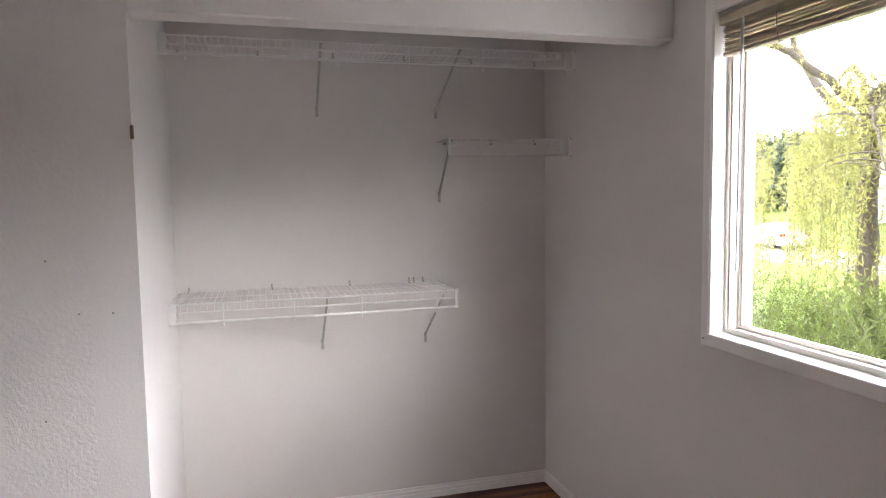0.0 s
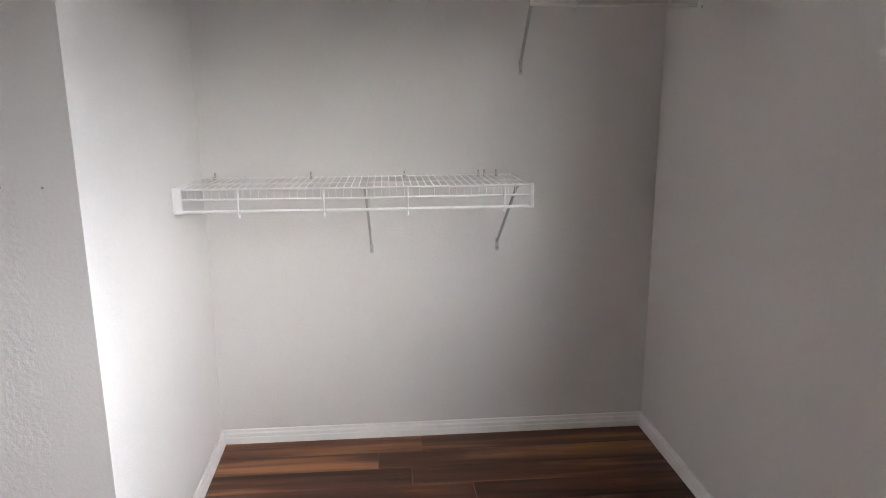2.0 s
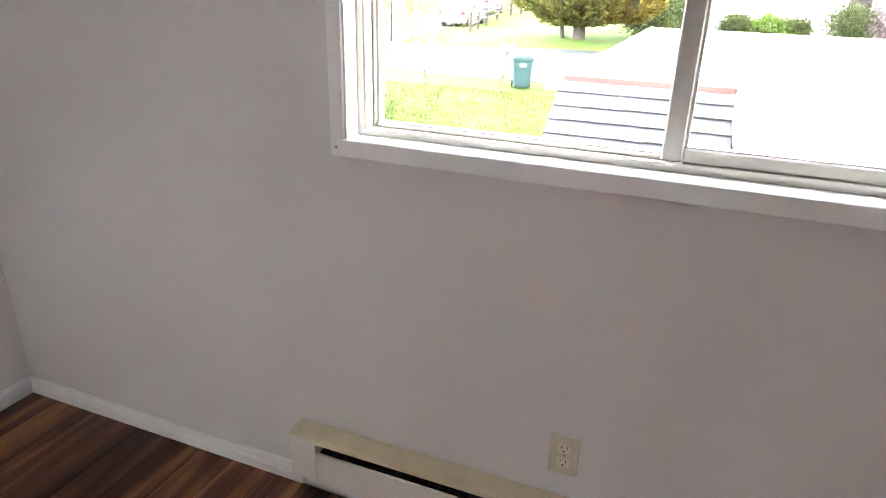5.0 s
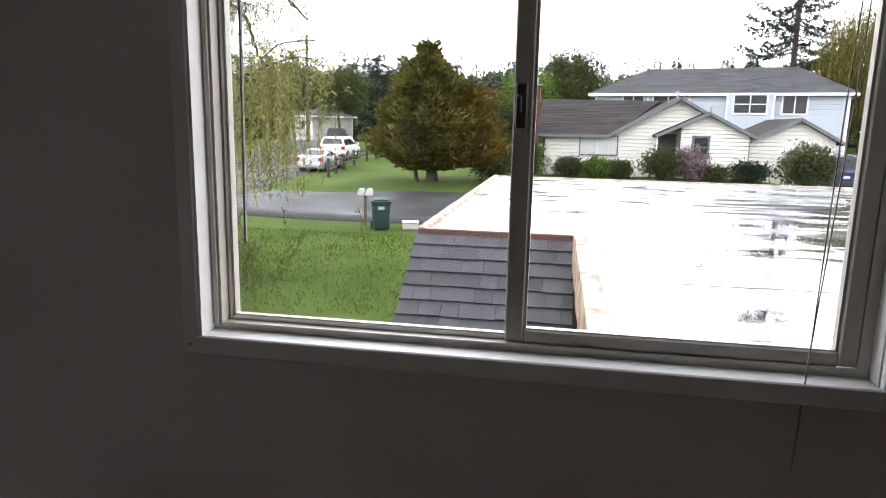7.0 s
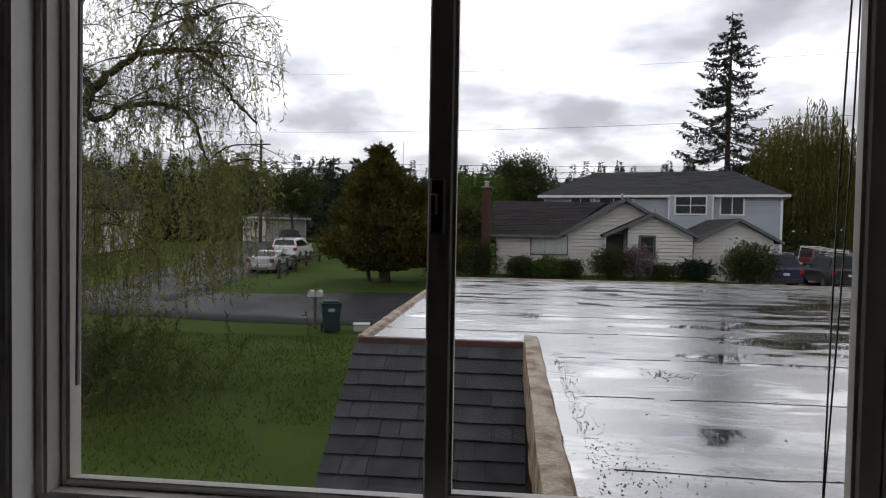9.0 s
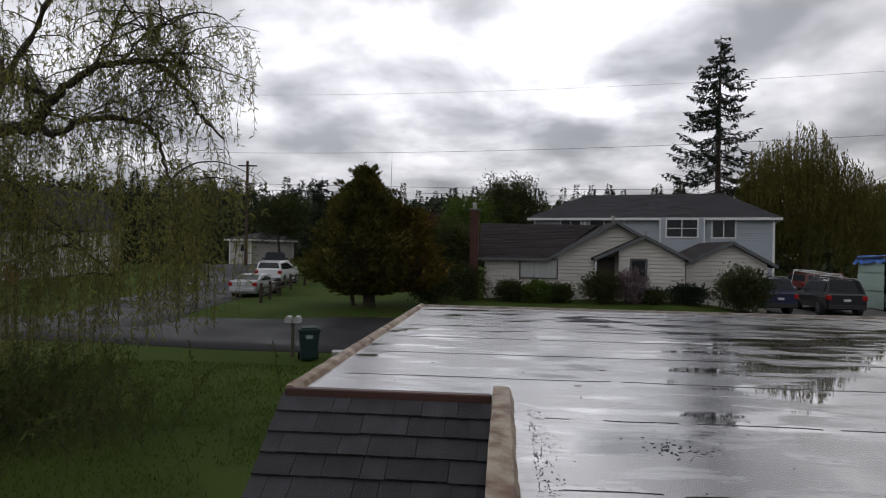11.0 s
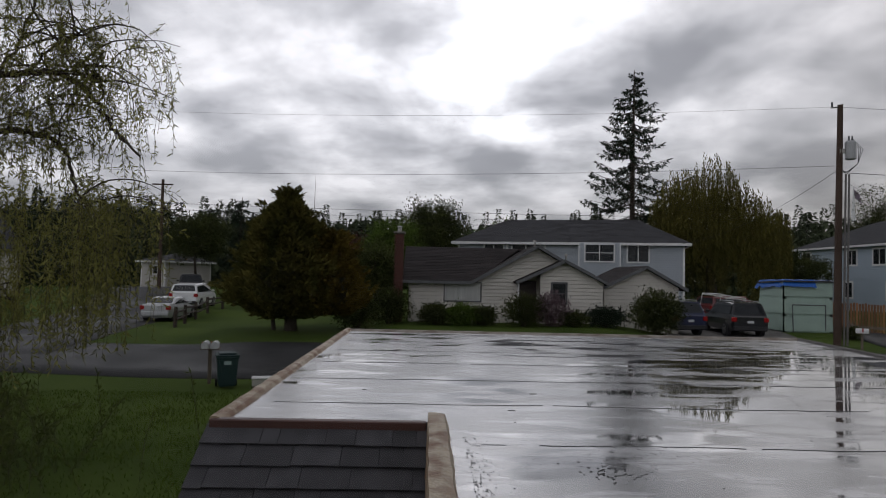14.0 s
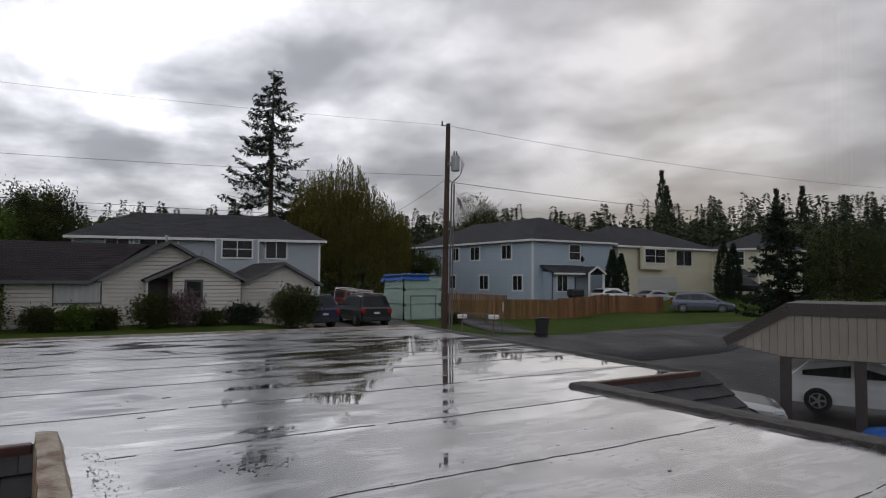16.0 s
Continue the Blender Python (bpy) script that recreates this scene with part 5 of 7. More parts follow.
LAMP_W = mat("head_lamp", (0.6, 0.62, 0.64), 0.1, 0.1, 10, 60, 0)
BLACKP = mat("black_plastic", (0.025, 0.025, 0.027), 0.5, 0.1, 10, 60, 0)
PLATE = mat("number_plate", (0.6, 0.62, 0.63), 0.4, 0.1, 10, 60, 0)

SHAPES = {
    "suv": (4.8, 1.9, 1.78, [(0, 0.62, 1.02), (0.10, 0.5, 1.10), (1.2, 0.5, 1.14), (2.4, 0.5, 1.12), (3.5, 0.5, 1.06), (4.5, 0.52, 0.98), (4.8, 0.62, 0.78)], [(0.12, 1.10), (0.42, 1.74), (1.4, 1.78), (2.7, 1.74), (3.55, 1.07)]),
    "van": (5.1, 1.95, 1.75, [(0, 0.6, 1.0), (0.12, 0.42, 1.06), (1.5, 0.42, 1.08), (3.0, 0.42, 1.04), (4.1, 0.42, 0.98), (4.9, 0.45, 0.84), (5.1, 0.55, 0.7)], [(0.12, 1.06), (0.5, 1.70), (1.6, 1.75), (3.0, 1.70), (4.15, 0.99)]),
    "hatch": (4.2, 1.75, 1.48, [(0, 0.55, 0.92), (0.12, 0.36, 1.0), (1.2, 0.36, 0.98), (2.3, 0.36, 0.94), (3.1, 0.36, 0.90), (3.95, 0.4, 0.76), (4.2, 0.5, 0.6)], [(0.1, 0.98), (0.55, 1.38), (1.4, 1.48), (2.3, 1.42), (3.2, 0.90)]),
    "coupe": (4.5, 1.75, 1.38, [(0, 0.5, 0.90), (0.1, 0.34, 0.98), (0.9, 0.34, 0.98), (2.0, 0.34, 0.92), (3.0, 0.34, 0.88), (4.2, 0.4, 0.72), (4.5, 0.48, 0.6)], [(0.55, 0.98), (1.35, 1.33), (1.9, 1.38), (2.4, 1.34), (3.25, 0.88)]),
    "pickup": (5.3, 1.9, 1.75, [(0, 0.6, 1.10), (0.1, 0.5, 1.14), (1.9, 0.5, 1.14), (2.9, 0.5, 1.12), (4.0, 0.5, 1.08), (5.0, 0.52, 0.98), (5.3, 0.62, 0.8)], [(0.1, 1.14), (0.3, 1.66), (1.6, 1.74), (3.1, 1.72), (3.95, 1.09)]),
}


def car(name, m, kind, paint, label, group="parked cars"):
    """A parked car: body lofted over its length, glazed cabin, wheels, lamps. Rear at local x = 0, front at x = L."""
    L, W, H, low, cab = SHAPES[kind]
    c = thing(name, m, label, "car", group)
    hw = W / 2

    def ring(x, z0, z1, w):
        return [(x, -w * 0.94, z0), (x, -w, z0 + (z1 - z0) * 0.35), (x, -w, z0 + (z1 - z0) * 0.72), (x, -w * 0.93, z1), (x, w * 0.93, z1), (x, w, z0 + (z1 - z0) * 0.72), (x, w, z0 + (z1 - z0) * 0.35), (x, w * 0.94, z0)]

    rings = []
    k = len(low)
    for i, (x, z0, z1) in enumerate(low):
        w = hw * (0.86 if i in (0, k - 1) else 0.97 if i in (1, k - 2) else 1.0)
        rings.append(ring(x, z0 * 0.62, z1, w))
    g = Geo()
    g.loft(rings)
    body = part("body", g, paint, c)
    # cabin: pillars and roof in paint, glass set in
    def lerp_cab(x):
        for (xa, za), (xb, zb) in zip(cab, cab[1:]):
            if xa <= x <= xb:
                return za + (zb - za) * (x - xa) / (xb - xa)
        return cab[-1][1]

    base = low[2][2] - 0.03
    rings = []
    for x, z in cab:
        t = max(0.0, (z - base) / (H - base))
        wt = hw * (0.94 - 0.17 * t)
        rings.append([(x, -hw * 0.93, base - 0.05), (x, -wt - 0.0, max(z - 0.06, base - 0.03)), (x, -wt * 0.88, z), (x, wt * 0.88, z), (x, wt, max(z - 0.06, base - 0.03)), (x, hw * 0.93, base - 0.05)])
    g = Geo()
    g.loft(rings)
    cabin = part("cabin", g, paint, c)
    xr, xf = cab[1][0], cab[-2][0]
    for side in (-1, 1):
        doors = 3 if kind in ("suv", "van") else 2
        xa, xb = cab[0][0] + 0.28, cab[-1][0] - 0.30
        for d in range(doors):
            x0, x1 = xa + (xb - xa) * d / doors + 0.04, xa + (xb - xa) * (d + 1) / doors - 0.04
            pts = []
            for x, topq in ((x0, 0), (x1, 0), (x1, 1), (x0, 1)):
                zt = min(lerp_cab(x) - 0.14, H - 0.16)
                z = base + 0.04 if not topq else max(zt, base + 0.06)
                t = (z - base) / (H - base)
                pts.append((x, side * (hw * (0.945 - 0.16 * t) + 0.012), z))
            g = Geo()
            g.prism(pts, (0, -side * 0.03, 0))
            part("side_window", g, CARGL, c)
    for (xa, za), (xb, zb), nm in ((cab[-2], cab[-1], "windscreen"), (cab[1], cab[0], "rear_window")):
        s = 1 if nm == "windscreen" else -1
        p0, p1 = Vector((xa, 0, za)), Vector((xb, 0, zb))
        a, b = p0.lerp(p1, 0.12), p0.lerp(p1, 0.86)
        nrm = Vector((p0.z - p1.z, 0, p1.x - p0.x)) * s
        nrm = Vector((abs(nrm.x) * s, 0, abs(nrm.z))).normalized() * 0.012
        g = Geo()
        g.prism([a + Vector((0, -hw * 0.66, 0)) + nrm, a + Vector((0, hw * 0.66, 0)) + nrm, b + Vector((0, hw * 0.80, 0)) + nrm, b + Vector((0, -hw * 0.80, 0)) + nrm], -nrm * 2)
        part(nm, g, CARGL, c)
    wr = 0.36 if kind in ("suv", "pickup", "van") else 0.31
    for x in (L * 0.19, L * 0.81):
        for side in (-1, 1):
            g = Geo()
            g.tube([(x, side * (hw - 0.20), wr), (x, side * (hw + 0.012), wr)], wr + 0.045, 18)
            part("wheel_arch", g, BLACKP, c)
            g = Geo()
            g.tube([(x, side * (hw - 0.19), wr), (x, side * (hw - 0.17), wr), (x, side * (hw + 0.01), wr), (x, side * (hw + 0.03), wr)], [wr * 0.9, wr, wr, wr * 0.9], 18)
            w = part("wheel", g, TYRE, c)
            g = Geo()
            g.tube([(x, side * (hw + 0.03), wr), (x, side * (hw + 0.036), wr)], wr * 0.2, 10)
            for sp in range(5):
                a = sp * 1.2566
                d = Vector((math.cos(a), 0, math.sin(a)))
                q = Vector((-d.z, 0, d.x)) * 0.03
                o = Vector((x, side * (hw + 0.031), wr))
                g.prism([o + q, o - q, o + d * wr * 0.66 - q, o + d * wr * 0.66 + q], (0, side * 0.006, 0))
            g.loft([[(x + math.cos(t) * wr * r, side * (hw + o), wr + math.sin(t) * wr * r) for t in [i * 6.28319 / 18 for i in range(18)]] for r, o in ((0.62, 0.03), (0.62, 0.038), (0.70, 0.038), (0.70, 0.03))], False)
            part("rim", g, RIM, w)
    zt = low[1][2] - 0.16
    for side in (-1, 1):
        g = Geo()
        g.cbox(-0.02, 0.16, side * hw * 0.84 - 0.13, side * hw * 0.84 + 0.13, zt - 0.16, zt + 0.08, 0.03)
        part("tail_lamp", g, LAMP_R, c)
        g = Geo()
        g.cbox(L - 0.28, L - 0.02, side * hw * 0.76 - 0.16, side * hw * 0.76 + 0.16, low[-1][2] - 0.10, low[-1][2] + 0.05, 0.03)
        part("headlight", g, LAMP_W, c)
        g = Geo()
        xm = cab[-1][0] - 0.35
        g.cbox(xm - 0.08, xm + 0.08, side * (hw + 0.10) - 0.09, side * (hw + 0.10) + 0.09, base - 0.0, base + 0.15, 0.03)
        part("mirror", g, paint, c)
    g = Geo()
    g.cbox(-0.06, 0.12, -hw * 0.9, hw * 0.9, 0.34, 0.56, 0.03)
    part("rear_bumper", g, paint if kind in ("hatch", "coupe", "van") else BLACKP, c)
    g = Geo()
    g.cbox(L - 0.12, L + 0.05, -hw * 0.86, hw * 0.86, 0.30, 0.52, 0.03)
    part("front_bumper", g, paint if kind in ("hatch", "coupe", "van") else BLACKP, c)
    g = Geo()
    g.cbox(-0.045 - (0.02 if kind == "hatch" else 0), -0.0, -0.16, 0.16, 0.72, 0.84, 0.005)
    part("plate", g, PLATE, c)
    if kind in ("suv", "van"):
        for side in (-1, 1):
            g = Geo()
            g.tube([(xr + 0.1, side * hw * 0.66, H - 0.03), (xr + 0.2, side * hw * 0.66, H + 0.05), (xf - 0.2, side * hw * 0.66, H + 0.04), (xf - 0.1, side * hw * 0.66, H - 0.05)], 0.022, 6)
            part("roof_rail", g, RIM, c)
    return c


def cpaint(name, col, metal=0.0):
    return mat(name, col, 0.28, 0.04, 2, 40, 0, metal=metal, coat=0.6)


P_NAVY, P_BLACK = cpaint("navy_paint", (0.012, 0.018, 0.06)), cpaint("black_paint", (0.012, 0.013, 0.016))
P_SILV, P_WHITE = cpaint("silver_paint", (0.50, 0.51, 0.52), 0.4), cpaint("white_paint", (0.82, 0.83, 0.84))
P_VAN, P_RED = cpaint("blue_grey_paint", (0.15, 0.17, 0.22), 0.4), cpaint("dark_red_paint", (0.14, 0.02, 0.02))


def ground_pose(x, y, rz):
    return pose(x, y, gz(x, y) + 0.04, 0, 0, rz)


car("car", ground_pose(33.4, -15.9, 8), "suv", P_NAVY, "dark blue SUV parked on the gravel drive")
car("car", ground_pose(33.2, -18.9, -4), "suv", P_BLACK, "black SUV parked on the gravel drive")
car("car", ground_pose(38.0, 13.3, 0), "coupe", P_SILV, "silver coupe parked at the kerb of the side street")
car("car", ground_pose(44.2, 14.0, 4), "pickup", P_WHITE, "white pickup with a canopy parked on the side street")
car("car", ground_pose(54, 17.0, 20), "suv", P_BLACK, "dark SUV parked farther up the side street")
car("car", ground_pose(38.0, -50.2, -143.8), "van", P_VAN, "blue-grey minivan parked on the grass verge")
car("car", ground_pose(40.5, -60.5, -144), "suv", P_BLACK, "black SUV parked before the yellow house")
car("car", pose(11.0, -21.5, -2.1, 0, 0, CPA), "hatch", P_WHITE, "white hatchback parked under the carport")
car("car", ground_pose(42.5, -45.5, -92), "hatch", P_WHITE, "white car parked behind the cedar fence")
car("car", ground_pose(42.8, -51.5, -92), "coupe", P_SILV, "silver car parked behind the cedar fence")
car("car", ground_pose(44.0, -21.0, -70), "pickup", P_RED, "dark red pickup with a ladder rack behind the SUVs")
car("car", ground_pose(12.95, -15.55, -141), "coupe", P_SILV, "silver car close under the flat roof edge")
car("car", ground_pose(26.5, 26, 78), "coupe", P_WHITE, "white car seen behind the willow")
# ladder rack leaning over the pickup
rk = thing("ladder_rack", pose(41.5, -20.4, gz(41.5, -20.4) + 1.2, 0, 8, -60), "white tubular rack on the pickup", "rack")
for y in (-0.7, 0.7):
    g = Geo()
    g.tube([(0, y, 0), (0.1, y, 0.75), (2.6, y, 0.85), (2.7, y, 0)], 0.035, 6)
    part("side_bar", g, TRIMW, rk)
for x in (0.1, 0.9, 1.8, 2.6):
    g = Geo()
    g.tube([(x, -0.7, 0.78), (x, 0.7, 0.80)], 0.03, 6)
    part("cross_bar", g, TRIMW, rk)

# ---- bins, mailboxes, box, sign, poles ----
BINM = mat("green_bin_plastic", (0.018, 0.046, 0.048), 0.5, 0.08, 4, 60, 0.1)


def wheelie_bin(x, y, rz, label, material, s=1.0):
    b = thing("wheelie_bin", pose(x, y, gz(x, y) + 0.01, 0, 0, rz) @ Matrix.Scale(s, 4), label, "bin", "refuse bins")
    g = Geo()
    sect = [(0.22, 0.06), (0.24, 0.12), (0.30, 0.86), (0.32, 0.88), (0.32, 0.93)]
    g.loft([[(-a * 1.1, -a, z), (a * 1.05, -a, z), (a * 1.05, a, z), (-a * 1.1, a, z)] for a, z in sect])
    part("body", g, material, b)
    g = Geo()
    g.cbox(-0.38, 0.37, -0.34, 0.34, 0.935, 0.985, 0.02)
    g.cbox(-0.30, 0.30, -0.26, 0.26, 0.985, 1.03, 0.03)
    part("lid", g, material, b)
    g = Geo()
    g.tube([(0.40, -0.28, 0.92), (0.43, -0.28, 0.95), (0.43, 0.28, 0.95), (0.40, 0.28, 0.92)], 0.018, 6)
    part("handle", g, BLACKP, b)
    for sd in (-1, 1):
        g = Geo()
        g.tube([(0.24, sd * 0.25, 0.13), (0.24, sd * 0.31, 0.13)], 0.13, 14)
        part("wheel", g, TYRE, b)
    g = Geo()
    g.box(-0.331, -0.325, -0.10, 0.10, 0.70, 0.80)
    part("label_patch", g, mat("bin_label", (0.35, 0.45, 0.45), 0.5, 0.1, 20, 60, 0), b)
    return b


wheelie_bin(19.55, 3.60, 20, "dark green wheelie bin standing at the roadside", BINM)
wheelie_bin(27.0, -25.7, 60, "black wheelie bin beside the road", BLACKP)
MBOX = mat("mailbox_metal", (0.62, 0.63, 0.64), 0.4, 0.08, 6, 60, 0.05, metal=0.3)


def mailbox(x, y, rz, label, boxes=2, h=1.05):
    b = thing("mailbox", pose(x, y, gz(x, y), 0, 0, rz), label, "mailbox", "roadside mailboxes")
    g = Geo()
    g.cbox(-0.05, 0.05, -0.05, 0.05, -0.1, h, 0.008)
    part("post", g, mat("grey_wood", (0.16, 0.13, 0.10)), b)
    g = Geo()
    g.box(-0.2, 0.2, -0.14 * boxes, 0.14 * boxes, h, h + 0.03)
    part("shelf", g, mat("grey_wood", (0.16, 0.13, 0.10)), b)
    for i in range(boxes):
        y0 = (i - (boxes - 1) / 2) * 0.27
        g = Geo()
        prof = [(y0 - 0.1, h + 0.03), (y0 + 0.1, h + 0.03)] + [(y0 + 0.1 * math.cos(t), h + 0.14 + 0.1 * math.sin(t)) for t in [j * 3.14159 / 8 for j in range(9)]]
        g.prism([(-0.24, a, z) for a, z in prof], (0.48, 0, 0))
        bx = part("box", g, MBOX, b)
        d = Geo()
        d.prism([(-0.25, y0 + (a - y0) * 1.03, z) for a, z in prof], (0.012, 0, 0))
        part("door", d, MBOX, bx)
        f = Geo()
        f.box(-0.05, 0.0, y0 + 0.102, y0 + 0.108, h + 0.08, h + 0.24)
        part("flag", f, mat("flag_red", (0.4, 0.03, 0.03), 0.5, 0.1, 10, 50, 0), bx)
    return b


mailbox(20.15, 4.30, 10, "two white mailboxes on one wooden post")
mailbox(27.6, -22.9, 60, "grey mailboxes on a post beyond the roof edge", 2, 0.8)
mailbox(28.6, -21.6, 60, "single white mailbox on a post", 1, 0.7)
g = Geo()
g.cbox(-0.19, 0.19, -0.26, 0.26, 0.0, 0.20, 0.025)
bx = thing("storage_box", pose(19.7, 2.62, gz(19.7, 2.62) + 0.05, 0, 0, 12), "white lidded box standing low at the edge of the lawn", "box")
part("body", g, SID_W, bx)
g = Geo()
g.cbox(-0.21, 0.21, -0.28, 0.28, 0.203, 0.25, 0.018)
part("lid", g, TRIMW, bx)
g = Geo()
g.cbox(-0.17, 0.17, -0.24, 0.24, -0.10, -0.002, 0.02)
part("stand", g, mat("grey_wood", (0.16, 0.13, 0.10)), bx)

POLEM = mat("creosote_pole", (0.075, 0.048, 0.035), 0.85, 0.25, 2, 30, 0.4, stretch=(1, 1, 0.15))
px_, py_ = 30.0, -21.35
pole = thing("utility_pole", pose(px_, py_, gz(px_, py_)), "brown wooden utility pole with a grey transformer", "utility pole")
g = Geo()
g.tube([(0.05, -0.05, -0.5), (0.02, -0.1, 5), (0, -0.2, 11.3)], [0.17, 0.155, 0.12], 12)
part("pole", g, POLEM, pole)
g = Geo()
g.tube([(-0.1, -0.62, 8.7), (-0.1, -0.62, 8.75), (-0.1, -0.62, 9.5), (-0.1, -0.62, 9.58)], [0.2, 0.24, 0.24, 0.18], 14)
tf = part("transformer", g, mat("transformer_grey", (0.42, 0.43, 0.44), 0.45, 0.08, 3, 40, 0.05), pole, "grey transformer can")
for dy in (-0.08, 0.08):
    g = Geo()
    g.tube([(-0.1, -0.62 + dy, 9.58), (-0.1, -0.62 + dy, 9.82)], [0.05, 0.03], 8)
    part("bushing", g, TRIMG, tf)
g = Geo()
g.cbox(-0.12, -0.02, -0.5, -0.1, 9.0, 9.2, 0.01)
part("bracket", g, STEEL, pole)
g = Geo()
g.tube([(0.02, 0.25, 11.15), (0, -0.2, 11.2), (-0.02, -0.32, 11.35)], 0.03, 6)
part("top_arm", g, STEEL, pole)
g = Geo()
g.tube([(-0.2, 0.32, 11.15), (-0.2, 0.32, 11.35)], [0.05, 0.04], 8)
part("insulator", g, TRIMG, pole)
for k, off in enumerate((-0.36, -0.52)):
    g = Geo()
    g.tube([(-0.15, off, 8.0), (-0.12, off + 0.05, 4), (-0.1, off + 0.08, 0.0)], 0.045, 7)
    part("conduit", g, mat("conduit_grey", (0.16, 0.15, 0.145), 0.6, 0.1, 3, 30, 0), pole)
for k in range(3):
    g = Geo()
    g.tube([(-0.1, -0.55 - 0.1 * k, 9.65), (-0.2, -0.95 - 0.1 * k, 9.2), (-0.2, -0.9, 8.5), (-0.15, -0.4, 8.1 - 0.05 * k), (-0.1, -0.2, 8.2)], 0.014, 5)
    part("drop_wire", g, BLACKP, pole)

WIREM = mat("black_cable", (0.012, 0.012, 0.013), 0.6, 0.1, 5, 30, 0)


def cable(a, b, sag, r=0.009):
    a, b = Vector(a), Vector(b)
    g = Geo()
    g.tube([a.lerp(b, t) - Vector((0, 0, sag * 4 * t * (1 - t))) for t in [i / 24 for i in range(25)]], r, 5)
    return whole("power_cable", g, WIREM, "thin black overhead cable", "cable", group="overhead cables")


pz = gz(px_, py_)
cable((30, -21.3, pz + 11.2), (46, 40, 13.6), 1.0, 0.006)
cable((30, -21.3, pz + 11.2), (24, -90, 11.0), 1.2)
cable((30, -21.3, pz + 8.4), (47, 40, 9.4), 0.9, 0.009)
cable((30, -21.3, pz + 8.1), (24, -90, 8.2), 1.2, 0.014)
cable((30, -21.4, pz + 8.2), (44.6, -19.8, 4.2), 0.6)
for z in (7.0, 7.6, 8.2):
    cable((62, 60, z + 0.6), (66, -30, z), 0.5, 0.018)
cable((30, -21.5, pz + 7.8), (45, -45.0, 4.9), 0.8)
cable((24, -30, 6.3), (40, -64, 5.2), 1.1)
cable((24, -30, 5.9), (40, -66, 4.4), 1.2)
for x, y, h in ((58, 21.2, 9.6), (64, 12.0, 8.6)):
    pl = thing("utility_pole", pose(x, y, gz(x, y)), "slender wooden utility pole up the side street", "utility pole")
    g = Geo()
    g.tube([(0, 0, -0.3), (0, 0, h)], [0.17, 0.12], 9)
    part("pole", g, POLEM, pl)
    g = Geo()
    g.box(-0.06, 0.06, -0.9, 0.9, h - 0.5, h - 0.38)
    part("crossarm", g, POLEM, pl)
    g = Geo()
    g.tube([(0, 0, h - 3.2), (-0.4, -0.9, h - 2.7), (-0.5, -1.3, h - 2.75)], 0.04, 6)
    part("lamp_arm", g, STEEL, pl)

# stop sign under the willow
st = thing("stop_sign", pose(24.6, 17.4, gz(24.6, 17.4), 0, 0, -8), "red octagonal stop sign on a post behind the willow", "sign")
g = Geo()
g.box(0.0, 0.05, -0.025, 0.025, 0, 2.3)
part("post", g, STEEL, st)
g = Geo()
g.prism([(-0.01, 0.41 * math.cos(t), 2.05 + 0.41 * math.sin(t)) for t in [math.pi / 8 + i * math.pi / 4 for i in range(8)]], (0.008, 0, 0))
pn = part("panel", g, mat("stop_red", (0.30, 0.02, 0.025), 0.45, 0.05, 3, 30, 0), st)
tc = bpy.data.curves.new("stop_text", "FONT")
tc.body, tc.size, tc.align_x, tc.align_y, tc.extrude = "STOP", 0.30, "CENTER", "CENTER", 0.002
tob = bpy.data.objects.new("stop_text", tc)
tme = bpy.data.meshes.new_from_object(tob)
tme.materials.append(TRIMW)
lt = new("lettering", tme)
lt.parent = pn
lt.matrix_local = pose(-0.015, 0, 2.05) @ Matrix(((0, 0, -1, 0), (-1, 0, 0, 0), (0, 1, 0, 0), (0, 0, 0, 1)))
bpy.data.objects.remove(tob)

# slim marker post by the mailboxes
mk = thing("marker_post", pose(27.9, -23.75, gz(27.9, -23.75)), "slim dark post with a small pale plate beside the mailboxes", "post")
g = Geo()
g.tube([(0, 0, -0.2), (0.01, 0.0, 1.75)], 0.028, 7)
part("post", g, TRIMG, mk)
g = Geo()
g.cbox(-0.04, -0.028, -0.06, 0.06, 1.25, 1.75, 0.004)
part("plate", g, mat("pale_plate", (0.50, 0.46, 0.36), 0.5, 0.1, 8, 40, 0), mk)
# tarp-covered heap by the carport
hp = thing("tarp_heap", ground_pose(7.5, -19.8, 25), "low heap under a crumpled bright blue tarp beside the carport", "tarp")
n = 12
vs = []
random.seed(31)
for i in range(n + 1):
    for j in range(n + 1):
        u, v = i / n * 2 - 1, j / n * 2 - 1
        vs.append((u * 0.7, v * 0.45, max(0.0, 0.26 * (1 - u ** 4) * (1 - v ** 4)) + random.uniform(0, 0.05)))
g = Geo()
g.add(vs, [(i * (n + 1) + j, (i + 1) * (n + 1) + j, (i + 1) * (n + 1) + j + 1, i * (n + 1) + j + 1) for i in range(n) for j in range(n)])
part("cover", g, TARP, hp)

# white steeple and flagpole far off
sp = thing("steeple", pose(118, -80.5, -1), "distant white steeple with a flag", "steeple")
g = Geo()
g.box(-0.8, 0.8, -0.8, 0.8, 0, 14)
part("tower", g, SID_W, sp)
g = Geo()
g.tube([(0, 0, 14), (0, 0, 21)], [0.45, 0.06], 8)
part("spire", g, TRIMW, sp)
g = Geo()
g.prism([(0, 0, 20.5), (0, -1.2, 19.4), (0, -1.6, 17.6), (0, -0.3, 18.8)], (0.05, 0, 0))
part("flag", g, mat("flag_cloth", (0.25, 0.2, 0.25), 0.8, 0.3, 1, 10, 0), sp)
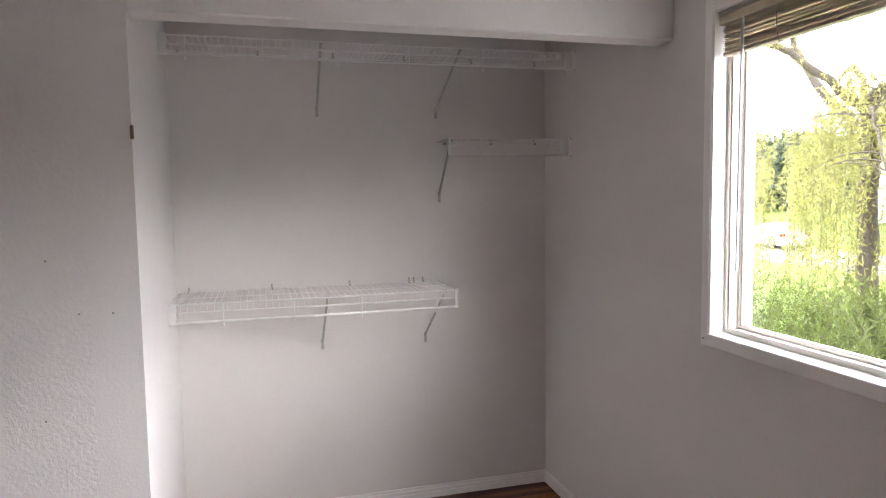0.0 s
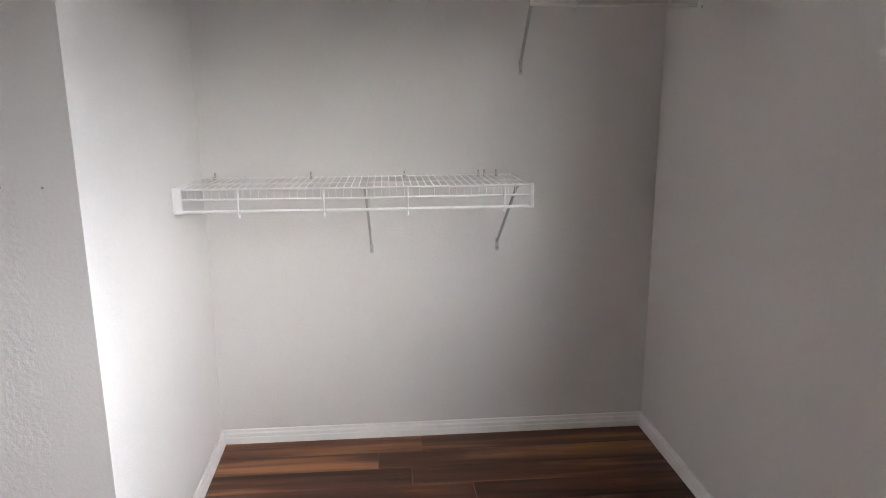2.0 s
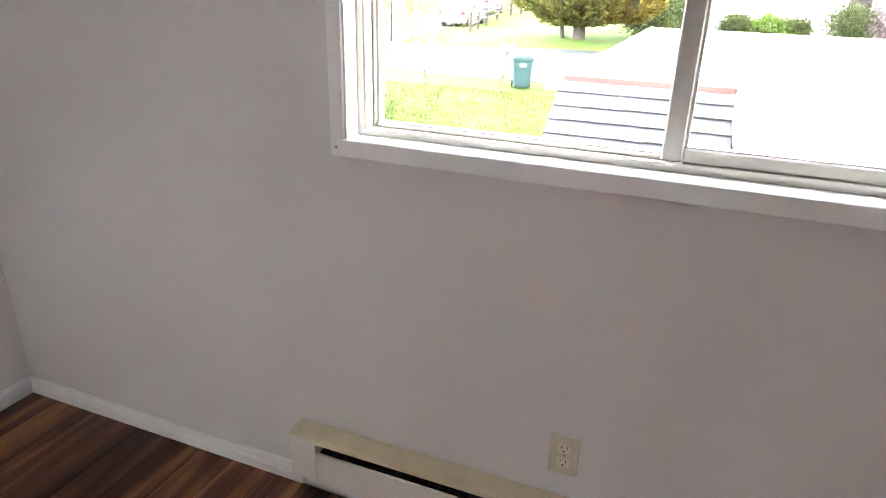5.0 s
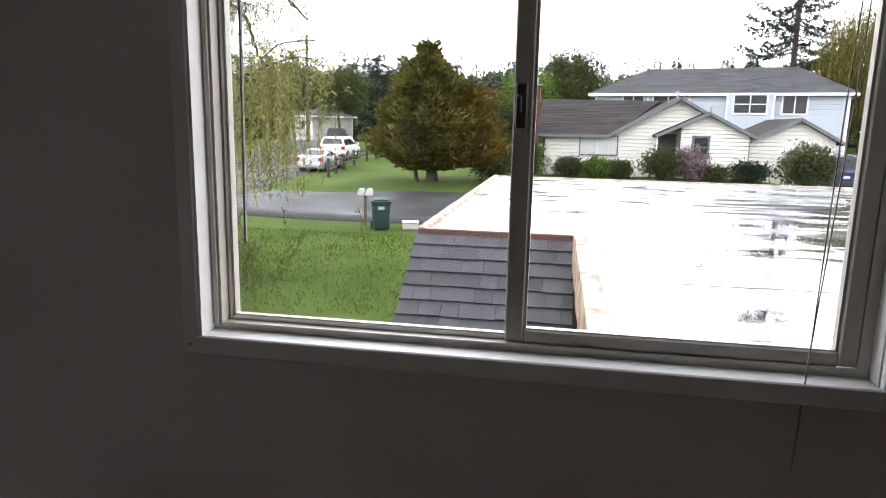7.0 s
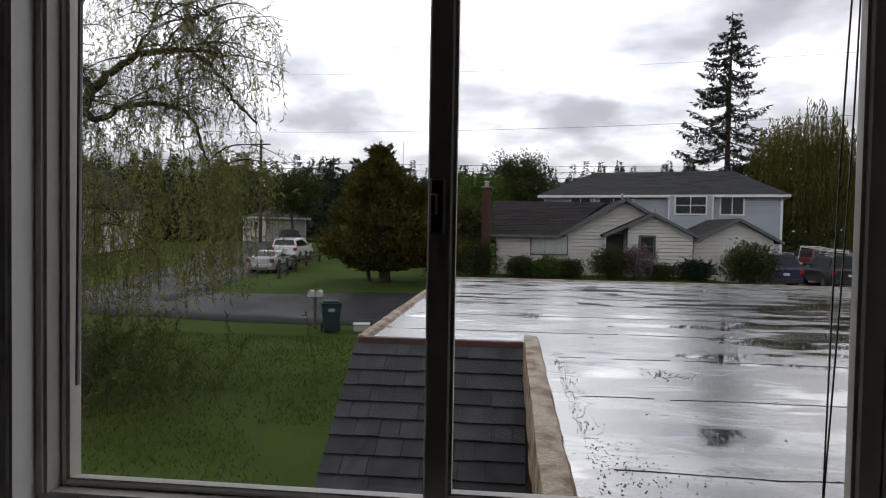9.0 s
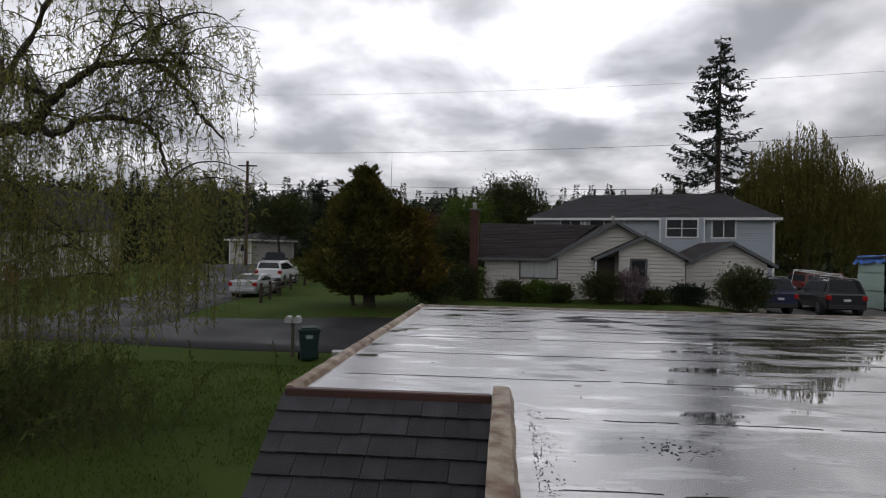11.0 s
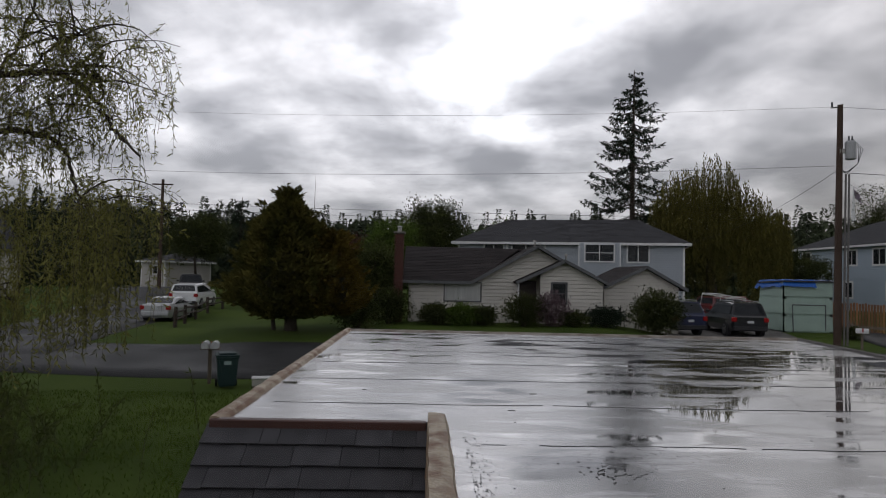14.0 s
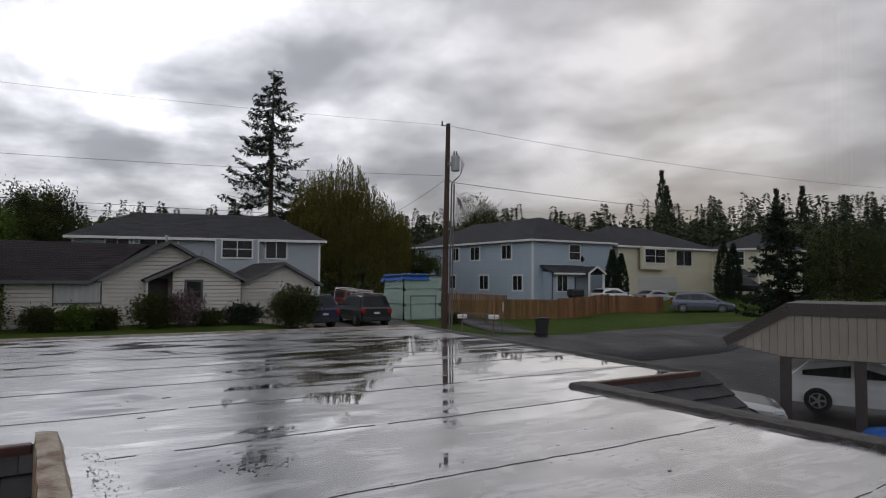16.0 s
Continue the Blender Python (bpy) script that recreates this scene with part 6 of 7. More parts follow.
# patio barbecue and chair behind the fence
bq = thing("barbecue", ground_pose(42.0, -42.6, 0), "black covered barbecue beside the blue house", "barbecue")
g = Geo()
g.cbox(-0.4, 0.4, -0.75, 0.75, 0.5, 1.15, 0.12)
part("hood", g, BLACKP, bq)
g = Geo()
g.cbox(-0.3, 0.3, -0.55, 0.55, -0.05, 0.5, 0.018)
part("cabinet", g, BLACKP, bq)

# ---- trees and bushes ----
LEAF_W = mat("willow_leaf", (0.31, 0.30, 0.095), 0.6, 0.25, 0.6, 5, 0, col2=(0.165, 0.165, 0.055), trans=0.5, island=0.3, spec=0.04)
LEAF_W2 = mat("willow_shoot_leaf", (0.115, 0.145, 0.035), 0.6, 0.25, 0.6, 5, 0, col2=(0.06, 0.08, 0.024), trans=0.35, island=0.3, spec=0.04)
BARK = mat("willow_bark", (0.055, 0.043, 0.033), 0.9, 0.25, 3, 30, 0.6, stretch=(1, 1, 0.3))
LEAF_C = mat("cypress_leaf", (0.15, 0.13, 0.036), 0.7, 0.4, 1.1, 6, 0, col2=(0.045, 0.05, 0.013), trans=0.2, island=0.35, spec=0.04)
LEAF_G = mat("golden_leaf", (0.155, 0.112, 0.025), 0.7, 0.3, 0.9, 6, 0, col2=(0.08, 0.06, 0.013), trans=0.2, island=0.35, spec=0.04)
LEAF_S = mat("spruce_needles", (0.022, 0.034, 0.022), 0.8, 0.3, 0.7, 6, 0, island=0.3, spec=0.04)
LEAF_D = mat("broad_leaf", (0.078, 0.09, 0.030), 0.7, 0.3, 0.5, 6, 0, col2=(0.030, 0.038, 0.014), trans=0.15, island=0.35, spec=0.04)
LEAF_B = mat("bright_leaf", (0.085, 0.13, 0.025), 0.7, 0.3, 0.5, 6, 0, trans=0.15, island=0.3, spec=0.04)
LEAF_M = mat("maroon_leaf", (0.085, 0.018, 0.025), 0.7, 0.3, 0.5, 6, 0, trans=0.2, island=0.35, spec=0.04)
LEAF_P = mat("lilac_blossom", (0.19, 0.135, 0.15), 0.7, 0.3, 0.5, 6, 0, trans=0.2, island=0.35, spec=0.04)
LEAF_F = mat("woodland_leaf", (0.072, 0.086, 0.044), 0.8, 0.4, 0.04, 0.5, 0, col2=(0.028, 0.038, 0.026), island=0.35, spec=0.04)
LEAF_2 = mat("willow_leaf_far", (0.17, 0.15, 0.04), 0.7, 0.25, 0.3, 4, 0, col2=(0.085, 0.08, 0.024), trans=0.4, island=0.3, spec=0.04)


class Leaves:
    """Fast store of leaf blades: each a lozenge of four corners."""

    def __init__(self):
        self.v = []

    def add(self, p, d, ln_, w, rnd):
        a = Vector((rnd.uniform(-1, 1), rnd.uniform(-1, 1), rnd.uniform(-1, 1)))
        s = d.cross(a)
        if s.length < 1e-4:
            s = Vector((1, 0, 0))
        s = s.normalized() * w * 0.5
        m = p + d * ln_ * 0.45
        self.v += [tuple(p), tuple(m + s), tuple(p + d * ln_), tuple(m - s)]

    def object(self, name, material, parent=None, kind=""):
        me = bpy.data.meshes.new(name)
        n = len(self.v) // 4
        me.from_pydata(self.v, [], [(4 * i, 4 * i + 1, 4 * i + 2, 4 * i + 3) for i in range(n)])
        me.materials.append(material)
        ob = new(name, me)
        if parent:
            ob.parent = parent
        return tagged(ob, kind=kind)


def unit(rnd):
    while True:
        v = Vector((rnd.uniform(-1, 1), rnd.uniform(-1, 1), rnd.uniform(-1, 1)))
        if 0.05 < v.length < 1:
            return v.normalized()


def curve_points(pts, k):
    """Catmull-Rom through the points, k steps a span."""
    pts = [Vector(p) for p in pts]
    e = [pts[0] * 2 - pts[1]] + pts + [pts[-1] * 2 - pts[-2]]
    out = []
    for i in range(1, len(e) - 2):
        p0, p1, p2, p3 = e[i - 1:i + 3]
        for j in range(k):
            t = j / k
            out.append(0.5 * ((2 * p1) + (p2 - p0) * t + (2 * p0 - 5 * p1 + 4 * p2 - p3) * t * t + (3 * p1 - p0 - 3 * p2 + p3) * t ** 3))
    return out + [pts[-1]]


def willow():
    rnd = random.Random(3)
    base = gz(12.0, 8.6)
    w = thing("willow_tree", pose(0, 0, 0), "large weeping willow with crooked dark limbs on the lawn", "tree")
    limbs = [
        ([(12.0, 8.75, base - 0.3), (12.0, 8.75, 0.2), (11.9, 8.7, 1.6), (12.0, 8.84, 3.0), (12.0, 8.6, 3.65), (12.0, 8.2, 3.82), (12.0, 7.55, 3.79), (12.0, 6.96, 3.92), (12.0, 6.64, 4.38)], 0.25, 0.10),
        ([(12.0, 6.64, 4.38), (12.0, 6.35, 4.64), (12.0, 5.75, 5.03), (12.0, 5.19, 5.16), (12.0, 4.64, 5.15), (12.0, 4.20, 4.95), (12.0, 3.86, 4.55), (12.0, 3.51, 4.05), (12.0, 3.08, 3.65)], 0.095, 0.022),
        ([(12.0, 6.96, 3.89), (12.0, 6.48, 3.72), (12.0, 6.04, 4.01), (12.0, 5.25, 4.07), (12.0, 4.69, 3.91), (12.0, 4.35, 3.56), (12.0, 4.20, 2.96), (12.0, 4.08, 2.47)], 0.085, 0.02),
        ([(12.0, 8.8, 2.8), (12.3, 10.4, 4.0), (12.3, 11.5, 5.6), (12.0, 10.73, 6.33), (12.0, 9.71, 6.72), (12.0, 8.82, 6.62), (12.0, 8.30, 6.22), (12.0, 7.91, 5.89)], 0.13, 0.03),
        ([(12.0, 6.64, 4.38), (12.0, 7.25, 4.76), (12.0, 7.54, 4.87), (12.0, 7.87, 5.43), (12.1, 8.3, 6.1), (12.2, 8.4, 6.9), (12.2, 8.2, 7.7)], 0.07, 0.02),
        ([(12.0, 8.75, 2.2), (12.8, 9.6, 3.6), (13.6, 10.6, 4.6), (14.2, 11.6, 4.8), (14.4, 12.3, 4.0)], 0.13, 0.03),
        ([(12.0, 8.75, 2.6), (12.9, 8.6, 4.6), (13.4, 8.0, 6.4), (13.2, 7.2, 7.6), (12.8, 6.2, 8.0), (12.4, 5.3, 7.6)], 0.11, 0.02),
        ([(12.0, 8.7, 1.8), (11.2, 8.0, 3.0), (10.7, 7.6, 3.2), (10.4, 7.2, 2.7), (10.2, 6.8, 1.9)], 0.08, 0.02),
        ([(12.0, 8.7, 3.2), (11.0, 9.8, 4.6), (10.2, 10.5, 5.2), (9.6, 10.9, 4.8), (9.2, 11.1, 3.8)], 0.12, 0.02),
        ([(12.0, 5.19, 5.16), (12.0, 4.75, 5.6), (12.0, 4.3, 5.85), (12.0, 3.85, 5.75)], 0.03, 0.008),
        ([(12.0, 4.64, 5.15), (12.0, 4.3, 5.3), (12.0, 3.9, 5.0), (12.0, 3.6, 4.3)], 0.03, 0.008),
        ([(12.0, 5.75, 5.03), (12.0, 5.3, 5.9), (12.0, 5.0, 6.7), (12.0, 4.6, 7.0)], 0.035, 0.008),
        ([(12.0, 8.2, 3.82), (12.2, 7.7, 2.9), (12.3, 7.0, 2.2), (12.3, 6.2, 1.6), (12.4, 5.4, 0.8)], 0.05, 0.012),
    ]
    tips = []
    for i, (pts, r0, r1) in enumerate(limbs):
        c = curve_points(pts, 5)
        c = [p + Vector((rnd.gauss(0, 0.025), rnd.gauss(0, 0.025), rnd.gauss(0, 0.025))) if 0 < k < len(c) - 1 else p for k, p in enumerate(c)]
        g = Geo()
        g.smooth = True
        k = len(c)
        g.tube(c, [r0 + (r1 - r0) * (j / (k - 1)) ** 0.8 for j in range(k)], 8)
        part("trunk" if i == 0 else "limb", g, BARK, w)
        tips.append(c[(20 if i == 0 else 4):])
    tw = Geo()
    lv = Leaves()
    lv2 = Leaves()
    starts = []
    # side branches rising and arching from the limbs
    for c in tips:
        for q in range(13):
            k = rnd.randrange(len(c))
            p = c[k]
            d = Vector((rnd.gauss(0, 0.6), rnd.gauss(0, 0.75), rnd.uniform(0.1, 1.0))).normalized()
            n = rnd.randint(7, 14)
            path = [p]
            for s in range(n):
                d = (d + Vector((rnd.gauss(0, 0.16), rnd.gauss(0, 0.16), rnd.gauss(-0.11, 0.08)))).normalized()
                path.append(path[-1] + d * 0.15)
            tw.tube(path, [0.016 * (1 - j / (len(path) + 1)) + 0.003 for j in range(len(path))], 4, False)
            starts += path[2:]
        starts += c
    down = Vector((0, 0, -1))


    def strand(p, ln_, leafy, big):
        d = Vector((rnd.gauss(0, 0.5), rnd.gauss(0, 0.5), rnd.uniform(-0.6, 0.3))).normalized()
        step = 0.085
        path = [p]
        for k in range(max(2, int(ln_ / step))):
            d = (d * 0.82 + down * 0.25 + Vector((rnd.gauss(0, 0.07), rnd.gauss(0, 0.07), 0))).normalized()
            path.append(path[-1] + d * step)
            for t in range(3):
                if rnd.random() < leafy:
                    ld = (d * 0.8 + unit(rnd) * 0.9).normalized()
                    lv.add(path[-1] - d * rnd.uniform(0, step), ld, big * rnd.uniform(0.07, 0.13), big * rnd.uniform(0.016, 0.026), rnd)
        tw.tube(path[::3] + path[-1:] if len(path) > 6 else path, 0.0035, 3, False)

    # airy upper crown
    for s in range(2500):
        p = rnd.choice(starts) + Vector((rnd.gauss(0, 0.3), rnd.gauss(0, 0.15), rnd.gauss(0, 0.12)))
        strand(p, rnd.uniform(0.15, 1.25) if p.y < 6.5 else rnd.uniform(0.2, 1.5), 0.55, 1.2)
    # hanging curtains
    for s in range(540):
        y = 3.3 + 10.2 * rnd.random() ** 1.15
        edge = min(1.0, (y - 2.6) / 2.2)
        x = rnd.uniform(10.6, 14.2)
        top = 2.2 + 1.7 * edge * rnd.random() + 0.3 * math.sin(y * 2.3)
        low = (0.1 - 0.8 * edge if y < 6 else -1.5) + rnd.uniform(0, 1.3)
        if noise.noise(Vector((x * 0.8, y * 1.1, 3.0))) < -0.18:
            continue
        if top - low > 0.4:
            strand(Vector((x, y, top)), top - low, 0.6, 1.4)
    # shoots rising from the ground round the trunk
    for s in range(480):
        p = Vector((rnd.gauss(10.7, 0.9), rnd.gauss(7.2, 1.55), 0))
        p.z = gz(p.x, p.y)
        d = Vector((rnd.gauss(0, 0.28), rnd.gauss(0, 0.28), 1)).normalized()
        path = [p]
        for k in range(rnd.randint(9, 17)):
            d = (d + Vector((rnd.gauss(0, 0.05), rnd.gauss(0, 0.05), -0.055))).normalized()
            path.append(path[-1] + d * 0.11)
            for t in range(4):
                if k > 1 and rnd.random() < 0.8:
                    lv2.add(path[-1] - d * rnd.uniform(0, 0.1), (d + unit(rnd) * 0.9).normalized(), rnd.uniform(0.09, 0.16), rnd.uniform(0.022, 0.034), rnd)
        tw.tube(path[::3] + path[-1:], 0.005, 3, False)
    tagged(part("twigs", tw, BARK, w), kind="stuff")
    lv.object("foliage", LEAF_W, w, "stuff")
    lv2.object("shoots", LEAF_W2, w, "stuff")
    return w


willow()


def crown(lv, c, r, n, size, rnd, squash=1.0, gaps=0.25, up=0.3, noisy=0.28):
    """Leaf blades in clumps over an uneven, gappy crown."""
    c = Vector(c)
    clumps = []
    for i in range(max(6, n // 60)):
        u = unit(rnd)
        rr = (1 - gaps * rnd.random()) * (1 + rnd.gauss(0, noisy * 0.5))
        clumps.append((c + Vector((u.x * r * rr, u.y * r * rr, u.z * r * rr * squash)), u))
    for i in range(n):
        q, u = rnd.choice(clumps)
        p = q + Vector((rnd.gauss(0, r * 0.15), rnd.gauss(0, r * 0.15), rnd.gauss(0, r * 0.13 * squash)))
        d = (u * 0.6 + unit(rnd) + Vector((0, 0, up))).normalized()
        lv.add(p, d, size * rnd.uniform(0.7, 1.4), size * rnd.uniform(0.35, 0.6), rnd)


def tree(name, x, y, h, r, material, label, n=2500, size=0.3, trunk=0.16, squash=1.1, seed=1, low=0.35):
    rnd = random.Random(seed)
    z = gz(x, y)
    t = thing(name, pose(x, y, z), label, "tree")
    g = Geo()
    g.tube([(0, 0, -0.2), (rnd.gauss(0, 0.1), rnd.gauss(0, 0.1), h * 0.4), (rnd.gauss(0, 0.2), rnd.gauss(0, 0.2), h * 0.85)], [trunk, trunk * 0.7, trunk * 0.2], 8)
    part("trunk", g, BARK, t)
    for i in range(6):
        a = rnd.uniform(0, 6.28)
        z0 = h * rnd.uniform(0.3, 0.6)
        g = Geo()
        g.tube([(0, 0, z0), (math.cos(a) * r * 0.4, math.sin(a) * r * 0.4, z0 + h * 0.12), (math.cos(a) * r * 0.8, math.sin(a) * r * 0.8, z0 + h * 0.25)], [trunk * 0.45, trunk * 0.3, trunk * 0.1], 6)
        part("limb", g, BARK, t)
    lv = Leaves()
    hz = h * (1 + low) / 2
    sq = h * (1 - low) / 2 / r
    crown(lv, (0, 0, hz), r, int(n * 2.6), size * 0.58, rnd, sq, noisy=0.2)
    crown(lv, (0, 0, hz), r * 0.62, n, size * 0.75, rnd, sq)
    lv.object("crown", material, t, "stuff")
    return t


def bush(name, x, y, rx, ry, h, material, label, n=900, size=0.12, seed=1):
    rnd = random.Random(seed)
    t = thing(name, pose(x, y, gz(x, y)), label, "bush")
    g = Geo()
    for i in range(7):
        a = rnd.uniform(0, 6.28)
        g.tube([(math.cos(a) * 0.06, math.sin(a) * 0.06, -0.1), (math.cos(a) * rx * 0.3, math.sin(a) * ry * 0.3, h * 0.4), (math.cos(a) * rx * 0.6, math.sin(a) * ry * 0.6, h * 0.8)], [0.035, 0.025, 0.008], 5)
    part("stems", g, BARK, t)
    lv = Leaves()
    for i in range(n):
        u = unit(rnd)
        k = rnd.uniform(0.35, 1.0) * (1 + 0.38 * noise.noise(u * 2.1 + Vector((seed * 3.7, 0, 0))) + 0.2 * noise.noise(u * 5.3 + Vector((0, seed * 1.3, 0)))) * (1.3 if rnd.random() < 0.07 else 1)
        p = Vector((u.x * rx * k, u.y * ry * k, h * 0.5 + u.z * h * 0.5 * k))
        lv.add(p, (u + unit(rnd) * 0.9).normalized(), size * rnd.uniform(0.6, 1.4), size * rnd.uniform(0.4, 0.7), rnd)
    lv.object("leaves", material, t, "stuff")
    return t


def round_conifer():
    """Dense golden-green cypress with a second stem and lighter lobe."""
    rnd = random.Random(8)
    x, y = 30.0, 3.88
    z = gz(x, y)
    t = thing("cypress_tree", pose(x, y, z), "dense rounded golden-green conifer on the far lawn", "tree")
    g = Geo()
    g.tube([(0, 0, -0.2), (0, 0.05, 1.0), (0, 0, 4.6)], [0.32, 0.24, 0.05], 10)
    part("trunk", g, BARK, t)
    g = Geo()
    g.tube([(0, 0.75, -0.2), (0, 0.85, 0.6), (0, 0.7, 2.0)], [0.11, 0.1, 0.06], 8)
    part("trunk", g, BARK, t)
    for c, R, z0, z1, n, m in (((0, 0.25), 2.55, 0.55, 6.3, 19000, LEAF_C), ((-0.4, -1.85), 1.5, 0.75, 4.4, 6500, LEAF_G)):
        lv = Leaves()
        core = Geo()
        rings = []

        def rad(tt):
            return R * min(1.0, (tt + 0.03) / 0.20) ** 0.55 * max(0.003, 1 - (max(tt - 0.2, 0) / 0.8) ** 1.35) ** 0.8

        for i in range(n):
            tt = rnd.random() ** 1.15
            a = rnd.uniform(0, 6.28319)
            lump = 1 + 0.42 * noise.noise(Vector((math.cos(a) * 2.2, math.sin(a) * 2.2, tt * 6))) + 0.26 * noise.noise(Vector((math.cos(a) * 5, math.sin(a) * 5, tt * 14)))
            r = rad(tt) * lump * (1 - 0.42 * rnd.random() ** 1.6)
            p = Vector((c[0] + math.cos(a) * r, c[1] + math.sin(a) * r, z0 + (z1 - z0) * tt))
            d = Vector((math.cos(a) * 0.8, math.sin(a) * 0.8, 0.55)) + unit(rnd) * 0.75
            lv.add(p, d.normalized(), rnd.uniform(0.15, 0.36), rnd.uniform(0.07, 0.13), rnd)
        # feathery sprays standing out of the outline
        for i in range(130):
            tt = rnd.uniform(0.03, 1.0)
            a = rnd.uniform(0, 6.28319)
            o = Vector((math.cos(a), math.sin(a), 0.5)).normalized()
            q = Vector((c[0] + math.cos(a) * rad(tt) * 0.9, c[1] + math.sin(a) * rad(tt) * 0.9, z0 + (z1 - z0) * tt))
            l = rnd.uniform(0.3, 0.75)
            for k in range(34):
                s = rnd.random()
                lv.add(q + o * l * s + unit(rnd) * 0.13 * (1.1 - s), (o + unit(rnd) * 0.6).normalized(), rnd.uniform(0.12, 0.28), rnd.uniform(0.05, 0.09), rnd)
        # solid near-black core stands in for the shade deep inside the crown
        for i in range(9):
            tt = i / 8
            rings.append([(c[0] + math.cos(k * 0.5236) * rad(tt) * 0.55, c[1] + math.sin(k * 0.5236) * rad(tt) * 0.55, z0 + 0.1 + (z1 - z0 - 0.2) * tt) for k in range(12)])
        core.loft(rings)
        part("shade_core", core, mat("crown_shade", (0.02, 0.02, 0.01), 0.9, 0.3, 3, 20, 0), t)
        lv.object("crown", m, t, "stuff")
    return t


round_conifer()


def spruce(x, y, h, r, label, seed=2, whorls=30, size=0.42, z_low=0.12, name="spruce_tree", dens=1.0):
    rnd = random.Random(seed)
    t = thing(name, pose(x, y, gz(x, y)), label, "tree")
    g = Geo()
    g.tube([(0, 0, -0.3), (0.1, 0.05, h * 0.5), (0, 0, h)], [h * 0.016, h * 0.010, 0.03], 8)
    part("trunk", g, BARK, t)
    lv = Leaves()
    br = Geo()
    for i in range(whorls):
        f = z_low + (1 - z_low) * (i / whorls) ** 0.95
        z0 = h * f
        ln_ = r * (1 - f) ** 0.8 * rnd.uniform(0.75, 1.2) + 0.25
        for b in range(rnd.randint(5, 8)):
            a = rnd.uniform(0, 6.28319)
            l = ln_ * rnd.uniform(0.55, 1.25)
            e = Vector((math.cos(a), math.sin(a), 0))
            p0 = Vector((0, 0, z0 + rnd.uniform(-0.3, 0.3)))
            pts = [p0 + e * (l * k / 6) + Vector((0, 0, -0.18 * l * math.sin(k / 6 * 2.4) + 0.10 * l * (k / 6) ** 3)) for k in range(7)]
            br.tube([pts[0], pts[3], pts[6]], [0.05, 0.03, 0.01], 4, False)
            m = int(l * 11 * dens)
            for q in range(m):
                k = rnd.random() ** 0.7 * 6
                j = min(5, int(k))
                p = pts[j].lerp(pts[j + 1], k - j)
                d = (e * 0.6 + unit(rnd) * 0.8 + Vector((0, 0, -0.55))).normalized()
                lv.add(p, d, size * rnd.uniform(0.6, 1.3), size * 0.32, rnd)
    tagged(part("branches", br, BARK, t), kind="stuff")
    lv.object("needles", LEAF_S, t, "stuff")
    return t


spruce(60, -21.25, 21.9, 7.4, "tall dark ragged spruce behind the grey-blue house", dens=1.5, size=0.42, whorls=34)
spruce(72, 15, 9.5, 3.2, "dark conifer beyond the side street", 5, 16, 0.6)
spruce(75, 19, 10.5, 3.2, "dark conifer beyond the side street", 6, 16, 0.6)
spruce(28.0, -50.0, 8.6, 2.4, "dark conifer before the yellow house", 9, 26, 0.42, 0.04, dens=2.4)


def far_willow():
    rnd = random.Random(12)
    x, y = 55.0, -26.6
    t = thing("willow_tree", pose(x, y, gz(x, y)), "broad weeping willow with golden-green curtains behind the houses", "tree")
    g = Geo()
    g.tube([(0, 0, -0.3), (0.2, 0.2, 4), (0, 0, 9)], [0.5, 0.35, 0.12], 9)
    part("trunk", g, BARK, t)
    lv = Leaves()
    for i in range(1700):
        a, k = rnd.uniform(0, 6.28319), math.sqrt(rnd.random())
        rx = 5.9 * k
        top = 12.8 * (1 - 0.42 * k ** 2.2) * rnd.uniform(0.86, 1.0) * (1 + 0.22 * noise.noise(Vector((math.cos(a) * k * 2.5, math.sin(a) * k * 2.5, 9.0))))
        p = Vector((math.cos(a) * rx * 0.8, math.sin(a) * rx + (0.6 if top > 9 else -0.4), top))
        ln_ = rnd.uniform(2.0, 7.5)
        n = int(ln_ / 0.2)
        for s in range(n):
            p = p + Vector((rnd.gauss(0, 0.03), rnd.gauss(0, 0.03), -0.2))
            if p.z < 0.6:
                break
            lv.add(p, (Vector((0, 0, -1)) + unit(rnd) * 0.55).normalized(), rnd.uniform(0.22, 0.42), 0.095, rnd)
    lv.object("foliage", LEAF_2, t, "stuff")


far_willow()
tree("tree", 47, 0.2, 6.5, 2.3, LEAF_B, "light green leafy tree beside the chimney", 2600, 0.3, seed=31)
tree("tree", 40, 0.8, 4.4, 1.8, LEAF_D, "green leafy tree beside the cream house", 2200, 0.26, seed=32)
tree("tree", 52, 3.4, 5.6, 1.9, LEAF_M, "maroon-leaved tree beyond the lawn", 2000, 0.26, seed=33)
tree("tree", 78, -3.0, 10.6, 3.6, LEAF_D, "tall round green tree behind the cream house", 3200, 0.5, 0.3, seed=34)
tree("tree", 66, -9.5, 6.5, 2.6, LEAF_B, "light green tree behind the roofs", 2200, 0.36, seed=35)
tree("tree", 64, 20.0, 7.0, 2.8, LEAF_D, "leafy tree along the side street", 2500, 0.36, seed=36)
tree("tree", 58, -35.5, 5.2, 2.6, LEAF_D, "green tree between the willow and the blue house", 2200, 0.36, seed=37)
tree("tree", 23.5, -50.5, 6.4, 2.6, LEAF_D, "leafy tree before the yellow house", 2300, 0.34, seed=38, low=0.15)
tree("tree", 90, -66, 15.5, 4.0, LEAF_D, "tall leafy tree above the roofs", 2400, 0.5, 0.3, seed=39)
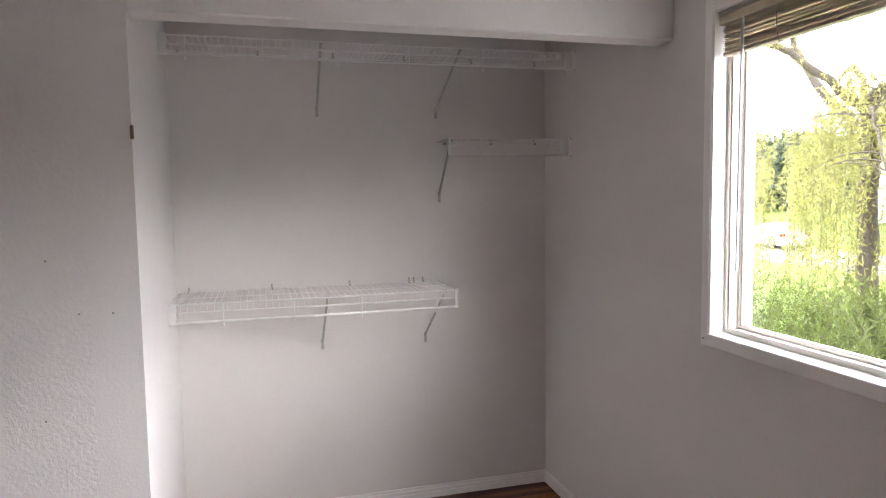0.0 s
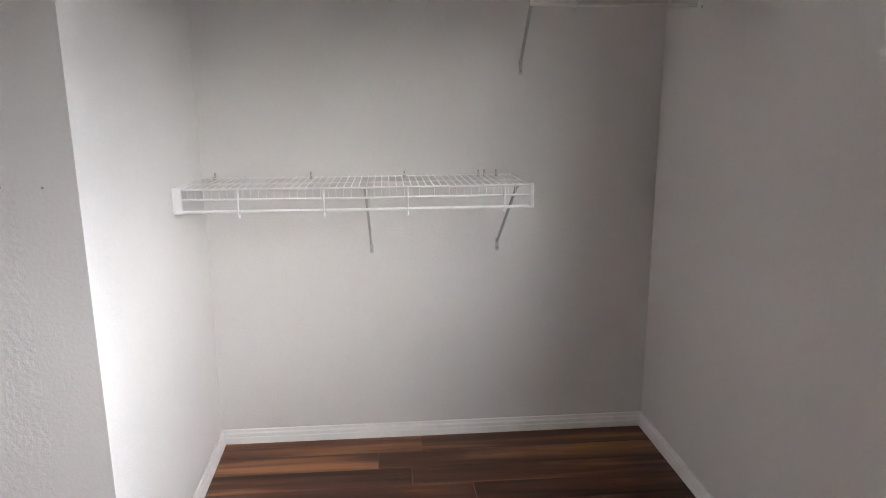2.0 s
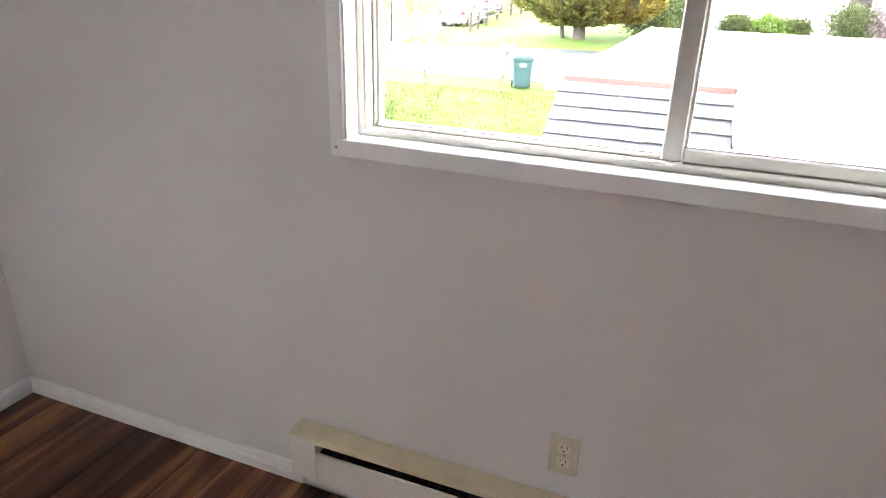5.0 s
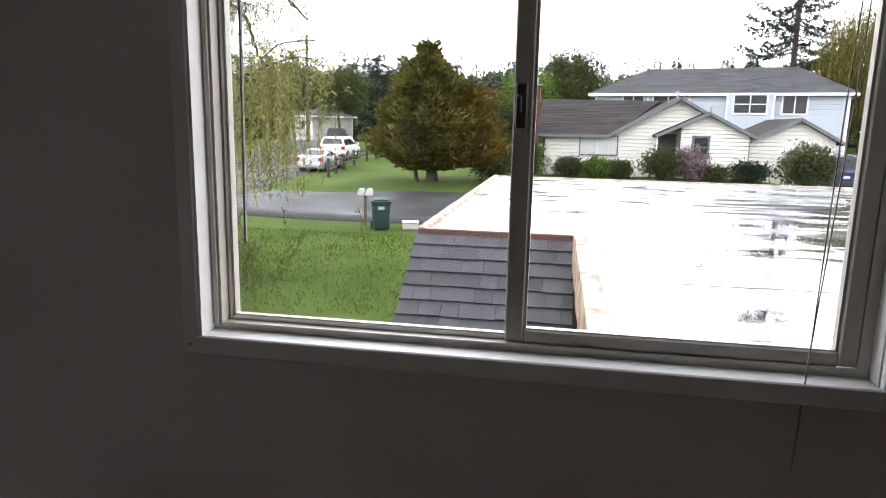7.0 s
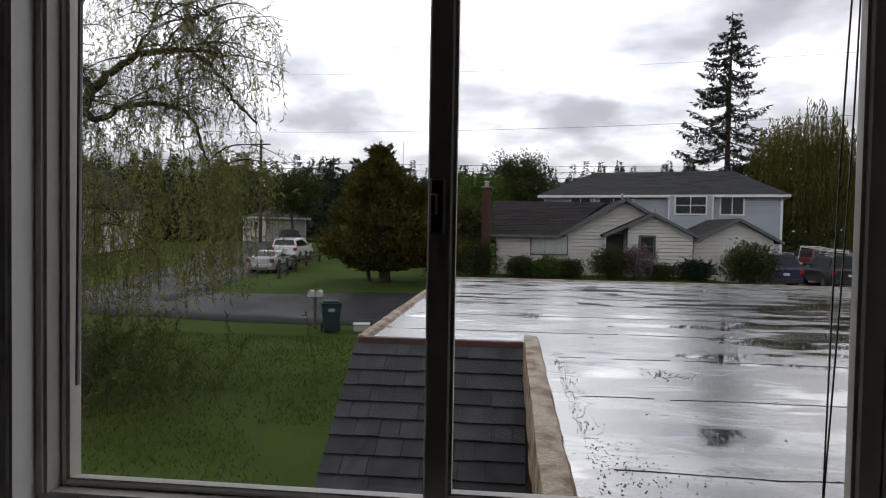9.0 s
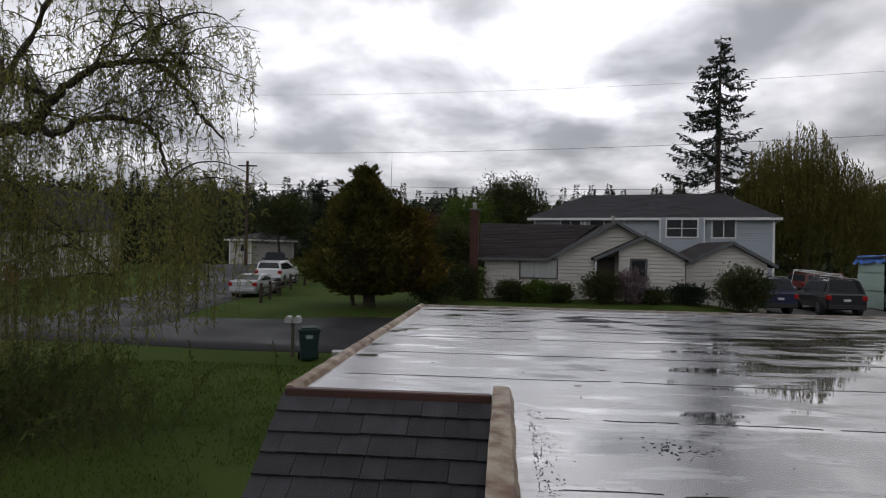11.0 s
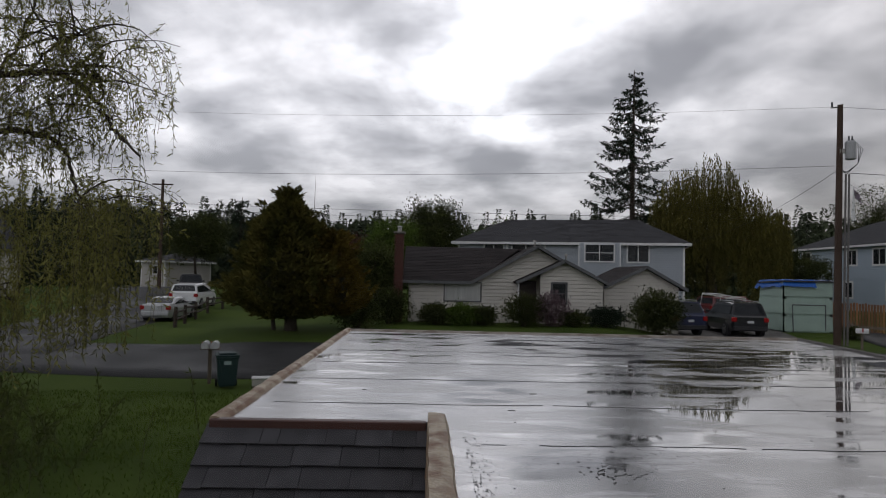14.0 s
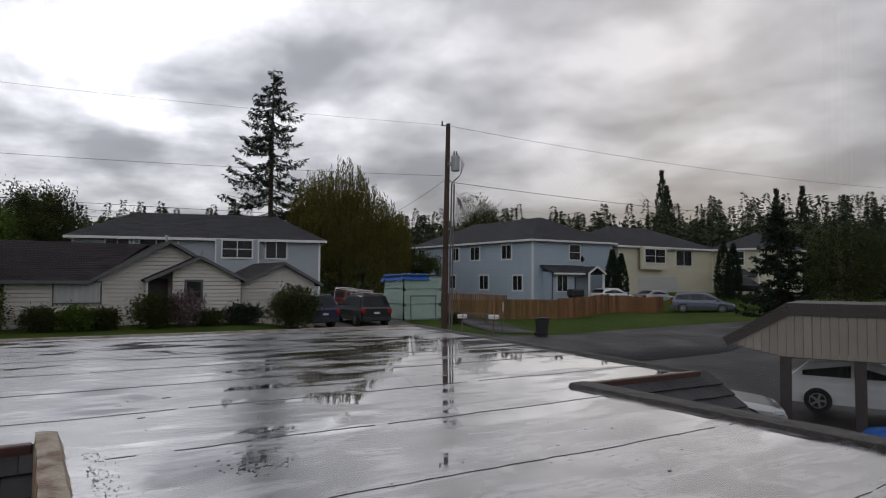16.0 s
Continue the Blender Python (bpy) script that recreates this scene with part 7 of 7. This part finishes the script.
for x, y, h, r in ((42.8, -48.0, 5.2, 0.75), (42.6, -48.9, 4.9, 0.7), (37.9, -57.6, 5.6, 0.8), (37.6, -58.7, 5.2, 0.75)):
    rnd = random.Random(int(x * 10 + y))
    t = thing("arborvitae", pose(x, y, gz(x, y)), "dark narrow columnar evergreen beside the house", "tree", "columnar evergreens")
    g = Geo()
    g.tube([(0, 0, -0.1), (0, 0, h * 0.8)], [0.09, 0.03], 6)
    part("trunk", g, BARK, t)
    lv = Leaves()
    for i in range(1500):
        tt = rnd.random()
        a = rnd.uniform(0, 6.28319)
        q = r * (1 - tt ** 2.6) * rnd.uniform(0.6, 1.05) * (0.75 + 0.25 * min(1, tt * 5))
        lv.add(Vector((math.cos(a) * q, math.sin(a) * q, 0.1 + tt * (h - 0.2))), (Vector((math.cos(a) * 0.5, math.sin(a) * 0.5, 1)) + unit(rnd) * 0.4).normalized(), 0.32, 0.13, rnd)
    lv.object("crown", LEAF_S, t, "stuff")

for i, (x, y, rx, ry, h, m, lb, n) in enumerate((
        (32.6, -0.4, 0.9, 1.0, 1.7, LEAF_D, "leafy green shrub at the corner of the cream house", 1500),
        (32.3, -2.7, 0.7, 0.75, 0.95, LEAF_D, "clipped dark shrub under the picture window", 1200),
        (32.3, -4.0, 0.7, 0.85, 1.0, LEAF_B, "light green shrub under the picture window", 1200),
        (32.3, -5.1, 0.6, 0.6, 0.9, LEAF_D, "dark round shrub under the picture window", 1000),
        (31.6, -7.0, 0.8, 1.0, 1.5, LEAF_D, "loose leafy shrub by the porch", 1300),
        (31.7, -8.3, 0.7, 0.85, 1.55, LEAF_P, "lilac shrub with pale pink blossom by the porch", 1100),
        (31.6, -9.4, 0.5, 0.7, 0.7, LEAF_D, "low green shrub at the house wall", 600),
        (31.8, -11.0, 0.45, 0.95, 0.95, LEAF_S, "clipped box hedge at the house wall", 1100),
        (31.4, -13.4, 1.0, 1.15, 2.0, LEAF_D, "rounded dense green conifer shrub before the garage", 3000),
        (31.0, 1.0, 0.9, 1.1, 1.5, LEAF_D, "dark shrub at the edge of the far lawn", 1300),
        (33.0, -24.0, 0.5, 0.6, 0.6, LEAF_D, "small shrub beside the pole", 400))):
    bush("bush", x, y, rx * 1.1, ry * 1.1, h * 1.08, m, lb, n * 3, 0.11, 50 + i)


# ---- far woodland ----
def woodland():
    rnd = random.Random(77)
    lv = Leaves()
    for i in range(760):
        a = radians(rnd.uniform(-86, 56))
        d = rnd.uniform(95, 175)
        x, y = math.cos(a) * d, math.sin(a) * d - 2
        if abs(y) > 260:
            continue
        z = -1
        right = max(0.0, min(1.0, (-math.degrees(a) - 32) / 25))
        h = d * (0.118 + 0.016 * right) * rnd.uniform(0.66, 1.06)
        if rnd.random() < 0.84:
            r = h * rnd.uniform(0.13, 0.2)
            for k in range(400):
                t = rnd.random() ** 0.8
                q = r * (1 - t) * rnd.uniform(0.4, 1.15) + 0.1
                b = rnd.uniform(0, 6.28)
                lv.add(Vector((x + math.cos(b) * q, y + math.sin(b) * q, z + h * (0.08 + 0.92 * t))), (Vector((math.cos(b), math.sin(b), -0.35)) + unit(rnd) * 0.5).normalized(), rnd.uniform(0.45, 0.95), rnd.uniform(0.16, 0.32), rnd)
        else:
            r = h * rnd.uniform(0.26, 0.42)
            h *= 0.86
            cl = [(unit(rnd), rnd.uniform(0.5, 1.0)) for k in range(26)]
            for k in range(900):
                u, s = rnd.choice(cl)
                p = Vector((x + u.x * r * s + rnd.gauss(0, r * 0.3), y + u.y * r * s + rnd.gauss(0, r * 0.3), z + h * 0.54 + u.z * h * 0.36 * s + rnd.gauss(0, h * 0.08)))
                lv.add(p, unit(rnd), rnd.uniform(0.28, 0.6), rnd.uniform(0.2, 0.34), rnd)
    ob = lv.object("woodland", LEAF_F, None, "stuff")
    tagged(ob, "distant dark mixed woodland along the horizon", "woodland")
    lv = Leaves()
    for x, y, h in ((72, -91, 19.5), (72.5, -92.8, 17.0), (60, -104, 16.0), (58, -108, 16.5)):
        for k in range(700):
            t = rnd.random()
            b = rnd.uniform(0, 6.28)
            q = 1.6 * math.sin(math.pi * min(1, t * 0.9 + 0.12)) * rnd.uniform(0.3, 1.1)
            lv.add(Vector((x + math.cos(b) * q, y + math.sin(b) * q, h * t)), (Vector((0, 0, 1)) + unit(rnd) * 0.7).normalized(), 0.8, 0.35, rnd)
    tagged(lv.object("poplars", LEAF_F, None, "stuff"), "tall narrow poplars on the skyline", "trees")
    # dense understorey so that the horizon stays closed
    lv = Leaves()
    for i in range(95000):
        a = radians(rnd.uniform(-88, 58))
        d = rnd.uniform(92, 180)
        hh = d * (0.098 + 0.014 * noise.noise(Vector((math.degrees(a) * 0.16, 0, 0))) + 0.010 * noise.noise(Vector((math.degrees(a) * 0.9, d * 0.04, 0))))
        lv.add(Vector((math.cos(a) * d, math.sin(a) * d, -1.5 + hh * rnd.random())), unit(rnd), rnd.uniform(0.6, 1.5), rnd.uniform(0.4, 0.9), rnd)
    tagged(lv.object("undergrowth", LEAF_F, None, "stuff"), "dense dark undergrowth below the distant trees", "undergrowth")
    # bare upright saplings behind the conifer
    t = thing("bare_saplings", pose(52, 7.6, gz(52, 7.6)), "thin bare upright stems behind the conifer", "tree")
    for i in range(7):
        g = Geo()
        x, y = rnd.uniform(-1, 1), rnd.uniform(-1.6, 1.6)
        g.tube([(x, y, 0), (x * 1.2, y * 1.1, 4), (x * 1.3, y * 1.25, rnd.uniform(7.0, 10.4))], [0.06, 0.04, 0.01], 5)
        part("stem", g, BARK, t)


woodland()


def lawn_blades():
    rnd = random.Random(5)
    lv = Leaves()
    for i in range(26000):
        x, y = 6 + 13.5 * rnd.random() ** 0.8, rnd.uniform(-1.0, 12.0)
        if x > 18.6 or (x < 10 and y < 3 and abs((x - 6.6) * 0.72 - (y + 0.6)) < 0.8):
            continue
        if noise.noise(Vector((x * 0.5, y * 0.5, 0))) < -0.25 and rnd.random() < 0.6:
            continue
        lv.add(Vector((x, y, gz(x, y) - 0.01)), (Vector((0, 0, 1)) + unit(rnd) * 0.6).normalized(), rnd.uniform(0.05, 0.12), rnd.uniform(0.012, 0.03), rnd)
    tagged(lv.object("grass", GRASS_B, None, "stuff"), "uneven green lawn grass blades", "grass")


GRASS_B = mat("grass_blade", (0.11, 0.158, 0.027), 0.8, 0.25, 0.6, 8, 0, col2=(0.066, 0.102, 0.018), trans=0.5, island=0.3, spec=0.05)
lawn_blades()

# ---- floor planks, pieces of the floor ----
random.seed(11)
PWID = 0.126
y = -0.012
row = 0
first = {0: -0.98, 3: -0.80, 4: -1.565, 5: -0.30, 6: -0.88}
while y > RY + 0.02:
    ya, yb = y, max(y - PWID, RY + 0.01)
    lo = CLX + 0.012 if ya > CLY + 0.02 else RX + 0.012
    x = lo
    stop = -0.012
    j = first.get(row, None)
    cuts = [lo]
    c = (j if j is not None else random.uniform(-1.7, -0.5))
    while c - 1.22 > lo + 0.1:
        c -= 1.22
    while c < stop - 0.05:
        if c > lo + 0.05:
            cuts.append(c)
        c += 1.22
    cuts.append(stop)
    for a, b in zip(cuts, cuts[1:]):
        g = Geo()
        l, w = (b - a) / 2 - 0.0006, (ya - yb) / 2 - 0.0006
        cb = 0.0007
        g.add([(-l, -w, -0.011), (l, -w, -0.011), (l, w, -0.011), (-l, w, -0.011), (-l, -w, -cb), (l, -w, -cb), (l, w, -cb), (-l, w, -cb), (-l + cb, -w + cb, 0), (l - cb, -w + cb, 0), (l - cb, w - cb, 0), (-l + cb, w - cb, 0)],
              [(3, 2, 1, 0), (0, 1, 5, 4), (1, 2, 6, 5), (2, 3, 7, 6), (3, 0, 4, 7), (4, 5, 9, 8), (5, 6, 10, 9), (6, 7, 11, 10), (7, 4, 8, 11), (8, 9, 10, 11)])
        piece("plank", g.mesh("plank", PLANK), floor_ob, pose((a + b) / 2, (ya + yb) / 2, 0))
    y -= PWID
    row += 1
